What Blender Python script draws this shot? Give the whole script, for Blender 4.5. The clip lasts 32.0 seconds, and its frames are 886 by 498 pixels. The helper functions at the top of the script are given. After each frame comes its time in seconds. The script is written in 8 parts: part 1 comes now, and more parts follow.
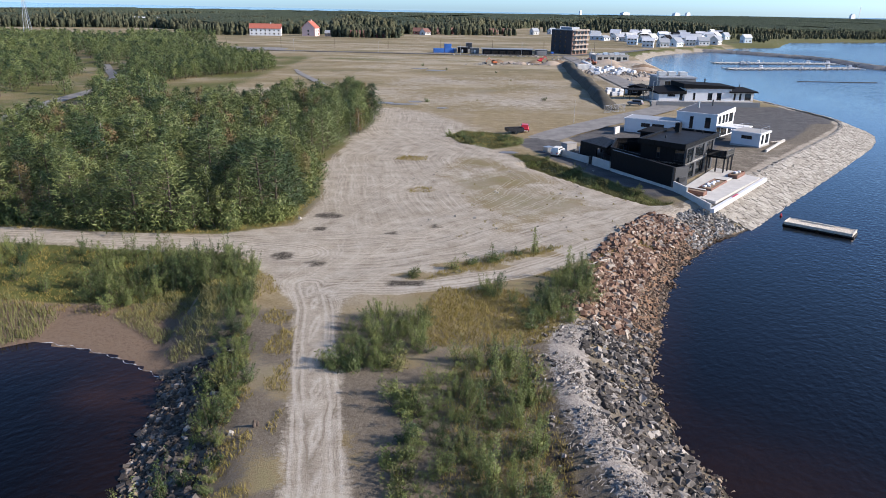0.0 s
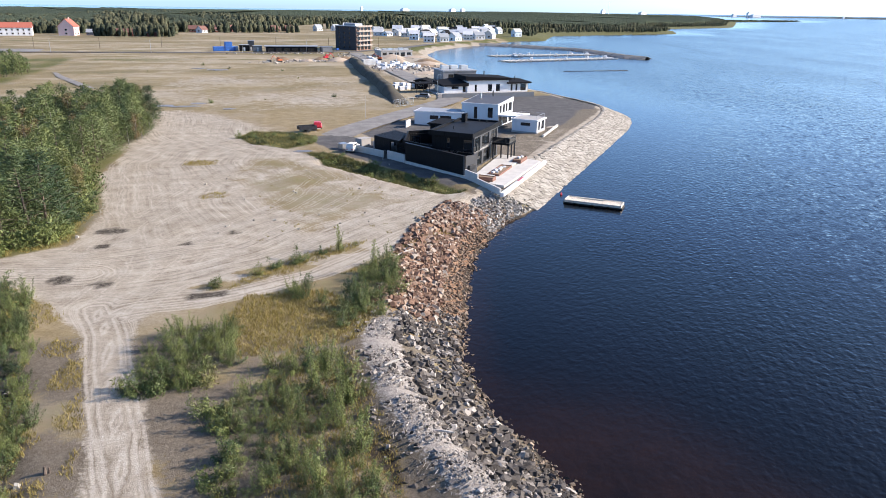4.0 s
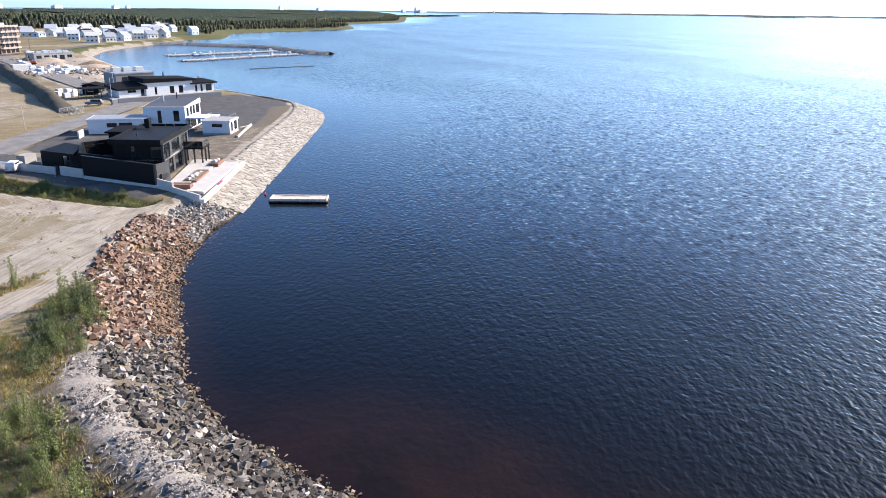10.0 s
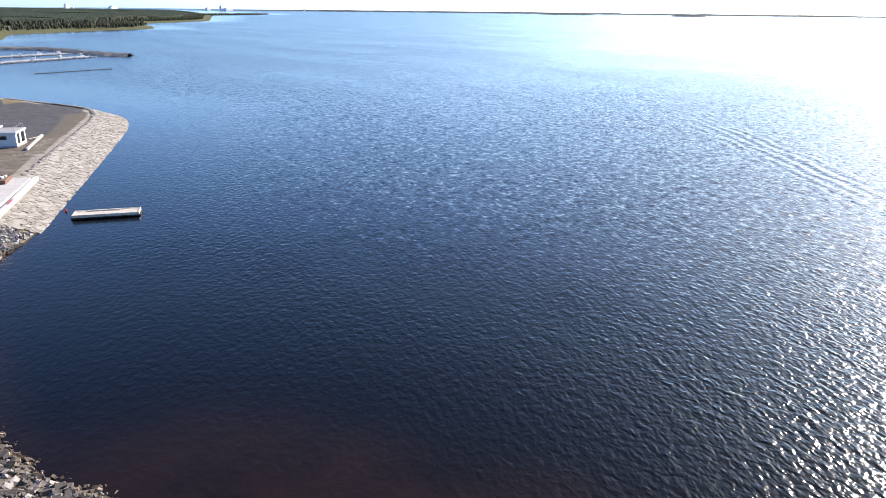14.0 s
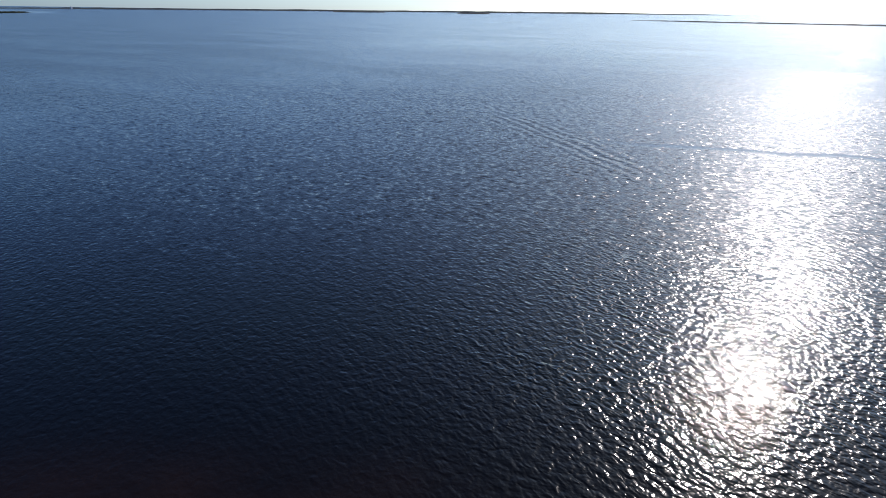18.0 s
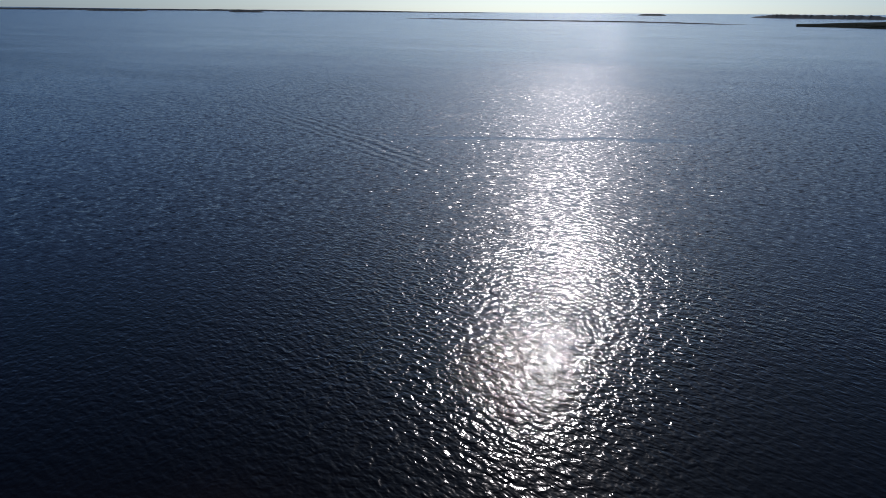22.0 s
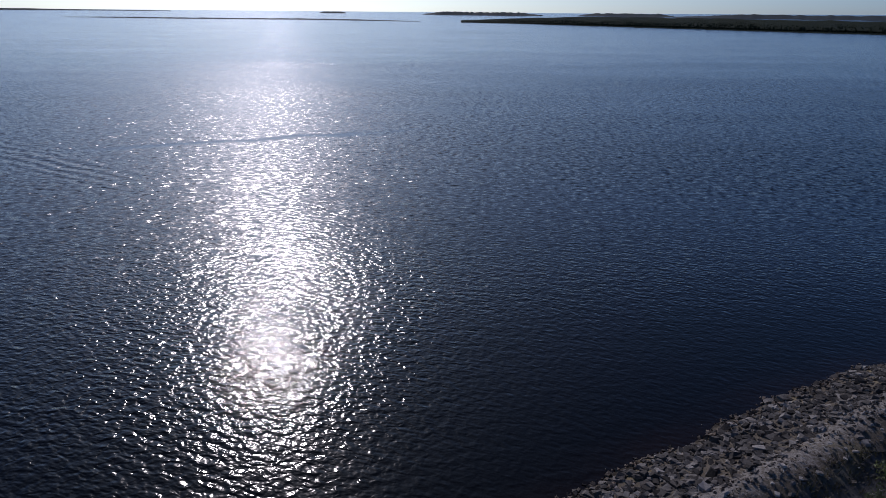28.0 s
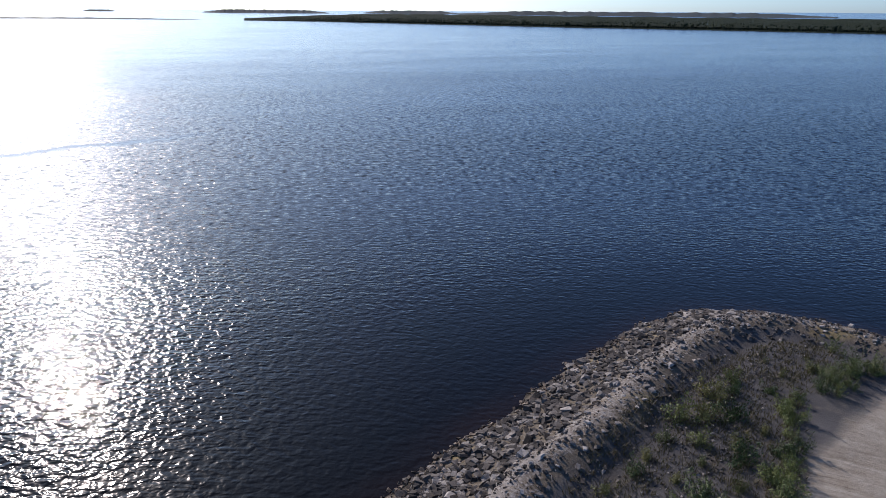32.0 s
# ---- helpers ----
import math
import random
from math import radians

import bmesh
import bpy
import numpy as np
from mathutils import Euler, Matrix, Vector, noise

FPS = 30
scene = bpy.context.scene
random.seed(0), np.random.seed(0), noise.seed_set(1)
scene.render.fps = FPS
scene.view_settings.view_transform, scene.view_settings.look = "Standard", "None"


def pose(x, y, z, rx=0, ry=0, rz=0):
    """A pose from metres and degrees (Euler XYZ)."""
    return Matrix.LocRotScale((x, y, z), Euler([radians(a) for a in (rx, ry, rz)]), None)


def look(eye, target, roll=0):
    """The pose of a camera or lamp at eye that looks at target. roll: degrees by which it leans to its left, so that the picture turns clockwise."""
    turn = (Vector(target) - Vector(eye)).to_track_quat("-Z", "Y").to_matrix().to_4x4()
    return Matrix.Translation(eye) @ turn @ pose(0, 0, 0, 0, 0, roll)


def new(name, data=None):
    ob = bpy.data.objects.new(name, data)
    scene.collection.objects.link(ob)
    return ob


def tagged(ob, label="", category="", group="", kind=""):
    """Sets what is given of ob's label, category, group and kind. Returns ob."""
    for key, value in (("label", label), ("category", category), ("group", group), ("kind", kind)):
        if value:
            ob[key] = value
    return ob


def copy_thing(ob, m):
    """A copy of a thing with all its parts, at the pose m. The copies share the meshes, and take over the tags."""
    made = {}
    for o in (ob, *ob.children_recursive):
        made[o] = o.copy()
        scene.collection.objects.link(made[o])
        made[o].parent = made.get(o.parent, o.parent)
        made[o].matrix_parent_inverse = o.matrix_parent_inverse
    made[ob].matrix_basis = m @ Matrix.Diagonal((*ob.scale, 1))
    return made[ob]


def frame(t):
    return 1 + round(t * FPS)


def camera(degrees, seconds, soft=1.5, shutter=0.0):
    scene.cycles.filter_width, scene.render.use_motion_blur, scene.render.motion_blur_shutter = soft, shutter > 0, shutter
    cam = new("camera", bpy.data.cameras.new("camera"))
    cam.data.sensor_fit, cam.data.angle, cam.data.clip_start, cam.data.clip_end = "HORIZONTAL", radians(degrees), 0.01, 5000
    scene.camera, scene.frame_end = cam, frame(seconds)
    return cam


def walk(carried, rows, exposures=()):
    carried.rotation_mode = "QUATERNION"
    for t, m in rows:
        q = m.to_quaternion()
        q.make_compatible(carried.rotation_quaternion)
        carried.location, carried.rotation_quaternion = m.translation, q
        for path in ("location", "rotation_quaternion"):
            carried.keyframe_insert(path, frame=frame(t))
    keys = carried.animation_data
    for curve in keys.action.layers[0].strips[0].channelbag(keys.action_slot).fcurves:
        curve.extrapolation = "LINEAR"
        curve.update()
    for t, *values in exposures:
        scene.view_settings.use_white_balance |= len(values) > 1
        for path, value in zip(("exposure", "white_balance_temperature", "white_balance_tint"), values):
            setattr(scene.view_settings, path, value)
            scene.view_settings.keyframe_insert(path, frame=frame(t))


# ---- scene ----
EYE = (0.0, 0.0, 28.0)
cam = camera(64.68, 32.0, soft=0.9)
# seconds, heading clockwise from +y, degrees looking down, roll
TURN = [
    (0.0, 0.0, 18.98, 1.07), (0.5, 2.15, 18.98, 1.06), (1.0, 4.18, 18.98, 1.04), (1.5, 6.24, 18.98, 1.03),
    (2.0, 8.31, 18.98, 1.01), (2.5, 10.44, 18.97, 1.0), (3.0, 12.58, 18.95, 0.99), (3.5, 14.69, 18.96, 0.98),
    (5.5, 23.02, 18.98, 0.96), (6.0, 25.07, 19.0, 0.95), (6.5, 27.13, 19.01, 0.93), (7.0, 29.17, 19.0, 0.92),
    (7.5, 31.22, 18.99, 0.89), (8.0, 33.25, 18.97, 0.86), (8.5, 35.25, 18.94, 0.83), (9.0, 37.25, 18.92, 0.79),
    (9.5, 39.27, 18.9, 0.76), (10.0, 41.29, 18.9, 0.73), (10.5, 43.25, 18.9, 0.71), (11.0, 45.07, 18.9, 0.69),
    (11.5, 46.83, 18.9, 0.67), (12.0, 48.64, 18.9, 0.66), (12.5, 50.43, 18.89, 0.66), (13.0, 52.25, 18.88, 0.64),
    (13.5, 54.0, 18.88, 0.63), (14.0, 55.84, 18.89, 0.62), (14.5, 57.81, 18.9, 0.61), (17.0, 67.72, 18.91, 0.59),
    (19.0, 76.09, 18.91, 0.58), (21.0, 84.78, 18.9, 0.56), (21.5, 87.04, 18.89, 0.55), (22.0, 89.14, 18.88, 0.54),
    (22.5, 91.12, 18.87, 0.53), (23.0, 93.12, 18.86, 0.52), (23.5, 94.94, 18.86, 0.51), (24.0, 96.99, 18.86, 0.51),
    (24.5, 99.05, 18.85, 0.51), (26.5, 107.22, 18.85, 0.51), (27.0, 109.24, 18.84, 0.51), (27.5, 111.31, 18.84, 0.51),
    (28.0, 113.43, 18.85, 0.5), (28.5, 115.62, 18.85, 0.49), (29.0, 117.69, 18.86, 0.47), (29.5, 119.71, 18.87, 0.45),
    (30.0, 121.75, 18.88, 0.42), (30.5, 123.81, 18.89, 0.4), (31.0, 125.84, 18.9, 0.38), (31.5, 127.9, 18.92, 0.36),
    (32.0, 129.88, 18.93, 0.35),
]


def aim(heading, down, roll):
    h, d = radians(heading), radians(down)
    way = Vector((math.sin(h) * math.cos(d), math.cos(h) * math.cos(d), -math.sin(d)))
    return look(EYE, Vector(EYE) + way, roll)


EXPOSURES = [(0, 0.68, 6500, 8), (1, 0.73, 6500, 8), (3, 0.96, 6600, 8), (6, 1.14, 6950, 8), (10, 1.14, 6700, 9), (13, 1.04, 6700, 9), (14.5, 0.84, 6600, 10), (17, -0.36, 6300, 12), (18, -0.68, 6150, 10), (20, -1.28, 6000, 11), (22, -1.72, 5850, 11), (24, -1.78, 5750, 13), (27, -1.6, 5750, 16), (30, -1.05, 5800, 16), (31, -0.74, 5900, 15), (32, -0.15, 6300, 13)]
walk(cam, [(t, aim(h, d, r)) for t, h, d, r in TURN], EXPOSURES)

# ---- world and sun ----
SUN_AZ, SUN_EL = 98.4, 28.0
world = bpy.data.worlds.new("sky")
scene.world = world
world.use_nodes = True
wt = world.node_tree
sky = wt.nodes.new("ShaderNodeTexSky")
sky.sky_type, sky.sun_disc = "NISHITA", False
sky.sun_elevation, sky.sun_rotation = radians(SUN_EL), radians(SUN_AZ)
sky.air_density, sky.dust_density, sky.ozone_density = 0.55, 0.75, 1.5
tint = wt.nodes.new("ShaderNodeMix")
tint.data_type, tint.blend_type = "RGBA", "MULTIPLY"
tint.inputs[0].default_value, tint.inputs[7].default_value = 1.0, (0.80, 1.02, 1.25, 1.0)
wt.links.new(sky.outputs[0], tint.inputs[6])
wt.links.new(tint.outputs[2], wt.nodes["Background"].inputs[0])
wt.nodes["Background"].inputs[1].default_value = 0.14
sun = new("sun", bpy.data.lights.new("sun", "SUN"))
sun.data.energy, sun.data.angle, sun.data.color = 5.0, radians(0.55), (1.0, 0.865, 0.79)
_a, _e = radians(SUN_AZ), radians(SUN_EL)
sun.matrix_world = look((math.sin(_a) * math.cos(_e) * 50, math.cos(_a) * math.cos(_e) * 50, 50 * math.sin(_e)), (0, 0, 0))


# ---- material helpers ----
def mat(name, rough=0.8, metal=0.0, spec=0.4):
    m = bpy.data.materials.new(name)
    m.use_nodes = True
    t = m.node_tree
    b = t.nodes["Principled BSDF"]
    b.inputs["Roughness"].default_value = rough
    b.inputs["Metallic"].default_value = metal
    b.inputs["Specular IOR Level"].default_value = spec
    return m, t, b


def put(t, sock, value):
    if isinstance(value, bpy.types.NodeSocket):
        t.links.new(value, sock)
    elif isinstance(value, (tuple, list)):
        sock.default_value = (*value, 1.0) if len(value) == 3 and len(sock.default_value) == 4 else value
    else:
        sock.default_value = value


def where(t, world_space=True):
    if world_space:
        return t.nodes.new("ShaderNodeNewGeometry").outputs["Position"]
    return t.nodes.new("ShaderNodeTexCoord").outputs["Object"]


def stretch(t, vec, scale, turn=0.0):
    n = t.nodes.new("ShaderNodeMapping")
    put(t, n.inputs["Vector"], vec)
    n.inputs["Scale"].default_value = scale
    n.inputs["Rotation"].default_value = (0, 0, radians(turn))
    return n.outputs[0]


def noisy(t, vec, scale, detail=4.0, rough=0.55, bend=0.0):
    n = t.nodes.new("ShaderNodeTexNoise")
    put(t, n.inputs["Vector"], vec)
    n.inputs["Scale"].default_value, n.inputs["Detail"].default_value = scale, detail
    n.inputs["Roughness"].default_value, n.inputs["Distortion"].default_value = rough, bend
    return n.outputs["Fac"]


def ramp(t, fac, *stops):
    n = t.nodes.new("ShaderNodeValToRGB")
    put(t, n.inputs[0], fac)
    e = n.color_ramp.elements
    while len(e) < len(stops):
        e.new(0.5)
    for k, (p, c) in enumerate(stops):
        e[k].position = p
        e[k].color = (c, c, c, 1) if isinstance(c, (int, float)) else (*c, 1)
    return n.outputs[0]


def mixed(t, fac, a, b, how="MIX"):
    n = t.nodes.new("ShaderNodeMix")
    n.data_type, n.blend_type = "RGBA", how
    put(t, n.inputs[0], fac)
    put(t, n.inputs[6], a)
    put(t, n.inputs[7], b)
    return n.outputs[2]


def calc(t, op, a, b=0.0, clamp=False):
    n = t.nodes.new("ShaderNodeMath")
    n.operation, n.use_clamp = op, clamp
    put(t, n.inputs[0], a)
    put(t, n.inputs[1], b)
    return n.outputs[0]


def vec_math(t, op, a, b=None):
    n = t.nodes.new("ShaderNodeVectorMath")
    n.operation = op
    put(t, n.inputs[0], a)
    if op == "SCALE":
        put(t, n.inputs["Scale"], b)
    elif b is not None:
        put(t, n.inputs[1], b)
    return n.outputs[0]


def relief(t, b, height, strength=0.5, depth=0.05):
    n = t.nodes.new("ShaderNodeBump")
    n.inputs["Strength"].default_value, n.inputs["Distance"].default_value = strength, depth
    put(t, n.inputs["Height"], height)
    t.links.new(n.outputs[0], b.inputs["Normal"])


def layer(t, name):
    n = t.nodes.new("ShaderNodeAttribute")
    n.attribute_name = name
    return n.outputs["Fac"]


def chance(t):
    return t.nodes.new("ShaderNodeObjectInfo").outputs["Random"]


def island(t):
    return t.nodes.new("ShaderNodeNewGeometry").outputs["Random Per Island"]


def plain(name, colour, rough=0.7, metal=0.0, vary=0.18, scale=3.0, spec=0.4, bump=0.0):
    """A paint, plaster or board with two scales of unevenness."""
    m, t, b = mat(name, rough, metal, spec)
    v = where(t, False)
    f = calc(t, "ADD", calc(t, "MULTIPLY", noisy(t, v, scale, 5), 0.6), calc(t, "MULTIPLY", noisy(t, v, scale * 12, 3), 0.4))
    dark = tuple(c * (1 - vary) for c in colour)
    light = tuple(min(1, c * (1 + vary)) for c in colour)
    put(t, b.inputs["Base Color"], ramp(t, f, (0.35, dark), (0.65, light)))
    put(t, b.inputs["Roughness"], ramp(t, f, (0.3, max(0.02, rough - 0.08)), (0.7, min(1, rough + 0.08))))
    if bump:
        relief(t, b, noisy(t, v, scale * 20, 3), bump, 0.01)
    return m


def leafy(name, dark, light, autumn=None, share=0.0, clumps=0.0):
    """Leaves: a shade for each tree and one for each leaf; clumps: the size of the boughs of far, closed crowns."""
    m, t, b = mat(name, 1.0 if clumps else 0.55, 0, 0.03 if clumps else 0.3)
    tone = calc(t, "FRACT", calc(t, "ADD", chance(t), layer(t, "tone")))
    f = calc(t, "ADD", calc(t, "MULTIPLY", island(t), 0.18), calc(t, "MULTIPLY", tone, 0.82))
    col = ramp(t, f, (0.1, dark), (0.9, light))
    if autumn:
        col = mixed(t, calc(t, "MULTIPLY", ramp(t, tone, (1 - share - 0.05, 0.0), (1 - share + 0.05, 1.0)), 0.8), col, autumn)
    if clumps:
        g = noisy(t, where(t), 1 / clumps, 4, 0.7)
        # hollows between boughs darkened in the colour, standing in for their shade
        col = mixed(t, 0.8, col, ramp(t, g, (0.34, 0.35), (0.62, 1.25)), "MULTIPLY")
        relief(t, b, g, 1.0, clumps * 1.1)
    put(t, b.inputs["Base Color"], col)
    tr = t.nodes.new("ShaderNodeBsdfTranslucent")
    put(t, tr.inputs[0], col)
    mx = t.nodes.new("ShaderNodeMixShader")
    mx.inputs[0].default_value = 0.05 if clumps else 0.16
    t.links.new(b.outputs[0], mx.inputs[1])
    t.links.new(tr.outputs[0], mx.inputs[2])
    t.links.new(mx.outputs[0], t.nodes["Material Output"].inputs[0])
    return m


# ---- materials ----
def wheel_lines(t, v):
    """Pale wheel lines: worn bands at set distances from the middle of a track."""
    total = None
    for name, strength, bands in (("track", 0.68, (0.3, 0.9, 1.5)), ("arc", 0.5, (0.8, 1.3, 2.6, 3.1))):
        off = calc(t, "ADD", calc(t, "MULTIPLY", layer(t, name), 5.0), calc(t, "MULTIPLY", calc(t, "SUBTRACT", noisy(t, v, 0.22, 3), 0.5), 1.6 if name == "arc" else 0.4))
        for w in bands:
            k = ramp(t, calc(t, "ABSOLUTE", calc(t, "SUBTRACT", off, w)), (0.06, strength), (0.26, 0.0))
            total = k if total is None else calc(t, "MAXIMUM", total, k)
    return total


def ground_material():
    m, t, b = mat("ground", 0.92, 0, 0.15)
    v = where(t)
    big, mid, fine = noisy(t, v, 0.06, 4), noisy(t, v, 0.45, 5), noisy(t, v, 3.5, 5, 0.65)
    tiny = noisy(t, v, 14, 3, 0.7)
    rough_mix = calc(t, "ADD", calc(t, "MULTIPLY", mid, 0.5), calc(t, "MULTIPLY", fine, 0.5))
    # dry meadow
    dry = ramp(t, rough_mix, (0.3, (0.19, 0.145, 0.075)), (0.5, (0.30, 0.235, 0.13)), (0.7, (0.42, 0.35, 0.22)))
    dry = mixed(t, ramp(t, big, (0.48, 0.0), (0.62, 0.6)), dry, ramp(t, fine, (0.3, (0.36, 0.31, 0.24)), (0.7, (0.46, 0.41, 0.33))))
    green = ramp(t, rough_mix, (0.3, (0.055, 0.07, 0.02)), (0.5, (0.11, 0.12, 0.035)), (0.72, (0.22, 0.19, 0.07)))
    bands = noisy(t, stretch(t, v, (0.016, 0.034, 1), 8), 1.0, 6, 0.62, 0.8)
    meadow = ramp(t, bands, (0.36, (0.175, 0.155, 0.075)), (0.45, (0.26, 0.21, 0.11)), (0.53, (0.36, 0.30, 0.19)), (0.63, (0.48, 0.42, 0.315)))
    streaks = noisy(t, stretch(t, v, (0.07, 0.22, 1), -6), 1.0, 6, 0.7, 0.8)
    meadow = mixed(t, ramp(t, streaks, (0.36, 0.5), (0.5, 0.0)), meadow, (0.135, 0.11, 0.05))
    dry = mixed(t, calc(t, "MULTIPLY", layer(t, "field"), 0.75), dry, meadow)
    col = mixed(t, ramp(t, calc(t, "ADD", layer(t, "green"), calc(t, "SUBTRACT", rough_mix, 0.5)), (0.35, 0.0), (0.65, 1.0)), dry, green)
    # grey brown dirt and rubble
    dirt = ramp(t, calc(t, "ADD", calc(t, "MULTIPLY", fine, 0.6), calc(t, "MULTIPLY", tiny, 0.4)),
                (0.3, (0.11, 0.09, 0.065)), (0.5, (0.185, 0.155, 0.115)), (0.72, (0.285, 0.245, 0.195)))
    col = mixed(t, ramp(t, calc(t, "ADD", layer(t, "dirt"), calc(t, "MULTIPLY", calc(t, "SUBTRACT", fine, 0.5), 0.9)), (0.38, 0.0), (0.62, 1.0)), col, dirt)
    # pale driven sand, streaked by wheels
    drift = calc(t, "MULTIPLY", calc(t, "SUBTRACT", noisy(t, v, 0.05, 3), 0.5), 5.0)
    lines = []
    for name, across, along_it in (("flow", 2.3, 0.06), ("shore_flow", 2.5, 0.07), ("fan", 2.1, 0.055), ("lane_fgap", 3.2, 0.05)):
        n = t.nodes.new("ShaderNodeCombineXYZ")
        put(t, n.inputs[0], calc(t, "MULTIPLY", calc(t, "ADD", layer(t, name), drift if name != "flow" else calc(t, "MULTIPLY", drift, 0.6)), across))
        sep = t.nodes.new("ShaderNodeSeparateXYZ")
        put(t, sep.inputs[0], v)
        put(t, n.inputs[1], calc(t, "MULTIPLY", calc(t, "ADD", sep.outputs[0], sep.outputs[1]), along_it))
        lines.append(noisy(t, n.outputs[0], 1.0, 4, 0.62, 0.25))
    turn_mask = ramp(t, calc(t, "ADD", layer(t, "turn"), calc(t, "MULTIPLY", calc(t, "SUBTRACT", noisy(t, v, 0.07, 3), 0.5), 1.1)), (0.35, 0.0), (0.65, 1.0))
    on_lane = ramp(t, calc(t, "DIVIDE", layer(t, "lane_fgap"), 6.0), (0.45, 1.0), (0.75, 0.0))
    streak = mixed(t, turn_mask, mixed(t, ramp(t, noisy(t, v, 0.045, 3), (0.45, 0.0), (0.6, 1.0)), lines[0], lines[2]), lines[1])
    streak = mixed(t, on_lane, streak, lines[3])
    pale = calc(t, "ADD", calc(t, "MULTIPLY", streak, 0.34), calc(t, "ADD", calc(t, "MULTIPLY", fine, 0.28), calc(t, "MULTIPLY", mid, 0.38)))
    sand = ramp(t, pale, (0.36, (0.25, 0.21, 0.155)), (0.48, (0.40, 0.35, 0.275)), (0.62, (0.55, 0.495, 0.40)))
    sand = mixed(t, ramp(t, noisy(t, v, 0.11, 5, 0.6), (0.55, 0.0), (0.72, 0.55)), sand, ramp(t, fine, (0.3, (0.25, 0.205, 0.14)), (0.7, (0.36, 0.305, 0.22))))
    sand = mixed(t, calc(t, "MULTIPLY", ramp(t, streak, (0.30, 0.85), (0.44, 0.0)), ramp(t, noisy(t, v, 0.16, 4), (0.42, 0.15), (0.6, 1.0))), sand, (0.24, 0.20, 0.15))
    sand = mixed(t, calc(t, "MULTIPLY", ramp(t, streak, (0.56, 0.0), (0.67, 0.8)), ramp(t, noisy(t, v, 0.13, 4), (0.42, 0.1), (0.6, 1.0))), sand, (0.58, 0.52, 0.43))
    edge = calc(t, "ADD", layer(t, "sand"), calc(t, "MULTIPLY", calc(t, "SUBTRACT", rough_mix, 0.5), 0.9))
    col = mixed(t, ramp(t, edge, (0.40, 0.0), (0.62, 1.0)), col, sand)
    # wheel ruts
    rut = ramp(t, calc(t, "ADD", wheel_lines(t, v), calc(t, "MULTIPLY", calc(t, "SUBTRACT", noisy(t, v, 1.6, 4, 0.7), 0.5), 0.9)), (0.3, 0.0), (0.75, 1.0))
    col = mixed(t, calc(t, "MULTIPLY", rut, 0.68), col, ramp(t, fine, (0.3, (0.52, 0.465, 0.38)), (0.7, (0.62, 0.565, 0.475))))
    # pale crest of rubble, dark wet soil and crest shade, wood floor
    crest = ramp(t, calc(t, "ADD", calc(t, "MULTIPLY", tiny, 0.5), calc(t, "MULTIPLY", fine, 0.5)), (0.33, (0.16, 0.143, 0.125)), (0.5, (0.34, 0.31, 0.275)), (0.68, (0.54, 0.50, 0.445)))
    col = mixed(t, ramp(t, calc(t, "ADD", layer(t, "crest"), calc(t, "SUBTRACT", fine, 0.5)), (0.35, 0.0), (0.6, 1.0)), col, crest)
    red = ramp(t, calc(t, "ADD", calc(t, "MULTIPLY", tiny, 0.5), calc(t, "MULTIPLY", fine, 0.5)), (0.33, (0.13, 0.075, 0.045)), (0.5, (0.30, 0.175, 0.105)), (0.68, (0.44, 0.31, 0.21)))
    col = mixed(t, layer(t, "red"), col, red)
    dark = ramp(t, fine, (0.3, (0.035, 0.030, 0.024)), (0.7, (0.085, 0.07, 0.052)))
    col = mixed(t, ramp(t, calc(t, "ADD", layer(t, "dark"), calc(t, "MULTIPLY", calc(t, "SUBTRACT", fine, 0.5), 0.6)), (0.35, 0.0), (0.65, 1.0)), col, dark)
    grit_and_shade = ramp(t, calc(t, "ADD", calc(t, "MULTIPLY", tiny, 0.3), calc(t, "MULTIPLY", mid, 0.7)), (0.35, (0.085, 0.083, 0.082)), (0.65, (0.155, 0.148, 0.142)))
    col = mixed(t, ramp(t, calc(t, "ADD", layer(t, "grit_and_shade"), calc(t, "MULTIPLY", calc(t, "SUBTRACT", mid, 0.5), 0.5)), (0.4, 0.0), (0.6, 1.0)), col, grit_and_shade)
    wood = ramp(t, fine, (0.3, (0.03, 0.035, 0.016)), (0.7, (0.075, 0.08, 0.035)))
    col = mixed(t, layer(t, "wood"), col, wood)
    put(t, b.inputs["Base Color"], mixed(t, 1.0, col, (0.73, 0.73, 0.73), "MULTIPLY"))
    relief(t, b, calc(t, "ADD", fine, calc(t, "MULTIPLY", tiny, 0.5)), 0.6, 0.12)
    return m


def facing(t, v, azimuth, across, along_it):
    """World places as wave coordinates: across and along crests that run towards an azimuth."""
    a = radians(azimuth)
    n = t.nodes.new("ShaderNodeCombineXYZ")
    for k, (way, scale) in enumerate((((math.cos(a), -math.sin(a), 0), across), ((math.sin(a), math.cos(a), 0), along_it))):
        d = t.nodes.new("ShaderNodeVectorMath")
        d.operation = "DOT_PRODUCT"
        put(t, d.inputs[0], v)
        d.inputs[1].default_value = tuple(c * scale for c in way)
        t.links.new(d.outputs["Value"], n.inputs[k])
    return n.outputs[0]


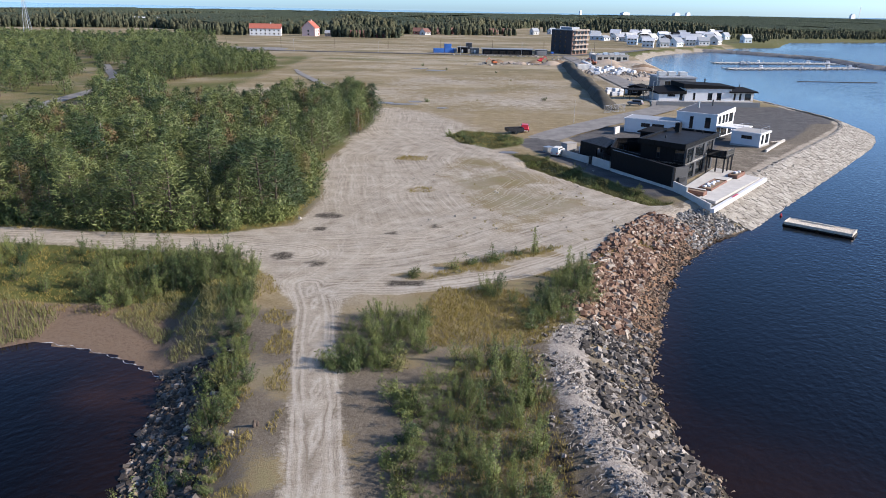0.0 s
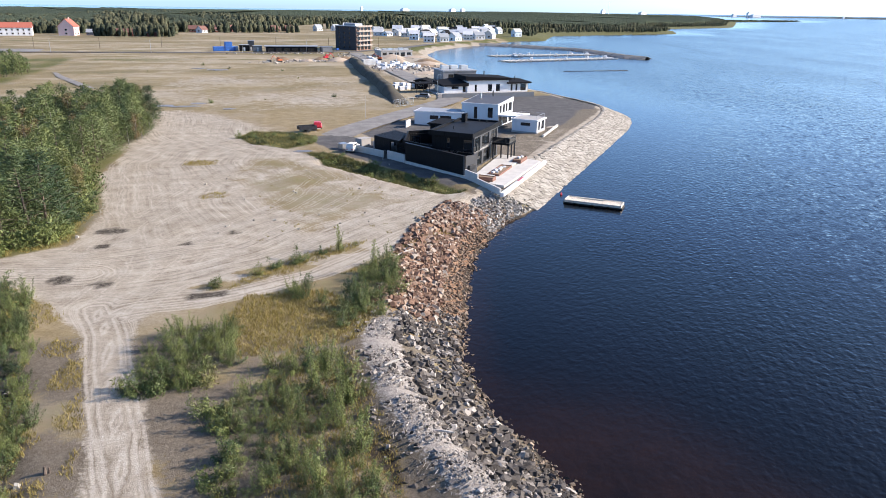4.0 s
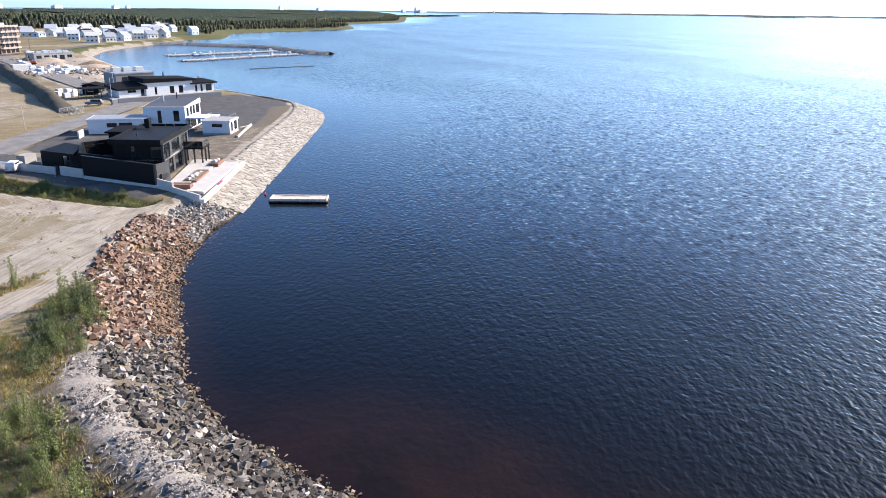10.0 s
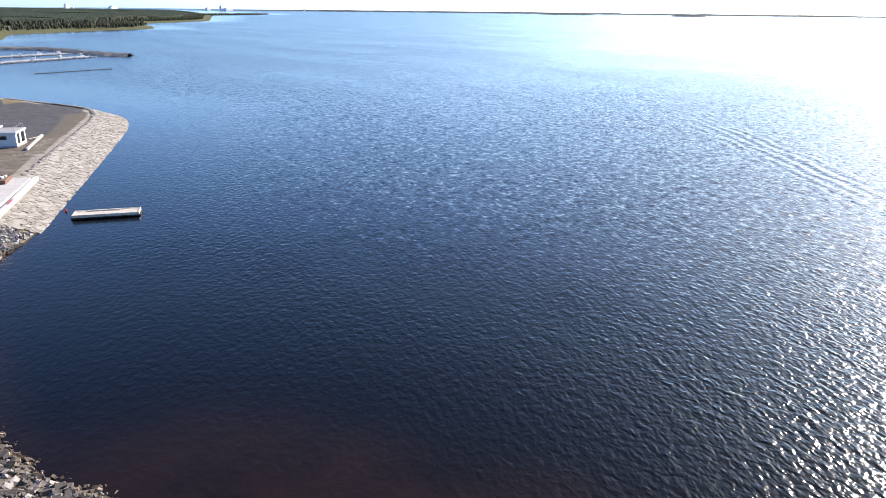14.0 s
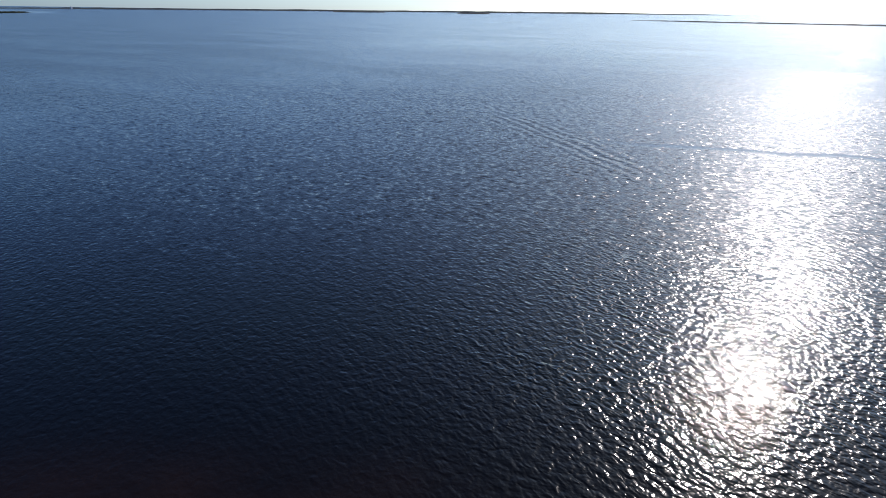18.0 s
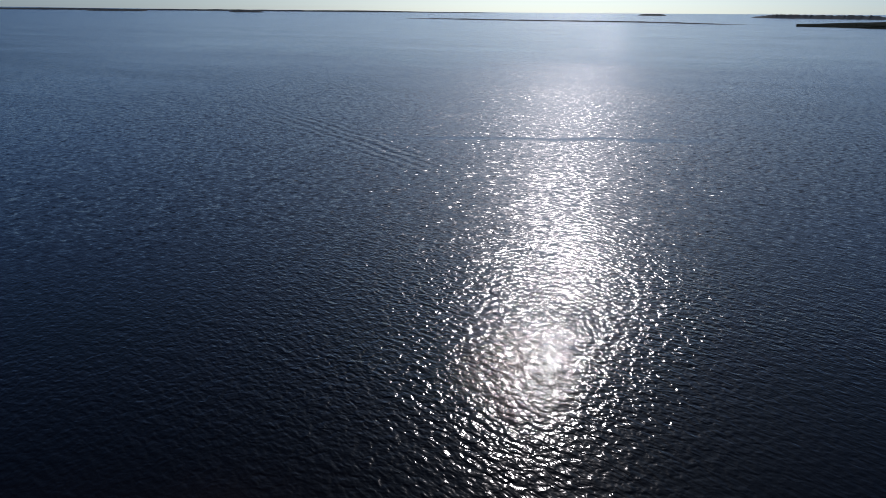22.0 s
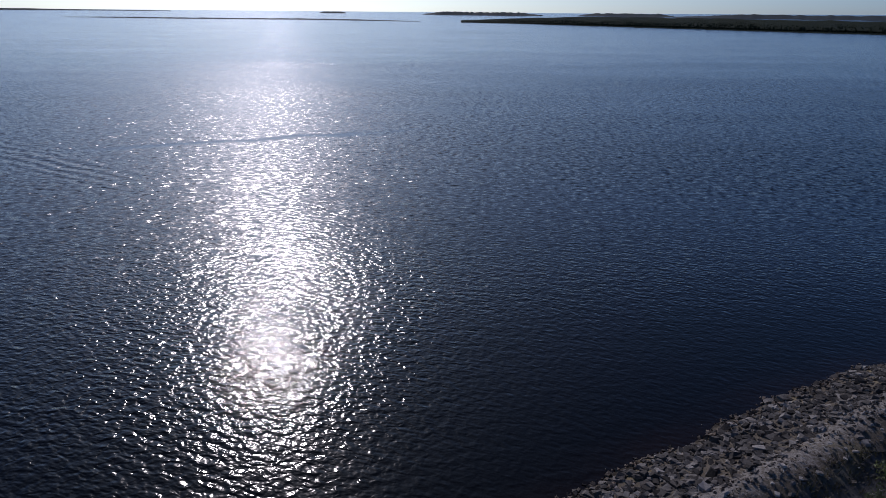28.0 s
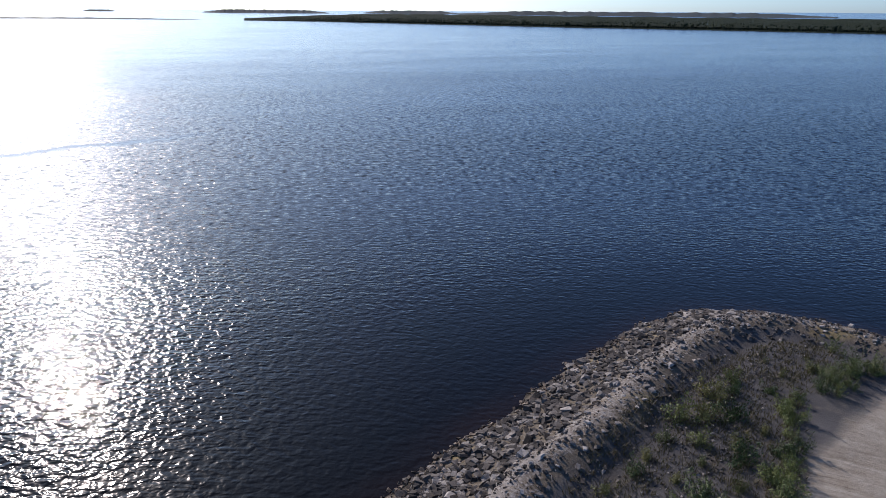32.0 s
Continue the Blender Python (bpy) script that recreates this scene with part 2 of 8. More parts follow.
def water_material():
    m, t, b = mat("water", 0.05, 0, 0.29)
    b.inputs["IOR"].default_value = 1.33
    v = where(t)
    gust = noisy(t, facing(t, v, 20, 0.022, 0.006), 1.0, 4, 0.6, 0.5)
    # a smooth slick drifting across the bay
    at = t.nodes.new("ShaderNodeSeparateXYZ")
    put(t, at.inputs[0], v)
    off = calc(t, "SUBTRACT", calc(t, "ADD", at.outputs[0], calc(t, "MULTIPLY", noisy(t, v, 0.05, 3), 16.0)), 169.5)
    reach = calc(t, "MULTIPLY", ramp(t, calc(t, "ADD", calc(t, "MULTIPLY", calc(t, "ABSOLUTE", calc(t, "ADD", at.outputs[1], 24.0)), 0.02), 0.0), (0.4, 1.0), (0.9, 0.0)), 0.75)
    calm = calc(t, "SUBTRACT", 1.0, calc(t, "MULTIPLY", ramp(t, calc(t, "MULTIPLY", calc(t, "ABSOLUTE", off), 0.2), (0.1, 1.0), (0.7, 0.0)), reach))
    calm = calc(t, "MULTIPLY", calm, layer(t, "still"))
    # short-crested wind waves, shorter ripples riding on them
    offing = layer(t, "open")
    h = None
    for azimuth, across, along_it, high, fade in ((33, 0.80, 0.20, 0.070, 0.65), (48, 1.8, 0.7, 0.072, 0.4), (46, 1.6, 1.15, 0.124, 0.85), (52, 2.3, 1.8, 0.056, 1.0)):
        one = calc(t, "MULTIPLY", noisy(t, facing(t, v, azimuth, across, along_it), 1.0, 1, 0.5, 0.35), calc(t, "MULTIPLY", calc(t, "SUBTRACT", 1.0, calc(t, "MULTIPLY", offing, fade)), high))
        h = one if h is None else calc(t, "ADD", h, one)
    h = calc(t, "MULTIPLY", h, calc(t, "MULTIPLY", ramp(t, gust, (0.3, 0.8), (0.7, 1.15)), calm))
    # the fading wake of a boat
    ridge = calc(t, "SINE", calc(t, "MULTIPLY", calc(t, "ADD", layer(t, "wake"), calc(t, "MULTIPLY", noisy(t, v, 0.08, 3), 5.0)), 2.1))
    h = calc(t, "ADD", h, calc(t, "MULTIPLY", calc(t, "MULTIPLY", ridge, layer(t, "wake_on")), 0.065))
    # further out the wind has more reach: short steep wavelets
    slope = None
    for size, share in (((1.4, 1.05), 1.0), ((0.75, 0.55), 0.6)):
        n = t.nodes.new("ShaderNodeTexNoise")
        put(t, n.inputs["Vector"], facing(t, v, 33, *size))
        n.inputs["Scale"].default_value, n.inputs["Detail"].default_value = 1.0, 1.0
        c = vec_math(t, "SUBTRACT", n.outputs["Color"], (0.5, 0.5, 0.5))
        steep = vec_math(t, "MULTIPLY", vec_math(t, "MULTIPLY", c, c), c)
        one = vec_math(t, "SCALE", vec_math(t, "ADD", vec_math(t, "SCALE", steep, 14.0), vec_math(t, "SCALE", c, 0.06)), share)
        slope = one if slope is None else vec_math(t, "ADD", slope, one)
    push = calc(t, "MULTIPLY", offing, calc(t, "MULTIPLY", calm, ramp(t, gust, (0.3, 0.62), (0.7, 1.0))))
    turned = t.nodes.new("ShaderNodeVectorRotate")
    turned.rotation_type = "Z_AXIS"
    turned.inputs["Angle"].default_value = radians(-33)
    put(t, turned.inputs["Vector"], vec_math(t, "MULTIPLY", slope, (1.35, 1.05, 0)))
    slope = vec_math(t, "SCALE", turned.outputs[0], push)
    n = t.nodes.new("ShaderNodeBump")
    n.inputs["Strength"].default_value, n.inputs["Distance"].default_value = 1.0, 1.0
    put(t, n.inputs["Height"], h)
    put(t, b.inputs["Normal"], vec_math(t, "NORMALIZE", vec_math(t, "ADD", slope, n.outputs[0])))
    shoal = layer(t, "shoal")
    col = mixed(t, shoal, (0.0014, 0.0008, 0.0007), ramp(t, noisy(t, v, 0.12, 4), (0.3, (0.010, 0.005, 0.003)), (0.7, (0.034, 0.015, 0.008))))
    put(t, b.inputs["Base Color"], col)
    # waves too small to see apart at a distance make a rougher gloss
    put(t, b.inputs["Roughness"], calc(t, "ADD", ramp(t, gust, (0.35, 0.115), (0.7, 0.14)), calc(t, "MULTIPLY", calc(t, "MULTIPLY", layer(t, "fine"), calm), 0.12)))
    return m


def stone_material(name, *stops, rough=0.85):
    m, t, b = mat(name, rough, 0, 0.15)
    v = where(t)
    r = calc(t, "FRACT", calc(t, "ADD", island(t), chance(t)))
    col = ramp(t, r, *stops)
    g = noisy(t, v, 6, 5, 0.7)
    col = mixed(t, 0.55, col, ramp(t, g, (0.3, 0.35), (0.7, 1.0)), "MULTIPLY")
    put(t, b.inputs["Base Color"], col)
    relief(t, b, g, 0.5, 0.06)
    return m


def asphalt_material(name="asphalt", tone=0.1):
    m, t, b = mat(name, 0.88, 0, 0.25)
    v = where(t)
    f = calc(t, "ADD", calc(t, "MULTIPLY", noisy(t, v, 0.35, 5, 0.6), 0.6), calc(t, "MULTIPLY", noisy(t, v, 9, 3, 0.7), 0.4))
    put(t, b.inputs["Base Color"], ramp(t, f, (0.35, (tone * 0.78, tone * 0.75, tone * 0.70)), (0.65, (tone * 1.5, tone * 1.42, tone * 1.30))))
    relief(t, b, noisy(t, v, 30, 3), 0.3, 0.01)
    return m


def glass_material():
    m, t, b = mat("window_glass", 0.03, 0, 0.6)
    put(t, b.inputs["Base Color"], (0.012, 0.016, 0.02))
    return m


def bark_material(name, a, c):
    m, t, b = mat(name, 0.9, 0, 0.2)
    v = where(t, False)
    put(t, b.inputs["Base Color"], ramp(t, noisy(t, stretch(t, v, (6, 6, 1.5)), 1.5, 4, 0.7), (0.4, a), (0.6, c)))
    return m


def board_material(name, tone, gap=0.14, vertical=False, rough=0.7, spec=0.3):
    """Painted or bare boards with dark joints."""
    m, t, b = mat(name, rough, 0, spec)
    v = where(t, False)
    sep = t.nodes.new("ShaderNodeSeparateXYZ")
    put(t, sep.inputs[0], v)
    f = calc(t, "FRACT", calc(t, "MULTIPLY", sep.outputs[2] if not vertical else calc(t, "ADD", sep.outputs[0], sep.outputs[1]), 1 / gap))
    grain = noisy(t, v, 4, 5)
    col = ramp(t, grain, (0.35, tuple(c * 0.8 for c in tone)), (0.65, tuple(min(1, c * 1.2) for c in tone)))
    put(t, b.inputs["Base Color"], mixed(t, ramp(t, f, (0.04, 1.0), (0.10, 0.0)), col, tuple(c * 0.35 for c in tone)))
    relief(t, b, ramp(t, f, (0.04, 0.0), (0.10, 1.0)), 0.6, 0.02)
    return m


M_GROUND, M_WATER, M_GLASS = ground_material(), water_material(), glass_material()
M_ROCK = stone_material("grey_rock", (0.0, (0.034, 0.030, 0.026)), (0.55, (0.098, 0.085, 0.074)), (0.88, (0.175, 0.152, 0.130)), (1.0, (0.40, 0.355, 0.31)))
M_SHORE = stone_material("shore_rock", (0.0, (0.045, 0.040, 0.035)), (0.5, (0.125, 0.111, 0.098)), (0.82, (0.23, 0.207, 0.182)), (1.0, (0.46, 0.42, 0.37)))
M_CREST = stone_material("bleached_rubble", (0.0, (0.11, 0.097, 0.084)), (0.4, (0.29, 0.26, 0.23)), (1.0, (0.52, 0.475, 0.42)))
M_BROWNCHIPS = stone_material("brown_chips", (0.0, (0.065, 0.050, 0.038)), (0.5, (0.14, 0.112, 0.086)), (1.0, (0.31, 0.26, 0.21)))
M_RED = stone_material("reddish_rock", (0.0, (0.115, 0.070, 0.050)), (0.5, (0.255, 0.158, 0.108)), (0.8, (0.34, 0.25, 0.185)), (1.0, (0.45, 0.40, 0.33)))
M_RUBBLE = stone_material("brown_rubble", (0.0, (0.07, 0.05, 0.035)), (0.5, (0.185, 0.13, 0.088)), (1.0, (0.33, 0.255, 0.19)))
M_PALE = stone_material("pale_stone", (0.0, (0.26, 0.235, 0.195)), (0.5, (0.35, 0.322, 0.272)), (1.0, (0.45, 0.42, 0.36)))
M_WET = stone_material("stained_stone", (0.0, (0.045, 0.036, 0.028)), (0.5, (0.135, 0.10, 0.072)), (1.0, (0.32, 0.25, 0.18)), rough=0.6)
M_BOULDER = stone_material("pale_grey_boulder", (0.0, (0.12, 0.112, 0.10)), (0.5, (0.25, 0.235, 0.21)), (1.0, (0.50, 0.47, 0.42)))
M_BREAK = stone_material("breakwater_rock", (0.0, (0.07, 0.07, 0.07)), (0.6, (0.16, 0.155, 0.15)), (1.0, (0.28, 0.27, 0.25)))
M_PUDDLE = plain("puddle_water", (0.13, 0.12, 0.105), 0.4, spec=0.5)
M_ASPHALT, M_GREYROAD = asphalt_material(), asphalt_material("worn_grey_asphalt", 0.165)
M_PINE = leafy("pine_needles", (0.026, 0.052, 0.020), (0.168, 0.198, 0.066))
M_BIRCH = leafy("birch_leaves", (0.050, 0.076, 0.022), (0.195, 0.198, 0.064), (0.155, 0.095, 0.048), 0.26)
M_WILLOW = leafy("willow_leaves", (0.034, 0.062, 0.020), (0.19, 0.218, 0.066))
M_YELLOW = leafy("yellowing_leaves", (0.085, 0.10, 0.032), (0.235, 0.225, 0.078))
M_GRASS = leafy("grass_blades", (0.155, 0.135, 0.038), (0.42, 0.32, 0.098))
M_SEDGE = leafy("sedge_blades", (0.034, 0.044, 0.015), (0.125, 0.122, 0.042))
M_DULL = leafy("dull_grass_blades", (0.045, 0.042, 0.020), (0.15, 0.13, 0.06))
M_REED = leafy("reed_blades", (0.14, 0.145, 0.055), (0.36, 0.32, 0.14))
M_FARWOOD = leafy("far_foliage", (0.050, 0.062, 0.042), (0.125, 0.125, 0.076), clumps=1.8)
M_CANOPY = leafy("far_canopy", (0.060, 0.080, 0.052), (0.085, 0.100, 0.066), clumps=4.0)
# darker copy of the far foliage: backlit crowns' shade put into the colour
M_SHADEDWOOD = leafy("shaded_far_foliage", (0.020, 0.030, 0.021), (0.045, 0.056, 0.034), clumps=1.8)
M_BARK, M_PALEBARK = bark_material("bark", (0.06, 0.045, 0.035), (0.16, 0.125, 0.10)), bark_material("birch_bark", (0.10, 0.09, 0.08), (0.32, 0.30, 0.28))
M_DRIFT = plain("bleached_driftwood", (0.42, 0.39, 0.345), 0.85, vary=0.25)
M_BLACK = board_material("black_cladding", (0.0075, 0.0078, 0.009), 0.16, True, 0.6, 0.12)
M_ROOF = plain("roofing_felt", (0.009, 0.0095, 0.011), 0.9, vary=0.3, scale=0.8, spec=0.1)
M_WETROOF = plain("damp_roofing_felt", (0.010, 0.011, 0.013), 0.65, vary=0.4, scale=0.5, spec=0.2)
M_SLATE = plain("dark_grey_sheet_roof", (0.075, 0.078, 0.084), 0.6, vary=0.12)
M_WHITE = plain("white_render", (0.60, 0.605, 0.61), 0.8, vary=0.05, scale=0.6)
M_OFFWHITE = plain("offwhite_boards", (0.55, 0.55, 0.53), 0.75, vary=0.08)
M_CONCRETE = plain("pale_concrete", (0.47, 0.455, 0.42), 0.85, vary=0.12, scale=0.8, bump=0.3)
M_GREYCONC = plain("grey_concrete", (0.32, 0.312, 0.295), 0.85, vary=0.15, scale=0.8, bump=0.3)
M_GREYPANEL = plain("grey_panel", (0.16, 0.165, 0.17), 0.6, vary=0.1)
M_DARKPANEL = plain("dark_grey_panel", (0.05, 0.052, 0.056), 0.6, vary=0.12)
M_METAL = plain("galvanised_metal", (0.45, 0.46, 0.47), 0.4, 0.8, vary=0.1)
M_DARKMETAL = plain("dark_metal", (0.03, 0.031, 0.034), 0.45, 0.3, vary=0.15)
M_BRICKWOOD = plain("red_brown_timber", (0.18, 0.092, 0.065), 0.75, vary=0.2)
M_TIMBER = board_material("weathered_boards", (0.56, 0.50, 0.41), 0.14, True)
M_REDPAINT = plain("red_paint", (0.50, 0.03, 0.04), 0.35, vary=0.08)
M_REDROOF = plain("red_tiles", (0.34, 0.105, 0.07), 0.75, vary=0.15)
M_OLDROOF = plain("old_red_roof", (0.15, 0.075, 0.06), 0.8, vary=0.2)
M_REDWALL = plain("red_ochre_wall", (0.13, 0.045, 0.035), 0.8, vary=0.12)
M_PINK = plain("pale_pink_render", (0.66, 0.46, 0.42), 0.8, vary=0.08)
M_BLUE = plain("blue_steel", (0.03, 0.12, 0.38), 0.5, vary=0.12)
M_LIGHTBLUE = plain("pale_blue_boards", (0.55, 0.63, 0.68), 0.7, vary=0.08)
M_GREYROOF = plain("grey_roof", (0.26, 0.28, 0.30), 0.6, vary=0.12)
M_ORANGE = plain("orange_paint", (0.42, 0.12, 0.045), 0.4, vary=0.08)
M_RUBBER = plain("black_rubber", (0.02, 0.02, 0.02), 0.8, vary=0.1)
M_SOIL = plain("brown_soil", (0.20, 0.14, 0.09), 0.95, vary=0.3, scale=1.0, bump=0.6)
M_PLASTIC = plain("white_plastic_wrap", (0.55, 0.57, 0.59), 0.5, vary=0.08)
M_HAZE = plain("hazy_far_wall", (0.78, 0.79, 0.80), 0.9, vary=0.05)
M_HAZEDARK = plain("hazy_far_wood", (0.065, 0.085, 0.085), 0.95, vary=0.15, scale=0.02)


# ---- mesh helpers ----
def linked(name, verts, faces, material, parent=None, label="", smooth=False):
    me = bpy.data.meshes.new(name)
    me.from_pydata(verts, [], faces)
    me.materials.append(material)
    if smooth:
        me.shade_smooth()
    ob = new(name, me)
    if parent:
        ob.parent = parent
    if label:
        ob["label"] = label
    return ob


def part(name, bm, material, parent, label=""):
    bmesh.ops.recalc_face_normals(bm, faces=bm.faces)
    me = bpy.data.meshes.new(name)
    bm.to_mesh(me)
    bm.free()
    me.materials.append(material)
    ob = new(name, me)
    if parent:
        ob.parent = parent
    if label:
        ob["label"] = label
    return ob


def thing(name, label, category, group="", x=0.0, y=0.0, z=0.0, turn=0.0):
    ob = new(name)
    ob.empty_display_size = 0.3
    ob.matrix_basis = pose(x, y, z, 0, 0, turn)
    return tagged(ob, label, category, group)


def box(bm, x0, x1, y0, y1, z0, z1, bevel=0.0):
    p = [bm.verts.new(c) for c in ((x0, y0, z0), (x1, y0, z0), (x1, y1, z0), (x0, y1, z0), (x0, y0, z1), (x1, y0, z1), (x1, y1, z1), (x0, y1, z1))]
    fs = [bm.faces.new([p[i] for i in q]) for q in ((3, 2, 1, 0), (4, 5, 6, 7), (0, 1, 5, 4), (1, 2, 6, 5), (2, 3, 7, 6), (3, 0, 4, 7))]
    if bevel:
        bmesh.ops.bevel(bm, geom=list({e for f in fs for e in f.edges}), offset=bevel, segments=1, affect="EDGES")
    return bm


def boxed(x0, x1, y0, y1, z0, z1, bevel=0.0):
    return box(bmesh.new(), x0, x1, y0, y1, z0, z1, bevel)


def prism(poly, z0, z1, tops=None):
    """A block on a polygon; tops: a height for each corner."""
    bm = bmesh.new()
    tops = tops or [z1] * len(poly)
    lo = [bm.verts.new((x, y, z0)) for x, y in poly]
    hi = [bm.verts.new((x, y, h)) for (x, y), h in zip(poly, tops)]
    bm.faces.new(lo[::-1])
    bm.faces.new(hi)
    for i in range(len(poly)):
        j = (i + 1) % len(poly)
        bm.faces.new((lo[i], lo[j], hi[j], hi[i]))
    return bm


def rod(bm, a, b, r0, r1=None, n=6):
    a, b = Vector(a), Vector(b)
    r1 = r0 if r1 is None else r1
    q = (b - a).to_track_quat("Z", "Y")
    ra = [bm.verts.new(a + q @ Vector((r0 * math.cos(6.2832 * i / n), r0 * math.sin(6.2832 * i / n), 0))) for i in range(n)]
    rb = [bm.verts.new(b + q @ Vector((r1 * math.cos(6.2832 * i / n), r1 * math.sin(6.2832 * i / n), 0))) for i in range(n)]
    for i in range(n):
        j = (i + 1) % n
        bm.faces.new((ra[i], ra[j], rb[j], rb[i]))
    bm.faces.new(ra[::-1])
    bm.faces.new(rb)
    return bm


def rods(*items):
    bm = bmesh.new()
    for it in items:
        rod(bm, *it)
    return bm


# ---- the lie of the land ----
EAST = [(8, -67), (18, -67.5), (23, -66.5), (28, -64), (32.5, -60), (34.2, -53), (33.6, -47), (33, -41), (31.2, -33), (30.4, -26), (28.9, -20), (27.4, -10), (25.4, 3),
        (22.4, 17), (19.3, 29), (17.6, 36), (16.6, 42), (16.9, 49), (18.6, 55), (23, 67), (28, 77), (35, 86), (42, 92)]
SEAWALL = [(42, 92), (52, 104), (77, 134), (95, 156), (101.5, 165.5), (105.5, 173), (107.6, 180), (108.2, 187), (107.6, 195), (106, 210), (105, 228)]
BAY = [(104, 277), (106, 322), (112, 380), (120, 442), (142, 493), (175, 535), (212, 575), (232, 605), (254, 629), (293, 645), (359, 767), (475, 825),
       (600, 874), (650, 960), (700, 1100), (1001, 1280), (1060, 1340), (1612, 2042), (2131, 2226), (2600, 3200), (2600, 4900)]
WEST = [(-4900, 4900), (-4900, -400), (-400, -150), (-165, -20), (-140, 30), (-90, 44), (-60, 50), (-44, 51), (-37.5, 53), (-35, 54.4), (-31.5, 53.7), (-27, 51.8),
        (-22, 48.8), (-20.9, 46), (-19.8, 39), (-18.8, 34.6), (-17.2, 15), (-16, -10), (-13, -40), (-5, -60)]
COAST = EAST + SEAWALL[1:] + BAY + WEST


def gap_to(px, py, line, closed=False):
    """Distance from points to a line of corners."""
    best = np.full(px.shape, 1e9)
    pts = list(line) + ([line[0]] if closed else [])
    for (ax, ay), (bx, by) in zip(pts, pts[1:]):
        dx, dy = bx - ax, by - ay
        k = np.clip(((px - ax) * dx + (py - ay) * dy) / (dx * dx + dy * dy), 0, 1)
        best = np.minimum(best, (px - ax - k * dx) ** 2 + (py - ay - k * dy) ** 2)
    return np.sqrt(best)


def inside(px, py, poly):
    odd = np.zeros(px.shape, bool)
    for (ax, ay), (bx, by) in zip(poly, poly[1:] + poly[:1]):
        if ay != by:
            odd ^= ((ay > py) != (by > py)) & (px < (bx - ax) * (py - ay) / (by - ay) + ax)
    return odd


def depth_in(px, py, poly):
    d = gap_to(px, py, poly, True)
    return np.where(inside(px, py, poly), d, -d)


def soft(x, a, b):
    k = np.clip((x - a) / (b - a), 0, 1)
    return k * k * (3 - 2 * k)


def wavy(px, py, size, seed=0.0):
    """A cheap, smooth unevenness from crossing waves, about -1 to 1."""
    a, b = px / size + seed, py / size - seed * 0.7
    return (np.sin(a * 2.1 + 1.3 * np.sin(b * 1.7 + seed)) + np.sin(b * 2.6 + 1.1 * np.sin(a * 1.3)) + 0.6 * np.sin(a * 5.3 + b * 4.1) + 0.5 * np.sin(a * 7.7 - b * 6.1)) / 3.1


BERM = [(61, 372), (54, 300), (50, 243), (45, 194)]
LAND = 2.5
DITCH = [(15.5, 121), (20.5, 112.5), (26.5, 102.5), (30, 97.5)]


def land_height(px, py):
    px, py = np.asarray(px, float), np.asarray(py, float)
    d = depth_in(px, py, COAST)
    near = 0.5 * wavy(px, py, 3.0) + 0.35 * wavy(px, py, 1.1, 4)
    near = near * soft(400 - py, 0, 200) * np.where((px > 35) & (py > 90), 0.15, 1.0)
    d = d + near
    beach = soft(-px, 20, 26) * soft(py, 44, 49) * soft(140 - py, 0, 40)
    width = 7.0 + 15 * beach
    k = np.clip(d / width, 0, 1)
    up = np.where(beach > 0.5, 0.25 * np.clip(d / 6, 0, 1) + 2.25 * soft(d, 5, 20), LAND * k)
    z = np.where(d > 0, up, np.maximum(d * 0.30, -3.5))
    e = gap_to(px, py, EAST)
    crest = np.exp(-((e - 7.4) / 1.9) ** 2) * soft(54 - py, 0, 14) * (d > 1)
    z = z + 0.55 * crest * (1 + 0.35 * wavy(px, py, 2.2, 2)) - 0.35 * np.exp(-((e - 10.6) / 1.0) ** 2) * soft(54 - py, 0, 6) * (d > 1)
    z = z - 1.0 * soft(3.2 - gap_to(px, py, DITCH), 0, 2.4)
    z = z + (d > 7) * (0.07 * wavy(px, py, 2.6, 7) + 0.10 * wavy(px, py, 11, 3))
    return z


def ground_at(x, y):
    return float(land_height(np.array([x]), np.array([y]))[0])


# ---- ground sheet ----
def spread(lo, hi, far, step, grow):
    """Grid lines: even between lo and hi, widening outwards to far on both sides."""
    mid = list(np.arange(lo, hi + step / 2, step))
    up, s = [mid[-1]], step
    while up[-1] < far:
        s *= grow
        up.append(up[-1] + s)
    down, s = [mid[0]], step
    while down[-1] > -far:
        s *= grow
        down.append(down[-1] - s)
    return np.array(down[:0:-1] + mid + up[1:])


SAND = [(-12.5, 55), (-14, 59), (-18, 66), (-25, 71.5), (-52, 74), (-120, 72), (-120, 79), (-53, 79.5), (-35, 77.5), (-26, 78), (-18.5, 82), (-17.5, 97), (-21, 118),
        (-18.5, 139), (-14.5, 150), (-13.5, 170), (-15, 186), (-8, 180), (-2, 168), (2, 158), (5, 150), (7, 138), (13, 128), (18, 118),
        (24, 108), (31, 96), (33, 91), (29, 87), (21, 80), (13, 72.5), (7, 68), (1, 66), (-4, 64), (-8.5, 60), (-9.5, 55)]
FIELD = [(-19, 188), (-10, 182), (4, 172), (24, 180), (42, 205), (46, 260), (34, 300), (-6, 300), (-26, 262), (-26, 220)]
YARD = [(46, 122), (52, 112.5), (64, 128), (88, 157), (96, 170), (99.5, 182), (99, 200), (98, 207), (72, 208), (62, 190), (58, 168), (69, 152), (60, 138), (52, 130)]
# gravel forecourt, stretched along the garden wall to paint the wall's shade
FORECOURT_AND_SHADE = [(17.5, 131), (19.5, 124), (25, 112), (31, 99.5), (36, 100), (36, 125), (26, 140), (22, 150), (16, 147), (14.5, 139)]
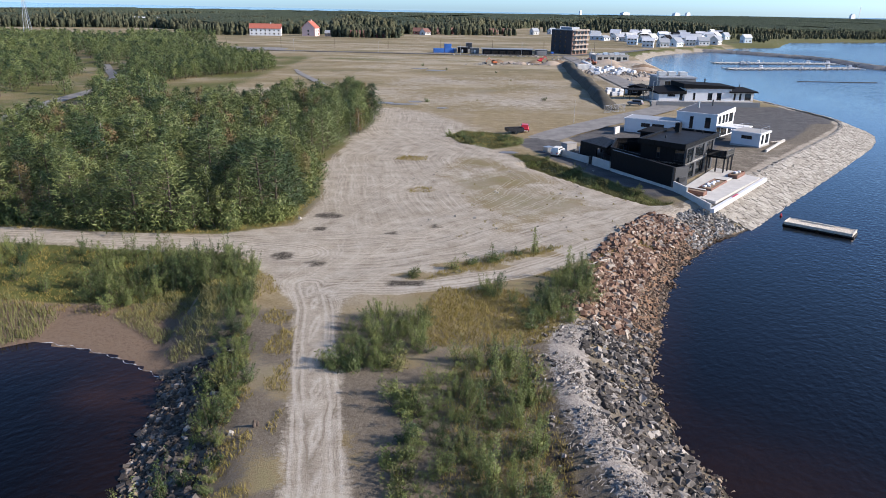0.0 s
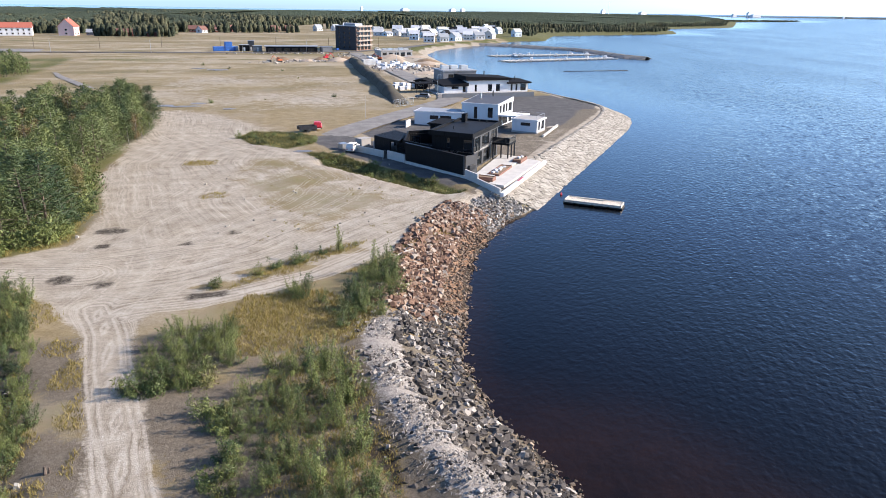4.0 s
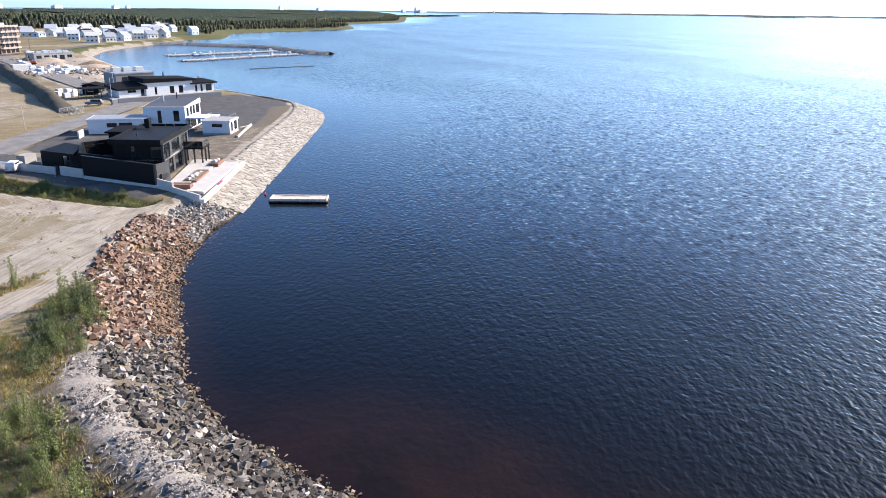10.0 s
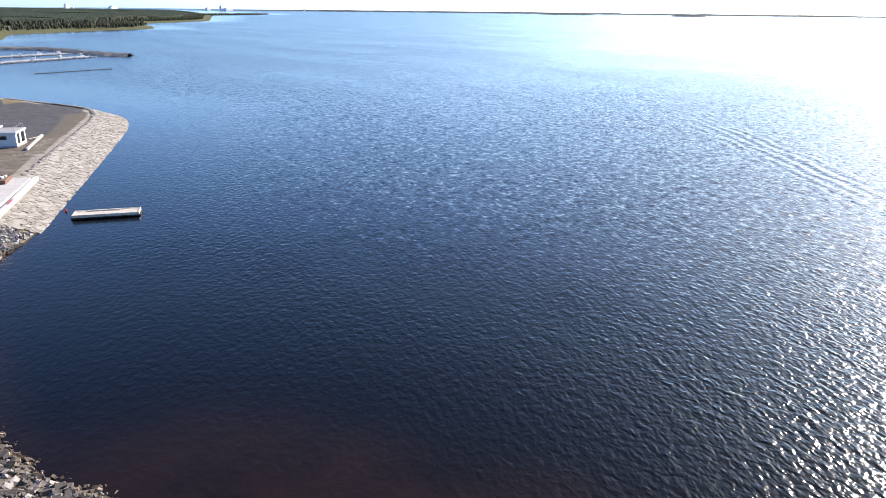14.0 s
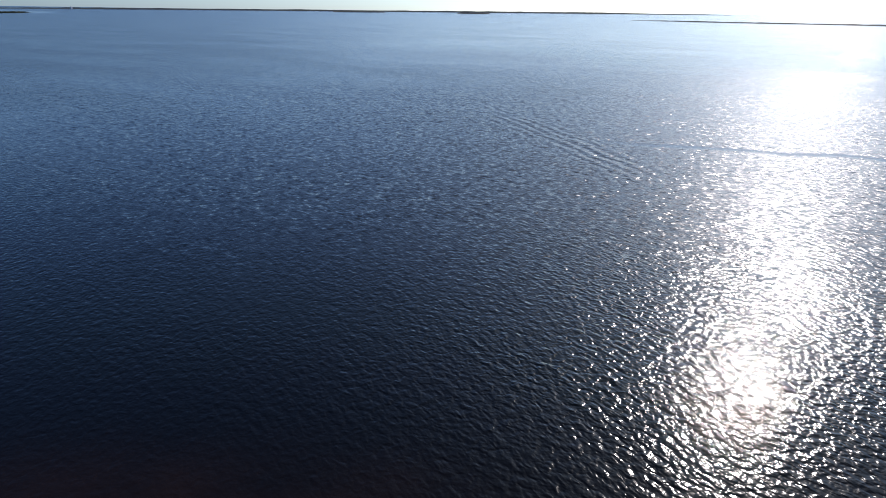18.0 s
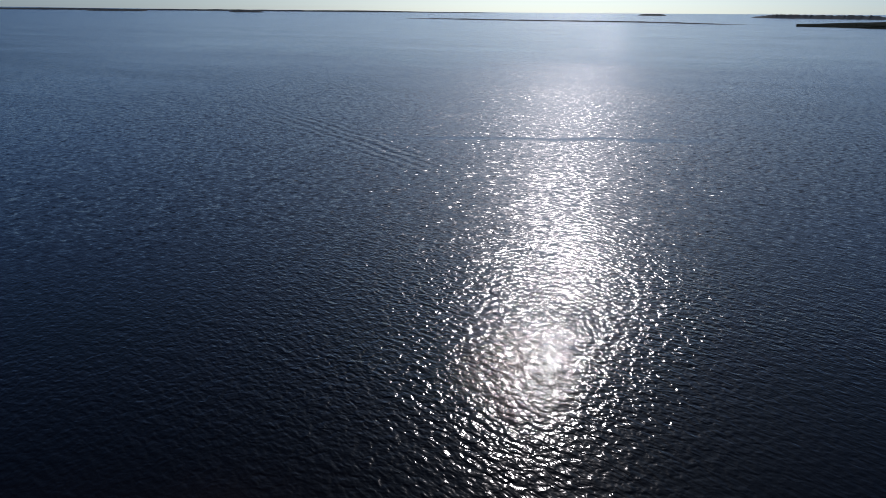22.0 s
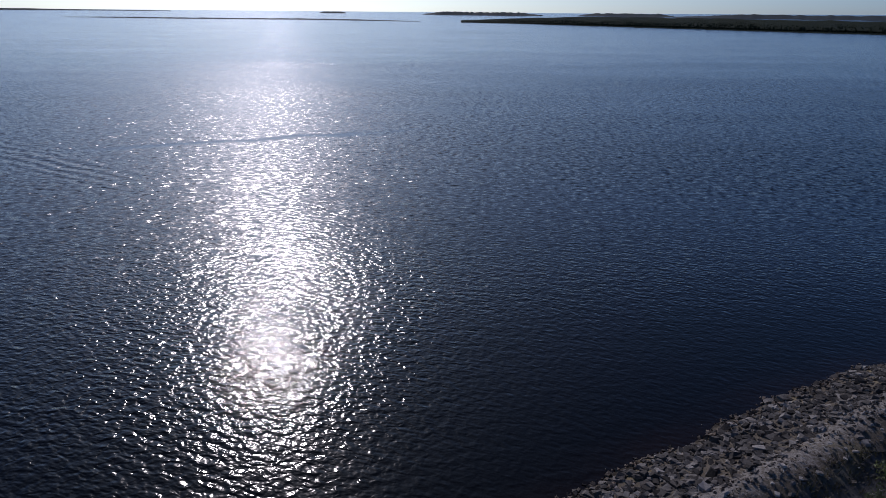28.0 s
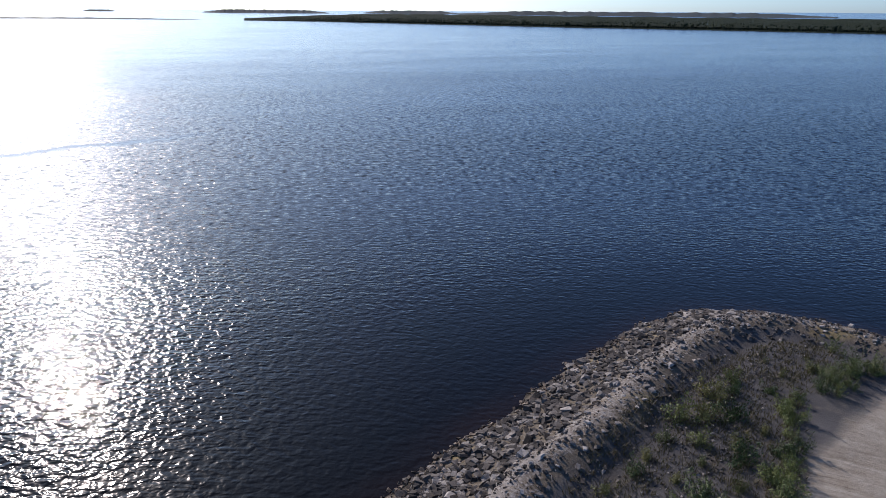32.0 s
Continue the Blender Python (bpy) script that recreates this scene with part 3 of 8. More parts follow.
TRACK = [(6, -52), (4, -30), (-1, 0), (-5, 20), (-6.8, 32), (-8.5, 42), (-10.3, 51), (-11.2, 57), (-13, 63)]
LANE = [(-10, 62), (-4, 62.4), (1, 64), (7, 66.6), (13, 71.5), (21, 79.2), (29, 86), (33, 92)]
LEFTROAD = [(-120, 75.5), (-52, 76.5), (-38, 75.7), (-25, 74.6), (-15, 72)]
FOREST = [(-92, 82), (-53, 80.5), (-35, 79.5), (-26, 80), (-20.5, 84), (-19.5, 97), (-23, 118), (-21, 139), (-17, 150), (-16.5, 172), (-22, 190), (-35, 196), (-49, 184),
          (-63, 172), (-74, 158), (-84, 140), (-92, 125)]
ARCS = [[(-13, 63), (-10, 72), (-14, 95), (-17, 125), (-11, 150), (-12, 178)], [(-11, 62), (-4, 78), (8, 95), (14, 108), (10, 125), (0, 142), (-11, 165)],
        [(-12, 66), (0, 74), (12, 84), (22, 90), (30, 92)], [(-20, 74), (-6, 80), (10, 92), (18, 104)], [(-15, 80), (-9, 100), (0, 118), (6, 132)],
        [(-24, 75), (-12, 78), (2, 76), (16, 82), (27, 89)], [(-13, 90), (-4, 104), (10, 116), (16, 118)]]
TUFTS = [((-6, 124), 3.0, 2.0), ((-3.5, 101), 2.5, 1.8), ((3, 69), 5, 1.4), ((10, 73), 4, 1.3), ((-2, 66), 4, 1.2)]
DITCHGRASS = [(12.5, 129), (16, 117), (22.5, 104.5), (29.5, 95), (32.5, 96), (27.5, 107), (21.5, 117.5), (17, 127)]
ROADGRASS = [(0.5, 148), (3, 140), (9, 134), (14.5, 138), (16.5, 146), (9, 153), (4, 155)]


def woods_at(px, py):
    front = [(-900, 640), (-408, 764), (-318, 800), (-177, 690), (-102, 715), (-51, 745), (6, 885), (84, 1010), (143, 1175), (388, 1005), (600, 1010), (720, 1160), (1000, 1360), (1600, 2100), (2500, 3500)]
    return py > np.interp(px, [p[0] for p in front], [p[1] for p in front])


def build_ground():
    gx, gy = spread(-42, 44, 4900, 0.95, 1.046), spread(-66, 100, 4900, 0.95, 1.046)
    X, Y = np.meshgrid(gx, gy)
    px, py = X.ravel(), Y.ravel()
    z = land_height(px, py)
    d = depth_in(px, py, COAST)
    e = gap_to(px, py, EAST)
    causeway = soft(60 - py, 0, 5) * soft(px, -30, -20)
    sand = soft(depth_in(px, py, SAND), -1.6, 1.6)
    far_end = soft(py, 128, 146)
    sand = sand * (1 - far_end) + far_end * soft(depth_in(px, py, SAND), -15, 7)
    sand = np.maximum(sand, (0.46 + 0.20 * wavy(px, py, 24, 5)) * soft(depth_in(px, py, FIELD), -20, 12))
    left_verge = soft(-px, 62, 74) * soft(py, 120, 150) * soft(430 - py, 0, 60)
    field = (1 - left_verge) * soft(py, 150, 230) * (1 - 0.35 * soft(depth_in(px, py, FIELD), -10, 10))
    flow = gap_to(px, py, [(-30, 40), (-16, 66), (-22, 95), (-26, 125), (-20, 150), (-21, 190)])
    shore_flow = gap_to(px, py, [(-60, 60), (-14, 58), (-4, 60), (7, 64), (21, 77), (33, 88), (50, 100)])
    fan = gap_to(px, py, [(-40, 66), (-12, 60), (6, 84), (14, 104), (8, 128), (-4, 150), (-14, 185), (-20, 240)])
    shore_turn = soft(34 - gap_to(px, py, [(-60, 72), (-14, 66), (7, 68), (33, 92)]), 4, 34)
    sand = np.maximum(sand, soft(9 - gap_to(px, py, [(114, 388), (122, 442), (142, 491), (175, 533), (210, 572)]), 0, 3))
    sand = np.maximum(sand, soft(9.5 - gap_to(px, py, SEAWALL), 0, 1.0) * (depth_in(px, py, COAST) > -1) * (py > 93))
    sand = np.maximum(sand, (0.62 + 0.25 * wavy(px, py, 16, 8)) * soft(px, 56, 63) * soft(py, 228, 242) * soft(425 - py, 0, 20))
    track = gap_to(px, py, TRACK)
    lane, left = gap_to(px, py, LANE), gap_to(px, py, LEFTROAD)
    tip = [(2, -54), (13.4, -54.6), (16.4, -49.5), (15, -43), (12.4, -38), (10.5, -30), (7, -10), (-6, -10), (-6, -50)]
    sand = np.maximum.reduce([sand, 0.92 * soft(3.5 + 0.5 * wavy(px, py, 4, 15) - track, 0, 3.4), soft(1.9 - lane, 0, 1.0), soft(2.8 - left, 0, 1.0), soft(depth_in(px, py, tip), -1, 1)])
    film = soft(depth_in(px, py, [(6, 78), (24, 90), (22, 104), (12, 124), (2, 132), (-4, 112), (0, 94)]), -5, 6)
    sand = sand * (1 - film * (0.56 + 0.25 * wavy(px, py, 6, 11)))
    for (cx, cy), rx, ry in TUFTS:
        sand = sand * (1 - soft(1.2 - np.hypot((px - cx) / rx, (py - cy) / ry), 0, 0.7))
    sand = sand * (1 - soft(depth_in(px, py, ROADGRASS), -1.5, 1.5)) * (1 - soft(depth_in(px, py, DITCHGRASS), -1, 1))
    arc_gap = np.minimum.reduce([gap_to(px, py, line) for line in ARCS])
    track_gap = np.minimum.reduce([track, lane, left])
    wash = wavy(px, py, 5, 9) * 0.5 + 0.5
    green = soft(-depth_in(px, py, SAND), 0.5, 4) * 0.38 * (py < 100)
    green = np.maximum(green, 0.42 * film)
    green = np.maximum(green, 1.0 * soft(depth_in(px, py, DITCHGRASS), -1.5, 1))
    green = np.maximum(green, 0.8 * soft(depth_in(px, py, ROADGRASS), -2.5, 1))
    green = np.maximum(green, 0.75 * soft(-px, 13, 22) * soft(py, 48, 54) * (py < 76))
    green = np.maximum(green, 0.35 * (py > 280) * (px < 60) * soft(wavy(px, py, 60, 2), 0.1, 0.6))
    green = np.maximum(green, 0.62 * soft(18 - gap_to(px, py, [(-140, 560), (-40, 575), (60, 560)]), 0, 20) + 0.5 * soft(14 - gap_to(px, py, [(40, 470), (110, 480), (140, 510)]), 0, 8))
    green = np.maximum(green, left_verge * (0.55 + 0.25 * wavy(px, py, 14, 3)))
    green = np.maximum(green, 0.68 * soft(13 - gap_to(px, py, [(-200, 462), (-40, 478), (40, 492)]), 0, 10) * (0.75 + 0.3 * wavy(px, py, 26, 6)))
    green = np.maximum(green, 0.75 * soft(11 - gap_to(px, py, [(96, 470), (112, 446), (128, 486), (148, 520), (190, 565), (236, 618)]), 0, 7))
    green = np.maximum(green, 0.6 * soft(10 - gap_to(px, py, [(-60, 372), (-10, 376), (12, 372)]), 0, 10))
    green = np.maximum(green, 0.62 * (px > 240) * (py > 560))
    green = np.maximum(green, 0.6 * soft(depth_in(px, py, FOREST), -5, -1))
    dirt = causeway * (0.75 - 0.5 * soft(wash, 0.55, 0.9)) * (1 - soft(px, -2, 2) * soft(py, 50, 55))
    dirt = np.maximum(dirt, 0.75 * soft(depth_in(px, py, [(30, 84), (24, 80), (28, 77), (36, 86), (40, 93), (44, 98), (38, 100), (33, 96)]), -2, 1))
    dirt = np.maximum(dirt, soft(px, 50, 58) * soft(py, 215, 225) * soft(430 - py, 0, 20) * 0.45)
    edge_dirt = soft(4.5 - gap_to(px, py, [(-19, 84), (-17, 97), (-19, 112), (-19, 126)]), 0, 4) * (0.5 + 0.3 * wavy(px, py, 7, 21))
    sand, dirt = sand * (1 - 0.55 * edge_dirt), np.maximum(dirt, 0.8 * edge_dirt)
    strip = gap_to(px, py, [(52, 116), (64, 131), (86, 160), (93, 172)])
    crest = soft(2.6 - np.abs(e - 6.9), 0, 2.2) * soft(57 - py, 0, 4) * (d > 0)
    crest = crest * (0.55 + 0.45 * soft(py, -30, -5))
    crest = np.maximum(crest, 0.6 * soft(2.2 - np.abs(e - 7.0), 0, 2) * soft(py, 57, 62) * (py < 90))
    red = soft(8.0 - e, 0, 1.5) * soft(py, 55, 59) * soft(92 - py, 0, 6)
    dark = 0.6 * soft(3.6 - gap_to(px, py, BERM), 0, 2.5) * (px > 41 + 0 * py)
    dark = np.maximum(dark, soft(-px, 18, 21) * soft(py, 46, 48) * soft(2.6 - z, 1.9, 2.3) * 0.48)
    # the strip inland of the crest is coloured dark for the crest's shade
    dark = np.maximum(dark, 0.9 * soft(1.2 - np.abs(e - 10.6), 0, 1.0) * soft(54 - py, 0, 5) * soft(wash, 0.3, 0.7))
    dark = np.maximum(dark, 0.85 * (d < 0.4) * (py < 92))
    for cx, cy, rx, ry in ((-14.7, 86.5, 2.4, 1.7), (-15.0, 80.6, 1.4, 1.2), (-17.2, 70.8, 1.5, 1.6), (-13.3, 68.8, 1.5, 1.2), (-6.0, 79.5, 1.2, 1.1), (-3.6, 63.6, 2.6, 1.3), (-1.0, 82.5, 1.1, 0.9)):
        dark = np.maximum(dark, 0.62 * soft(1.25 - np.hypot((px - cx) / rx, (py - cy) / ry), 0, 0.6))
    grit_and_shade = np.maximum(soft(depth_in(px, py, YARD), -1, 1) * (1 - 0.75 * soft(6.0 - strip, 0, 3.5)), 0.8 * soft(depth_in(px, py, FORECOURT_AND_SHADE), -1.5, 1.5))
    dirt = np.maximum(dirt, soft(6.5 - strip, 0, 3))
    grit_and_shade = grit_and_shade * (1 - 0.65 * soft(wavy(px, py, 8, 31), 0.15, 0.6) * soft(172 - py, 0, 12) * soft(px, 46, 52))
    dirt = np.maximum(dirt, 0.35 * soft(depth_in(px, py, YARD), -1, 1))
    # dark ground between the two houses, drawn with the same layer
    court = [(30, 134), (46, 121), (60, 138), (69, 152), (58, 168), (48, 172), (36, 162), (26, 148)]
    grit_and_shade = np.maximum(grit_and_shade, soft(depth_in(px, py, court), -1.5, 1.5))
    bare = soft(depth_in(px, py, [(50, 112), (60, 124), (71, 138), (76, 148), (70, 150), (63, 140), (57, 144), (50, 133), (46.5, 121)]), -1.5, 1.5)
    grit_and_shade, dirt = grit_and_shade * (1 - 0.9 * bare), np.maximum(dirt, bare)
    sand = np.maximum(sand, 0.42 * bare)
    point = soft(-py, 18, 24) * soft(px, 11, 14) * soft(e, 8.0, 9.5)
    green, dark = np.maximum(green, 0.5 * point), np.maximum(dark, 0.35 * point)
    grit_and_shade = np.maximum(grit_and_shade, 0.62 * point)
    mud = soft(-px, 20, 22) * soft(py, 44, 47) * soft(1.7 - z, 0, 0.5) * (py < 62)
    green, dirt, dark = green * (1 - mud), np.maximum(dirt, 0.9 * mud), np.maximum(dark * (1 - mud), 0.34 * mud)
    red = np.maximum(red, 0.40 * mud)
    wood = np.where(woods_at(px, py), 0.9, 0.0)
    wood = np.maximum(wood, 0.8 * soft(depth_in(px, py, FOREST), 0, 2))
    nx, ny = len(gx), len(gy)
    i = (np.arange(ny - 1)[:, None] * nx + np.arange(nx - 1)[None]).ravel()
    faces = np.stack([i, i + 1, i + 1 + nx, i + nx], 1)
    me = bpy.data.meshes.new("ground")
    me.from_pydata(np.stack([px, py, z], 1).tolist(), [], faces.tolist())
    for name, values in (("sand", sand), ("track", track_gap / 5), ("arc", arc_gap / 5), ("green", green), ("dirt", dirt), ("crest", crest), ("red", red), ("dark", dark), ("grit_and_shade", grit_and_shade), ("wood", wood), ("field", field), ("turn", shore_turn), ("lane_fgap", track_gap), ("flow", flow), ("shore_flow", shore_flow), ("fan", fan)):
        me.attributes.new(name, "FLOAT", "POINT").data.foreach_set("value", np.clip(values, 0, 500).astype(np.float32))
    me.materials.append(M_GROUND)
    me.shade_smooth()
    tagged(new("ground", me), "sandy bare ground with dry grass and rutted gravel tracks", "ground", kind="structure")


WAKE = ((202, 53), (129, 3))


def sea_rise(d):
    """The far sea lifts a little, so that its edge lies at the true horizon."""
    return 11.0 * np.clip((np.asarray(d, float) - 1500) / 3400, 0, 1.6) ** 2


def build_water():
    gx, gy = spread(-60, 60, 4900, 2.0, 1.12), spread(-80, 110, 4900, 2.0, 1.12)
    X, Y = np.meshgrid(gx, gy)
    px, py = X.ravel(), Y.ravel()
    d = depth_in(px, py, COAST)
    bay = soft(px, 5, 20) * soft(18 + d, 0, 18) * soft(52 - py, 0, 24) * soft(py, 2, 16)
    shoal = np.maximum(0.72 * bay, np.where((px < -17) & (py > 10), 0.45 * soft(8 + d, 0, 8) + 1.0 * np.exp(-((px + 24.8) / 3.2) ** 2 - ((py - 47.0) / 2.6) ** 2), 0))
    shoal = np.maximum(shoal, 0.35 * soft(4 + d, 0, 4) * (py < 100))
    out = np.hypot(px, py)
    reach = soft(-d, 8, 60) * soft(out, 40, 130)
    bearing = np.degrees(np.arctan2(px, py))
    fine = reach * (1 - 0.75 * soft(out, 150, 600) * soft(bearing, 50, 75))
    still = np.where((px < -14) & (py > 10), 0.35, 0.38 + 0.62 * soft(-d, 2, 30))
    still = still * (0.6 + 0.4 * np.maximum(soft(bearing, 55, 82), 0.5 * soft(out, 200, 500))) * (1 + 0.22 * soft(bearing, 70, 86) * soft(130 - out, 0, 60)) * (1 - 0.38 * soft(bearing, 106, 121) * soft(150 - out, 0, 70))
    (ax, ay), (bx, by) = WAKE
    n = math.hypot(bx - ax, by - ay)
    run = ((px - ax) * (bx - ax) + (py - ay) * (by - ay)) / n
    side = ((px - ax) * (by - ay) - (py - ay) * (bx - ax)) / n
    wake_on = soft(9 - np.abs(side), 0, 7) * soft(run, -10, 15) * soft(n + 10 - run, 0, 30)
    nx, ny = len(gx), len(gy)
    i = (np.arange(ny - 1)[:, None] * nx + np.arange(nx - 1)[None]).ravel()
    me = bpy.data.meshes.new("water")
    me.from_pydata(np.stack([px, py, sea_rise(out)], 1).tolist(), [], np.stack([i, i + 1, i + 1 + nx, i + nx], 1).tolist())
    me.attributes.new("shoal", "FLOAT", "POINT").data.foreach_set("value", shoal.astype(np.float32))
    me.attributes.new("open", "FLOAT", "POINT").data.foreach_set("value", reach.astype(np.float32))
    me.attributes.new("fine", "FLOAT", "POINT").data.foreach_set("value", fine.astype(np.float32))
    me.attributes.new("still", "FLOAT", "POINT").data.foreach_set("value", still.astype(np.float32))
    me.attributes.new("wake", "FLOAT", "POINT").data.foreach_set("value", np.clip(side, -60, 60).astype(np.float32))
    me.attributes.new("wake_on", "FLOAT", "POINT").data.foreach_set("value", wake_on.astype(np.float32))
    me.materials.append(M_WATER)
    tagged(new("water", me), "dark rippled peat-brown bay water reflecting the sky", "water", kind="structure")


build_ground()
build_water()


def ribbon(name, line, width, material, label, lift=0.05, step=3.0, taper=0.0):
    """A road laid on the ground along a line."""
    pts = []
    for (ax, ay), (bx, by) in zip(line, line[1:]):
        n = max(1, int(math.hypot(bx - ax, by - ay) / step))
        pts += [(ax + (bx - ax) * k / n, ay + (by - ay) * k / n) for k in range(n)]
    pts.append(line[-1])
    for _ in range(3):
        pts = [pts[0]] + [((a[0] + 2 * b[0] + c[0]) / 4, (a[1] + 2 * b[1] + c[1]) / 4) for a, b, c in zip(pts, pts[1:], pts[2:])] + [pts[-1]]
    verts, faces = [], []
    for k, p in enumerate(pts):
        a, b = pts[max(0, k - 1)], pts[min(len(pts) - 1, k + 1)]
        t = Vector((b[0] - a[0], b[1] - a[1])).normalized()
        wide = width * (1 - taper * max(0.0, (k - 0.55 * len(pts)) / (0.45 * len(pts))))
        for s in (-1, -0.33, 0.33, 1):
            x, y = p[0] - t.y * s * wide / 2, p[1] + t.x * s * wide / 2
            verts.append((x, y, LAND + 0.22 + lift - 0.02 * abs(s) - 0.45 * max(0.0, 1 - min(k, len(pts) - 1 - k) * step / 10.0)))
    for k in range(len(pts) - 1):
        for s in range(3):
            i = 4 * k + s
            faces.append((i, i + 1, i + 5, i + 4))
    n = len(verts)
    return tagged(linked(name, verts, faces, material), label, "road", kind="structure")


ribbon("road", [(17, 141.5), (20, 146), (25, 153), (36, 167), (50, 184), (62, 199), (66, 215), (66, 250), (68, 320), (70, 400), (72, 432)], 7.5, M_GREYROAD, "grey asphalt street running past the new houses")
ribbon("road", [(-96, 130), (-99, 156), (-105, 190), (-107, 225), (-118, 256), (-133, 283), (-150, 318)], 4.6, M_GREYROAD, "narrow asphalt road between young trees", lift=-0.02, taper=0.55)
ribbon("road", [(-260, 446), (-98, 431), (0, 424), (72, 432), (110, 470), (150, 530)], 7.0, M_ASPHALT, "asphalt street along the far side of the meadow")
ribbon("road", [(-40, 240), (-46, 255), (-58, 285), (-66, 312)], 2.8, M_GREYROAD, "narrow path across the dry meadow", lift=-0.04, taper=0.7)



def puddle(x, y, rx, ry):
    rng = random.Random(int(x * 13 + y))
    ring = [(x + rx * rng.uniform(0.6, 1.1) * math.cos(0.3927 * k), y + ry * rng.uniform(0.6, 1.1) * math.sin(0.3927 * k)) for k in range(16)]
    z = float(np.max(land_height(np.array([p[0] for p in ring]), np.array([p[1] for p in ring])))) + 0.01
    verts = [(*p, z) for p in ring] + [(x + (p[0] - x) * 1.1, y + (p[1] - y) * 1.1, z - 0.5) for p in ring]
    faces = [tuple(range(16))] + [(i, 16 + i, 16 + (i + 1) % 16, (i + 1) % 16) for i in range(16)]
    tagged(linked("puddle", verts, faces, M_PUDDLE), "shallow puddle reflecting the sky on the meadow", "puddle", "puddles")


for spot in ((-18, 200, 3.5, 2.6), (-12, 198, 4.5, 1.8), (-9, 204, 2.5, 1.6), (-1, 191, 1.8, 1.2), (-5, 312, 5, 3), (-12, 320, 4, 2), (12, 131, 2.2, 1.2)):
    puddle(*spot)
ribbon("car_park", [(-172, 452), (-96, 446)], 26.0, M_GREYROAD, "empty grey car park beyond the young wood")

# ---- stones ----
def stone_shapes(rng, count, flat):
    """Broken stone blocks: boxes with their corners knocked about."""
    quads = [(3, 2, 1, 0), (4, 5, 6, 7), (0, 1, 5, 4), (1, 2, 6, 5), (2, 3, 7, 6), (3, 0, 4, 7)]
    shapes = []
    for _ in range(count):
        v = []
        for z in (-1, 1):
            k = rng.uniform(0.55, 0.95) if z > 0 else 1.0
            for x, y in ((-1, -1), (1, -1), (1, 1), (-1, 1)):
                v.append((x * 0.55 * k * rng.uniform(0.55, 1.1), y * 0.42 * k * rng.uniform(0.55, 1.1), z * flat * rng.uniform(0.5, 1.15)))
        shapes.append((np.array(v), quads))
    return shapes


def along(line, s):
    """Point, tangent at a distance along a line."""
    for (ax, ay), (bx, by) in zip(line, line[1:]):
        n = math.hypot(bx - ax, by - ay)
        if s <= n:
            return ax + (bx - ax) * s / n, ay + (by - ay) * s / n, (bx - ax) / n, (by - ay) / n
        s -= n
    return bx, by, (bx - ax) / n, (by - ay) / n


def length(line):
    return sum(math.hypot(b[0] - a[0], b[1] - a[1]) for a, b in zip(line, line[1:]))


RNG = random.Random(5)
BLOCKS = stone_shapes(RNG, 24, 0.30)
SLABS = stone_shapes(RNG, 16, 0.15)


def heap(name, spots, shapes, material, label, category, singles=None, tilt=22):
    """Stones at spots (x, y, z, size). Those for which singles holds become parts; the rest are one mesh."""
    root = thing(name, label, category)
    meshes = []
    for v, f in shapes:
        me = bpy.data.meshes.new("stone")
        me.from_pydata(v.tolist(), [], f)
        me.materials.append(material)
        meshes.append(me)
    verts, faces, base, count = [], [], 0, 0
    for x, y, z, s in spots:
        k = RNG.randrange(len(shapes))
        m = pose(x, y, z, RNG.gauss(0, tilt), RNG.gauss(0, tilt), RNG.uniform(0, 360))
        sc = (s * RNG.uniform(0.8, 1.25), s * RNG.uniform(0.8, 1.25), s * RNG.uniform(0.75, 1.2))
        if singles and singles(x, y, s) and count < 300:
            ob = new("stone", meshes[k])
            ob.matrix_basis = m @ Matrix.Diagonal((*sc, 1))
            ob.parent = root
            count += 1
            continue
        v, f = shapes[k]
        r = np.array(m.to_3x3())
        verts.append((v * sc) @ r.T + np.array((x, y, z)))
        faces += [tuple(base + i for i in q) for q in f]
        base += len(v)
    ob = linked("stones", np.concatenate(verts).tolist(), faces, material, root)
    ob["kind"] = "stuff"
    return root


def bank_spots(line, s0, s1, d0, d1, count, size, side=1, keep=None):
    """Random spots on a bank beside a line, d metres up from the water's edge."""
    xs, ys, ss = [], [], []
    for _ in range(count):
        x, y, tx, ty = along(line, RNG.uniform(s0, s1))
        d = RNG.uniform(d0, d1)
        x, y = x - ty * d * side, y + tx * d * side
        s = size(d) if callable(size) else RNG.uniform(*size)
        if keep and not keep(x, y):
            continue
        xs.append(x), ys.append(y), ss.append(s)
    zs = land_height(np.array(xs), np.array(ys))
    return [(x, y, max(z, -0.3) + 0.10 * s, s) for x, y, z, s in zip(xs, ys, zs, ss)]


E_LEN = length(EAST)
S_RED0 = E_LEN - length(EAST[18:]) + 1.0
S_GREY = E_LEN - 12.0


def mostly(lo, hi):
    return lambda d: lo + (hi - lo) * RNG.random() ** 2.2


S_POINT = length(EAST[:12])
near_bank = bank_spots(EAST, S_POINT, S_RED0 + 1.5, 0.5, 6.0, 6400, mostly(0.16, 0.76))
point_bank = bank_spots(EAST, 0, S_POINT, 0.3, 6.2, 5600, mostly(0.18, 0.80))
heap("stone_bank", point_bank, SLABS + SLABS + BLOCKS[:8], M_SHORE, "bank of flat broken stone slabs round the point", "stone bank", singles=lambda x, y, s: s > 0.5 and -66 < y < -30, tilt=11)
near_bank += bank_spots(EAST, 0, S_RED0, 5.8, 10.8, 2200, mostly(0.10, 0.45))
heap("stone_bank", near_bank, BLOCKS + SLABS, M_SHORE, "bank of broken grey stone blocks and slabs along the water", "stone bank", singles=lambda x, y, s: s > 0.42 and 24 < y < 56)
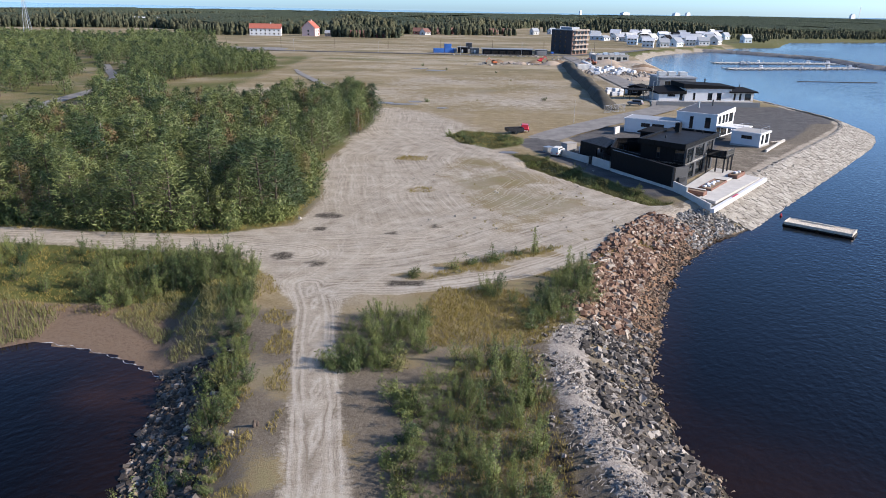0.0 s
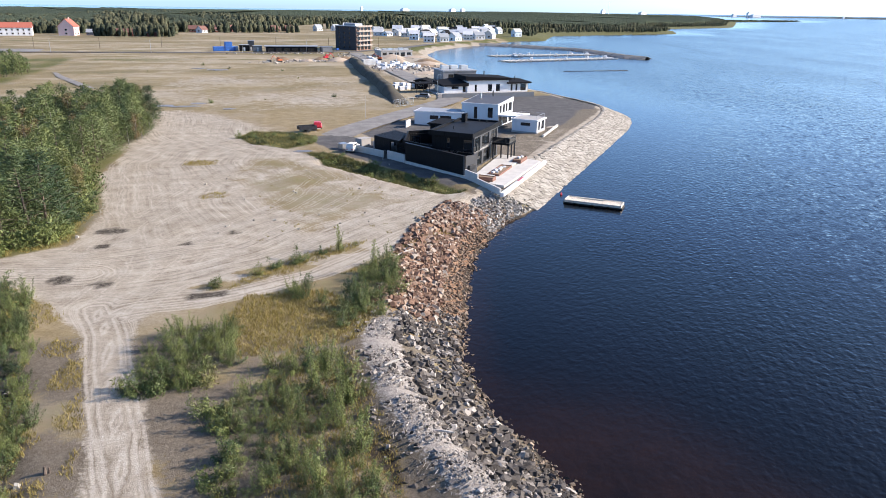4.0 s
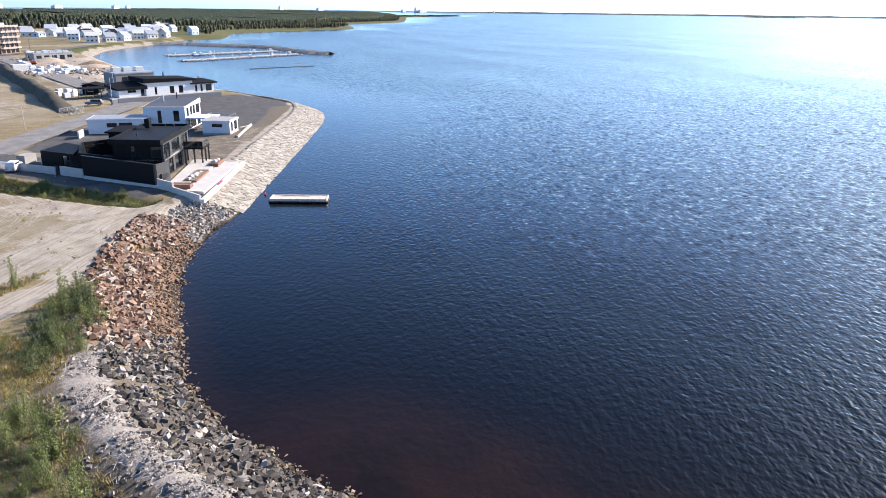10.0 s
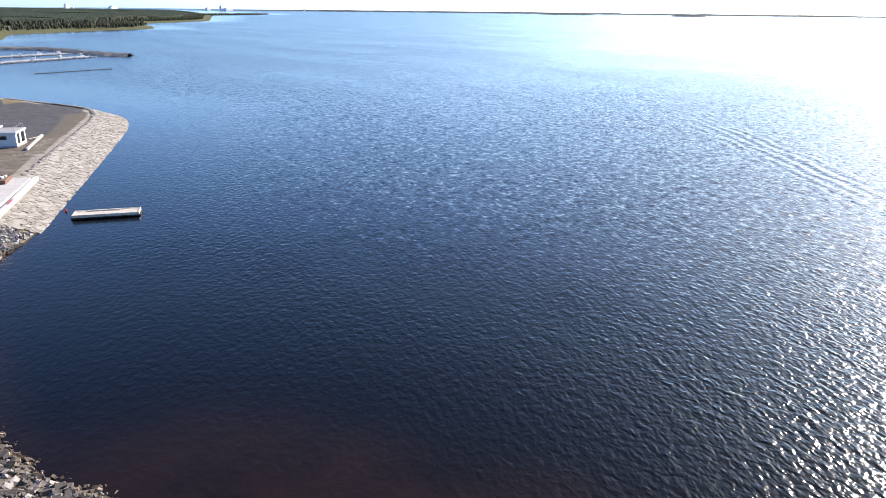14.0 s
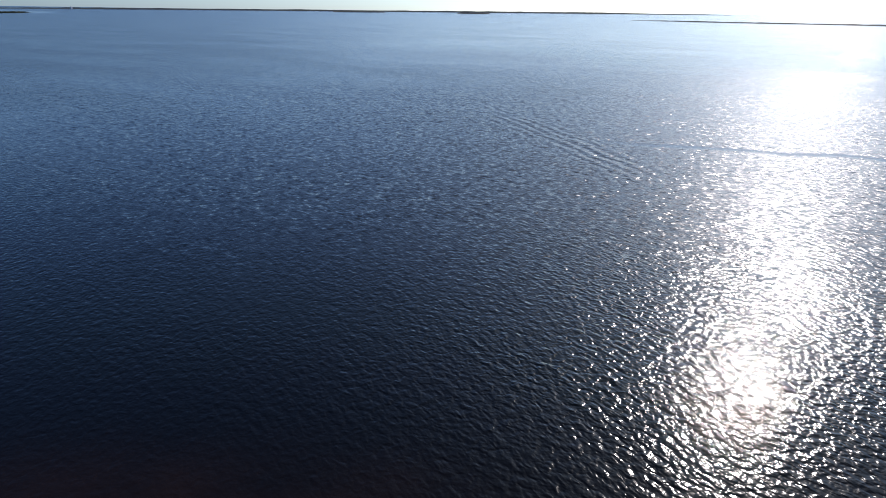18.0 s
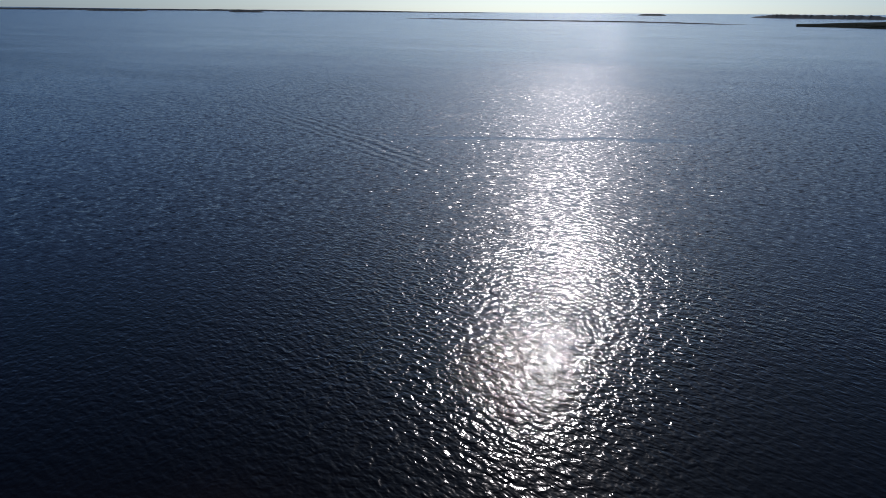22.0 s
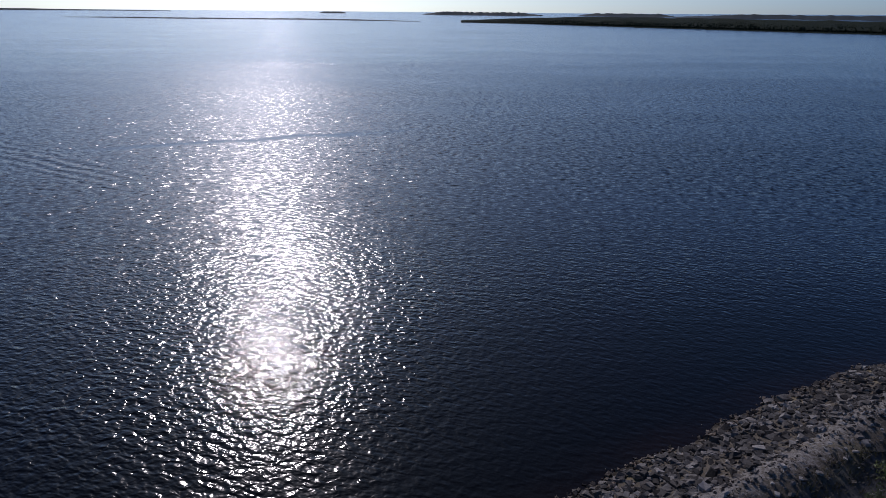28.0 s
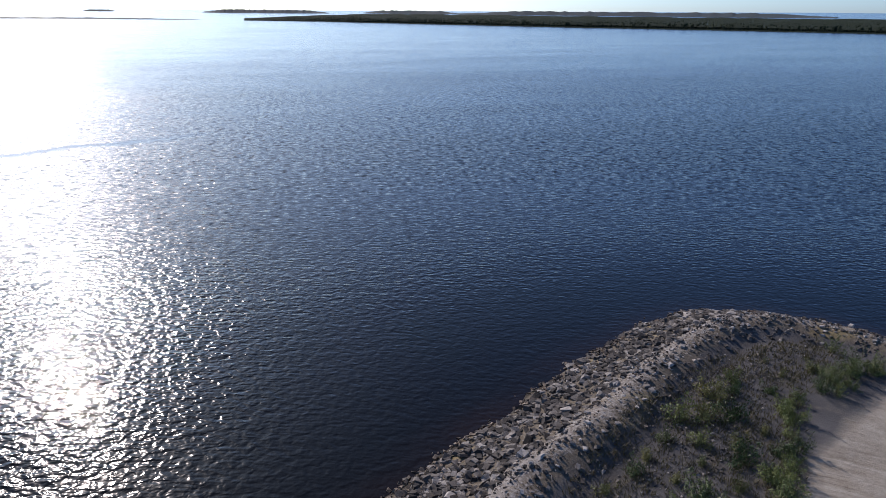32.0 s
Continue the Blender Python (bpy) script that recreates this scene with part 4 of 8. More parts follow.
wet_edge = bank_spots(EAST, 0, S_RED0 + 1.5, -0.9, 1.0, 3200, mostly(0.13, 0.5))
heap("rubble_beach", wet_edge, BLOCKS, M_WET, "brownish stained stones along the waterline", "rubble")
red_bank = bank_spots(EAST, S_RED0 - 1, S_GREY + 2, 2.4, 8.4, 4200, mostly(0.18, 0.9))
heap("stone_bank", red_bank, BLOCKS, M_RED, "bank of reddish and pale boulders above the waterline", "stone bank", singles=lambda x, y, s: s > 0.6 and y < 84)
rubble = bank_spots(EAST, S_RED0 - 3, S_GREY + 6, -0.9, 4.6, 5200, mostly(0.12, 0.45))
heap("rubble_beach", rubble, BLOCKS, M_RUBBLE, "brown stone rubble washed along the waterline", "rubble")
grey_end = bank_spots(EAST, S_GREY - 2, E_LEN - 1.0, 0.3, 6.2, 1500, mostly(0.18, 0.66))
heap("stone_bank", grey_end, BLOCKS, M_BOULDER, "pile of large grey boulders beside the pale sea wall", "stone bank", singles=lambda x, y, s: s > 0.6)
chips = [(x, y, z + 0.05, q) for x, y, z, q in bank_spots(EAST, 0, S_RED0 + 2, 5.5, 8.2, 11000, mostly(0.05, 0.19))]
heap("rubble_crest", [c for c in chips if c[1] > -12], BLOCKS + SLABS, M_CREST, "pale broken stone chips along the top of the bank", "rubble")
# on the point the chips are fewer, browner and darker
heap("rubble_crest", [c for c in chips if c[1] <= -12][::3], BLOCKS + SLABS, M_BROWNCHIPS, "brown stone chips along the top of the bank", "rubble")
W_LINE = [(-18.4, 28), (-18.8, 34.6), (-19.8, 39), (-20.9, 46), (-22, 48.8)]
west_bank = bank_spots(W_LINE, 0, length(W_LINE), -0.5, 5.5, 2600, mostly(0.15, 0.7), side=-1)
heap("stone_bank", west_bank, BLOCKS + SLABS, M_ROCK, "dark stone bank falling to the lagoon", "stone bank", singles=lambda x, y, s: s > 0.5)
west_edge = bank_spots(W_LINE, 0, length(W_LINE), -0.7, 1.5, 1500, mostly(0.12, 0.42), side=-1)
heap("rubble_beach", west_edge, BLOCKS, M_RUBBLE, "brown rubble along the lagoon's waterline", "rubble")
gravelly = [(x, y, float(land_height(np.array([x]), np.array([y]))[0]) + 0.03, mostly(0.06, 0.24)(0)) for x, y in [(RNG.uniform(11, 24.5), RNG.uniform(-57, -28)) for _ in range(3600)]
            if inside(np.array([x]), np.array([y]), [(20, -26), (14.5, -28), (16.5, -38), (18.5, -46), (18.5, -54), (20.4, -56.5), (22.4, -54), (23.6, -50), (24.2, -46), (23.4, -34)])[0]]
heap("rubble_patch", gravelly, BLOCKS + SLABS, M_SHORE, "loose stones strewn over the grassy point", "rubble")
slabs = [(x, y, z + 0.05, s) for x, y, z, s in bank_spots(EAST, 0, S_RED0, 5.4, 8.8, 500, mostly(0.16, 0.5))]
heap("stone_crest", slabs, SLABS, M_CREST, "pale flat slabs on the crest of the stone bank", "stone bank", singles=lambda x, y, s: s > 0.4 and y > 20, tilt=9)


def sea_wall():
    """Fitted pale stones on the slope round the house plots."""
    root = thing("sea_wall", "sloping sea wall of pale fitted stones", "sea wall")
    shapes = []
    rng = random.Random(9)
    for _ in range(14):
        n = rng.choice((5, 6, 6, 7))
        ring = [(0.56 * math.cos(6.2832 * (i + rng.uniform(-0.25, 0.25)) / n), 0.56 * math.sin(6.2832 * (i + rng.uniform(-0.25, 0.25)) / n)) for i in range(n)]
        v = [(x, y, -0.12) for x, y in ring] + [(x * 0.97, y * 0.97, 0.02) for x, y in ring] + [(x * 0.84, y * 0.84, 0.04 + rng.uniform(-0.012, 0.015)) for x, y in ring]
        f = [tuple(range(2 * n, 3 * n))]
        for r in (0, n):
            f += [(r + i, r + (i + 1) % n, r + n + (i + 1) % n, r + n + i) for i in range(n)]
        me = bpy.data.meshes.new("stone")
        me.from_pydata(v, [], f)
        me.materials.append(M_PALE)
        shapes.append((np.array(v), f, me))
    verts, faces, base, count = [], [], 0, 0
    total = length(SEAWALL) - 8
    rows = 14
    for r in range(rows):
        s = 0.45 * (r % 2)
        while s < total:
            x, y, tx, ty = along(SEAWALL, s)
            d = -0.5 + r * 0.60 + rng.uniform(-0.22, 0.22)
            x, y = x - ty * d, y + tx * d
            z = LAND * min(1, max(d, -1) / 7.0) + 0.10 + rng.uniform(-0.03, 0.05)
            k = rng.randrange(len(shapes))
            v, f, me = shapes[k]
            lean = math.degrees(math.atan2(LAND, 7.0)) if d < 7 else 0
            head = math.degrees(math.atan2(ty, tx))
            m = pose(x, y, z, 0, 0, head) @ pose(0, 0, 0, lean + rng.gauss(0, 2), rng.gauss(0, 2), 0)
            sc = (rng.uniform(0.72, 1.15), rng.uniform(0.78, 1.1), 0.8)
            if s < 32 and count < 300:
                ob = new("stone", me)
                ob.matrix_basis = m @ Matrix.Diagonal((*sc, 1)) @ pose(0, 0, 0, 0, 0, 60 * rng.randrange(6))
                ob.parent = root
                count += 1
            else:
                verts.append((v * sc) @ np.array(m.to_3x3()).T + np.array((x, y, z)))
                faces += [tuple(base + i for i in q) for q in f]
                base += len(v)
            s += rng.uniform(0.72, 0.98) * sc[0]
    ob = linked("stones", np.concatenate(verts).tolist(), faces, M_PALE, root)
    ob["kind"] = "stuff"


sea_wall()


# ---- plants ----
def leaf_mesh(name, leaves, material):
    """leaves: rows of centre, long axis, cross axis; each a small pointed blade."""
    c, a, b = (np.array(v) for v in leaves[:3])
    n = len(c)
    v = np.stack([c - a + b, c - a * 0.4 - b, c + a], 1).reshape(-1, 3)
    f = np.arange(3 * n).reshape(-1, 3)
    me = bpy.data.meshes.new(name)
    me.from_pydata(v.tolist(), [], f.tolist())
    me.materials.append(material)
    if len(leaves) > 3:
        me.attributes.new("tone", "FLOAT", "POINT").data.foreach_set("value", np.repeat(leaves[3], 3).astype(np.float32))
    return me


def scatter_leaves(rng, ends, count, spread_by, size, droop=0.0, slim=0.35, out=0.0):
    """Leaves round twig points (x, y, z, reach)."""
    ends = np.array(ends)
    k = rng.integers(0, len(ends), count)
    c = ends[k, :3] + rng.normal(0, 1, (count, 3)) * ends[k, 3:4] * spread_by
    a = rng.normal(0, 1, (count, 3))
    a[:, 2] = a[:, 2] * 0.7 - droop
    a[:, :2] += out * c[:, :2] / (np.linalg.norm(c[:, :2], axis=1, keepdims=True) + 0.05)
    a /= np.linalg.norm(a, axis=1, keepdims=True)
    # blades lie along the crown's surface, so that a crown has a lit and a shaded side
    face = np.stack([c[:, 0], c[:, 1], 0 * c[:, 2]], 1)
    face /= np.linalg.norm(face, axis=1, keepdims=True) + 0.15
    face[:, 2] += 0.55
    face += rng.normal(0, 0.38, (count, 3))
    b = np.cross(a, face)
    b /= np.linalg.norm(b, axis=1, keepdims=True) + 1e-6
    s = size * rng.uniform(0.6, 1.3, (count, 1))
    c[:, 2] = np.maximum(c[:, 2], 0.05)
    return c, a * s, b * s * slim


def tree_parts(seed, kind):
    """Trunk bmesh and leaf rows of one tree with its foot at the origin."""
    rng = np.random.default_rng(seed)
    bm = bmesh.new()
    ends = []
    if kind == "pine":
        h = 5.7 + rng.uniform(-0.9, 0.9)
        top = Vector((rng.uniform(-0.2, 0.2), rng.uniform(-0.2, 0.2), h))
        rod(bm, (0, 0, -0.3), top * 0.55, 0.11, 0.07)
        rod(bm, top * 0.55, top, 0.07, 0.02)
        z = 0.4
        while z < h - 0.15:
            k = (z - 0.5) / h
            reach = (2.25 * (1 - k) ** 0.75 + 0.12) * rng.uniform(0.8, 1.15)
            for j in range(5):
                a = rng.uniform(0, 6.283)
                tip = Vector((math.cos(a) * reach, math.sin(a) * reach, z + reach * 0.35))
                if j < 3:
                    rod(bm, (top.x * z / h, top.y * z / h, z), tip, 0.025, 0.008, 3)
                for f in (0.45, 0.75, 1.0):
                    ends.append((tip.x * f, tip.y * f, z + reach * 0.35 * f, 0.16 + 0.16 * reach * (1.2 - f * 0.4)))
            z += 0.42
        return bm, scatter_leaves(rng, ends, 2400, 0.72, 0.19, -0.35, 0.20, 1.3)
    if kind == "birch":
        h = 5.9 + rng.uniform(-0.9, 0.8)
        top = Vector((rng.uniform(-0.4, 0.4), rng.uniform(-0.4, 0.4), h))
        rod(bm, (0, 0, -0.3), top * 0.5, 0.09, 0.06)
        rod(bm, top * 0.5, top, 0.06, 0.015)
        for _ in range(22):
            z = rng.uniform(0.35, h * 0.92)
            a, reach = rng.uniform(0, 6.283), rng.uniform(0.6, 1.55) * (1.15 - 0.75 * z / h)
            foot = top * (z / h)
            tip = foot + Vector((math.cos(a) * reach, math.sin(a) * reach, reach * 0.7))
            rod(bm, foot, tip, 0.022, 0.008, 3)
            for f in (0.5, 0.8, 1.05):
                q = foot.lerp(tip, f)
                ends.append((q.x, q.y, q.z, 0.30))
        return bm, scatter_leaves(rng, ends, 1550, 0.78, 0.12, 0.2, 0.5)
    # willow or alder thicket: many stems from the ground
    stems = {"willow": 17, "alder": 8, "low": 9}[kind]
    h = {"willow": 2.75, "alder": 3.4, "low": 1.2}[kind]
    for _ in range(stems):
        a, out = rng.uniform(0, 6.283), rng.uniform(0.1, 1.0) * {"willow": 1.75, "alder": 0.7, "low": 0.9}[kind]
        hh = h * rng.uniform(0.3, 1.15) * (1.15 - 0.3 * out if kind == "willow" else 1.0)
        foot = Vector((math.cos(a) * out * 0.45, math.sin(a) * out * 0.45, -0.15))
        tip = Vector((math.cos(a) * out * 1.25, math.sin(a) * out * 1.25, hh))
        rod(bm, foot, tip, 0.025, 0.007, 4)
        for f in np.linspace(0.15, 1.0, 9):
            q = foot.lerp(tip, f)
            ends.append((q.x, q.y, q.z, 0.10 + 0.16 * (1.05 - f)))
            if kind != "low":
                for _ in range(2):
                    b, r = rng.uniform(0, 6.283), rng.uniform(0.12, 0.42) * (1.2 - f)
                    ends.append((q.x + math.cos(b) * r, q.y + math.sin(b) * r, q.z + r * 1.0, 0.09))
    n, s = {"willow": (1900, 0.092), "alder": (1500, 0.09), "low": (700, 0.10)}[kind]
    return bm, scatter_leaves(rng, ends, n, 1.0, s, -0.95, 0.33)


def plant(kind, seed, name, label, category, group, bark, leaf):
    bm, leaves = tree_parts(seed, kind)
    root = thing(name, label, category, group)
    if kind == "alder":
        bm.verts.ensure_lookup_table()
        for k in range(0, len(bm.verts), 8):
            v = [bm.verts[k + i].co.copy() for i in range(8)]
            linked("stem", v, [(i, (i + 1) % 4, 4 + (i + 1) % 4, 4 + i) for i in range(4)] + [(3, 2, 1, 0), (4, 5, 6, 7)], bark, root)
        bm.free()
    else:
        part("trunk" if kind in ("pine", "birch") else "stem_clump", bm, bark, root)
    crown = new("crown" if kind in ("pine", "birch") else "foliage", leaf_mesh("crown", leaves, leaf))
    crown.parent = root
    return root


def grove(protos, spots, group=None):
    """Copies of the given plants at spots (x, y, scale); each plant itself takes the first spots."""
    zs = land_height(np.array([s[0] for s in spots]), np.array([s[1] for s in spots]))
    for k, ((x, y, s), z) in enumerate(zip(spots, zs)):
        p = protos[k] if k < len(protos) else protos[RNG.randrange(len(protos))]
        m = pose(x, y, float(z) - 0.02, RNG.gauss(0, 2), RNG.gauss(0, 2), RNG.uniform(0, 360)) @ Matrix.Diagonal((s * RNG.uniform(0.9, 1.1), s * RNG.uniform(0.9, 1.1), s, 1))
        if k < len(protos):
            p.matrix_basis = m
        else:
            copy_thing(p, m)


def fill(poly, count, near=1.0, keep=None):
    """Spots in a polygon, kept apart."""
    xs, ys = [p[0] for p in poly], [p[1] for p in poly]
    out, grid = [], {}
    for _ in range(count * 30):
        if len(out) >= count:
            break
        x, y = RNG.uniform(min(xs), max(xs)), RNG.uniform(min(ys), max(ys))
        if not inside(np.array([x]), np.array([y]), poly)[0] or (keep and not keep(x, y)):
            continue
        c = (int(x / near), int(y / near))
        if any((x - u) ** 2 + (y - w) ** 2 < near * near for i in (-1, 0, 1) for j in (-1, 0, 1) for u, w in grid.get((c[0] + i, c[1] + j), ())):
            continue
        grid.setdefault(c, []).append((x, y))
        out.append((x, y))
    return out


PINES = [plant("pine", 10 + k, "pine_tree", "young green pine standing in a dense grove", "tree", "grove trees", M_BARK, M_PINE) for k in range(4)]
BIRCHES = [plant("birch", 30 + k, "birch_tree", "young birch with yellowing leaves in a dense grove", "tree", "grove trees", M_PALEBARK, M_BIRCH) for k in range(4)]
EDGE = fill(FOREST, 1000, 2.5)
EDGE.sort(key=lambda p: p[1])
front = [p for p in EDGE if p[1] < 100 or p[0] > -26]
back = [p for p in EDGE if not (p[1] < 100 or p[0] > -26)]
RNG.shuffle(front)
singles, rest = front[:290], front[290:]
hidden = [p for p in back if p[1] > 106]
RNG.shuffle(hidden)
rest += [p for p in back if p[1] <= 106]
pines = int(len(singles) * 0.56)
grove(PINES, [(x, y, RNG.uniform(0.7, 1.3)) for x, y in singles[:pines]])
grove(BIRCHES, [(x, y, RNG.uniform(0.65, 1.25)) for x, y in singles[pines:]])


def joined(name, spots, kinds, label, category):
    """Many plants in one mesh: spots (x, y, scale, kind)."""
    packs = []
    for kind, seed, thin in kinds:
        bm, (c, a, b) = tree_parts(seed, kind)
        bm.verts.index_update()
        bm.verts.ensure_lookup_table()
        packs.append((np.array([v.co[:] for v in list(bm.verts)[:24]]), [tuple(v.index for v in f.verts) for f in list(bm.faces)[:16]], c[::thin], a[::thin], b[::thin], thin ** 0.42))
        bm.free()
    zs = land_height(np.array([s[0] for s in spots]), np.array([s[1] for s in spots]))
    tv, tf, base, cs, as_, bs, tones = [], [], 0, [], [], [], []
    for (x, y, s), z in zip(spots, zs):
        v, f, c, a, b, grow = packs[RNG.randrange(len(packs))]
        h = RNG.uniform(0, 6.283)
        r = np.array([[math.cos(h), -math.sin(h), 0], [math.sin(h), math.cos(h), 0], [0, 0, 1]]) * s
        o = np.array((x, y, z))
        tv.append(v @ r.T + o)
        tf += [tuple(base + i for i in q) for q in f]
        base += len(v)
        cs.append(c @ r.T + o), as_.append(a @ r.T * grow), bs.append(b @ r.T * grow), tones.append(np.full(len(c), RNG.random()))
    return np.concatenate(tv).tolist(), tf, (np.concatenate(cs), np.concatenate(as_), np.concatenate(bs), np.concatenate(tones))


def grove_stuff(name, spots, kinds, label, bark, leaf):
    v, f, leaves = joined(name, spots, kinds, label, "trees")
    root = thing(name, label, "trees")
    root["kind"] = "stuff"
    linked("trunks", v, f, bark, root)["kind"] = "stuff"
    crown = new("crowns", leaf_mesh("crowns", leaves, leaf))
    crown.parent = root
    crown["kind"] = "stuff"


RNG.shuffle(rest)
half = int(len(rest) * 0.58)
grove_stuff("grove", [(x, y, RNG.uniform(0.7, 1.35)) for x, y in rest[:half]], [("pine", 11, 2), ("pine", 12, 2), ("pine", 13, 2)], "dense grove of young pines", M_BARK, M_PINE)
grove_stuff("grove", [(x, y, RNG.uniform(0.65, 1.25)) for x, y in rest[half:]], [("birch", 31, 2), ("birch", 32, 2), ("birch", 33, 2)], "dense grove of young birches turning yellow", M_PALEBARK, M_BIRCH)

k = int(len(hidden) * 0.6)
grove_stuff("grove", [(x, y, RNG.uniform(0.7, 1.35)) for x, y in hidden[:k]], [("pine", 11, 3), ("pine", 12, 3), ("pine", 13, 3)], "inner pines of the dense young grove", M_BARK, M_PINE)
grove_stuff("grove", [(x, y, RNG.uniform(0.7, 1.25)) for x, y in hidden[k:]], [("birch", 31, 3), ("birch", 32, 3)], "inner birches of the dense young grove, some brown", M_PALEBARK, M_BIRCH)

# low shrubs at the grove's foot
LOWS = [plant("low", 50 + k, "shrub", "low leafy shrub at the edge of the gravel", "shrub", "low shrubs", M_BARK, M_WILLOW if k % 2 else M_YELLOW) for k in range(4)]
foot = [(x, y - 0.2) for (x, y) in [(p[0] + RNG.uniform(-1, 1), p[1]) for p in [along(FOREST[0:6], RNG.uniform(25, 92))[:2] for _ in range(70)]]]
more = [(3, 69.5), (5, 70.2), (1, 67.6), (8, 72.5), (12, 74.5), (-3, 65.6), (5.5, 70.8), (10.5, 73.4)]
more += [(x, y) for x, y in fill(DITCHGRASS, 20, 1.4)] + fill(ROADGRASS, 14, 1.6)
more += fill([(-9.0, 46.4), (-3.2, 46.2), (-2.8, 47.6), (-9.0, 47.9)], 12, 0.55) + fill([(-2.6, 30), (-1.4, 30), (-2.0, 43), (-3.2, 43)], 12, 0.9)
more += fill([(-14.5, 30), (-12.6, 30), (-14.5, 44), (-17, 46)], 10, 0.9) + fill([(19, -26), (11.5, -30), (14, -38), (17, -43), (18, -52), (21, -50), (22, -42), (20.5, -33)], 26, 1.4)
tufts = fill([(-55, 300), (-20, 210), (0, 175), (40, 200), (44, 330), (-60, 400)], 9, 9.0)
grove(LOWS, [(x, y, RNG.uniform(0.55, 1.15)) for x, y in foot + more] + [(x, y, RNG.uniform(0.5, 0.9)) for x, y in tufts])

WILLOWS = [plant("willow", 70 + k, "willow_bush", "leafy green willow bush on the rough verge", "bush", "willow bushes", M_BARK, M_WILLOW) for k in range(5)]
ALDERS = [plant("alder", 90 + k, "alder_sapling", "young alder sapling with green leaves", "sapling", "alder saplings", M_BARK, M_WILLOW) for k in range(3)]
bushes = fill([(-8.8, 47.6), (-3.5, 47.3), (-0.8, 50), (-1.2, 55.5), (-5.5, 56.4), (-8.4, 52)], 30, 0.95)
bushes += fill([(-1.6, 31), (6.4, 30), (6.6, 37), (7.4, 43), (6.6, 50), (1.0, 47.2), (-2.6, 43), (-1.8, 37)], 66, 1.08)
bushes += fill([(7.4, 54.5), (11.0, 54.5), (13.8, 60), (15.2, 67), (13, 68), (9.0, 61)], 36, 0.9) + [(4.0, 61.8), (5.2, 62.4), (5.0, 60.4), (6.4, 59.0), (4.6, 61.2)]
bushes += fill([(-15.6, 36), (-13.6, 36), (-14.2, 46), (-15.6, 50), (-16.4, 57), (-19.0, 62), (-20.0, 56), (-17.0, 49)], 38, 0.95)
bushes += fill([(-34, 61), (-30, 60.5), (-27, 64), (-20, 64), (-18.5, 66), (-21, 69), (-29, 72), (-36, 70)], 52, 1.2)
bushes += fill([(-64, 64), (-40, 63), (-35, 64), (-38, 71.5), (-62, 72.5)], 30, 1.6)
bushes += [(16.4, -48.6), (16.3, -50.0), (16.0, -50.9), (15.8, -52.2), (15.5, -53.4), (14.9, -54.4), (15.4, -48.7), (14.9, -50.5)]
more_low = [(16.7, -45.2), (16.9, -44.0), (16.1, -43.6), (15.6, -42.6), (15.2, -41.4), (14.6, -41.0), (14.2, -39.8), (14.6, -39.0), (13.6, -38.4), (13.3, -37.2), (13.9, -36.6), (12.8, -36.0), (12.4, -35.0), (16.9, -46.4)]
bushes += [(16.1, -50.5), (14.9, -54.3), (16.6, -52.6), (13.2, -55.5), (18.4, -56.0)]
LOWS2 = [plant("low", 60 + k, "shrub", "dense green shrub under the front trees of the grove", "shrub", "grove undergrowth", M_BARK, M_WILLOW) for k in range(3)]
front_edge = FOREST[0:7]
undergrowth = []
for _ in range(120):
    x, y, tx, ty = along(front_edge, RNG.uniform(8, length(front_edge)))
    d = RNG.uniform(0.3, 2.2)
    undergrowth.append((x - ty * d, y + tx * d))
grove(WILLOWS, [(x, y, RNG.uniform(0.85, 1.3) if y > 58 and x < -17 else RNG.uniform(0.55, 0.98)) for x, y in bushes])
grove(LOWS2, [(x, y, RNG.uniform(1.0, 1.7)) for x, y in undergrowth] + [(x, y, RNG.uniform(0.4, 0.75)) for x, y in more_low])
grove(ALDERS, [(10, 73.2, 0.85), (6.0, 36, 0.9), (3.0, 33, 1.0), (5.2, 46.5, 1.05), (4.0, 44.5, 1.0), (6.2, 42.0, 1.0), (2.6, 40, 0.9), (-15.8, 33, 0.8), (-17.2, 31.5, 0.8),
               (14.0, 63.6, 1.1), (12.4, 65.4, 1.15), (9.6, 57, 1.0), (13.0, 62, 1.0)])


def blades(name, spots, height, count, material, label, lean=0.35, width=0.03):
    """Tufts of grass or reed as one mesh."""
    rng = np.random.default_rng(len(spots))
    sp = np.repeat(np.array(spots), count, 0)
    n = len(sp)
    z = np.repeat(land_height(np.array([s[0] for s in spots]), np.array([s[1] for s in spots])), count)
    off = rng.normal(0, 0.16, (n, 2)) * (0.6 + height)
    h = height * rng.uniform(0.5, 1.2, n)
    a = rng.uniform(0, 6.283, n)
    base = np.stack([sp[:, 0] + off[:, 0], sp[:, 1] + off[:, 1], z - 0.03], 1)
    side = np.stack([np.cos(a), np.sin(a), 0 * a], 1) * width
    tip = base + np.stack([rng.normal(0, lean, n) * h, rng.normal(0, lean, n) * h, h], 1)
    v = np.stack([base - side, base + side, tip], 1).reshape(-1, 3)
    f = np.arange(3 * n).reshape(-1, 3)
    ob = linked(name, v.tolist(), f.tolist(), material)
    tagged(ob, label, "grass", kind="stuff")


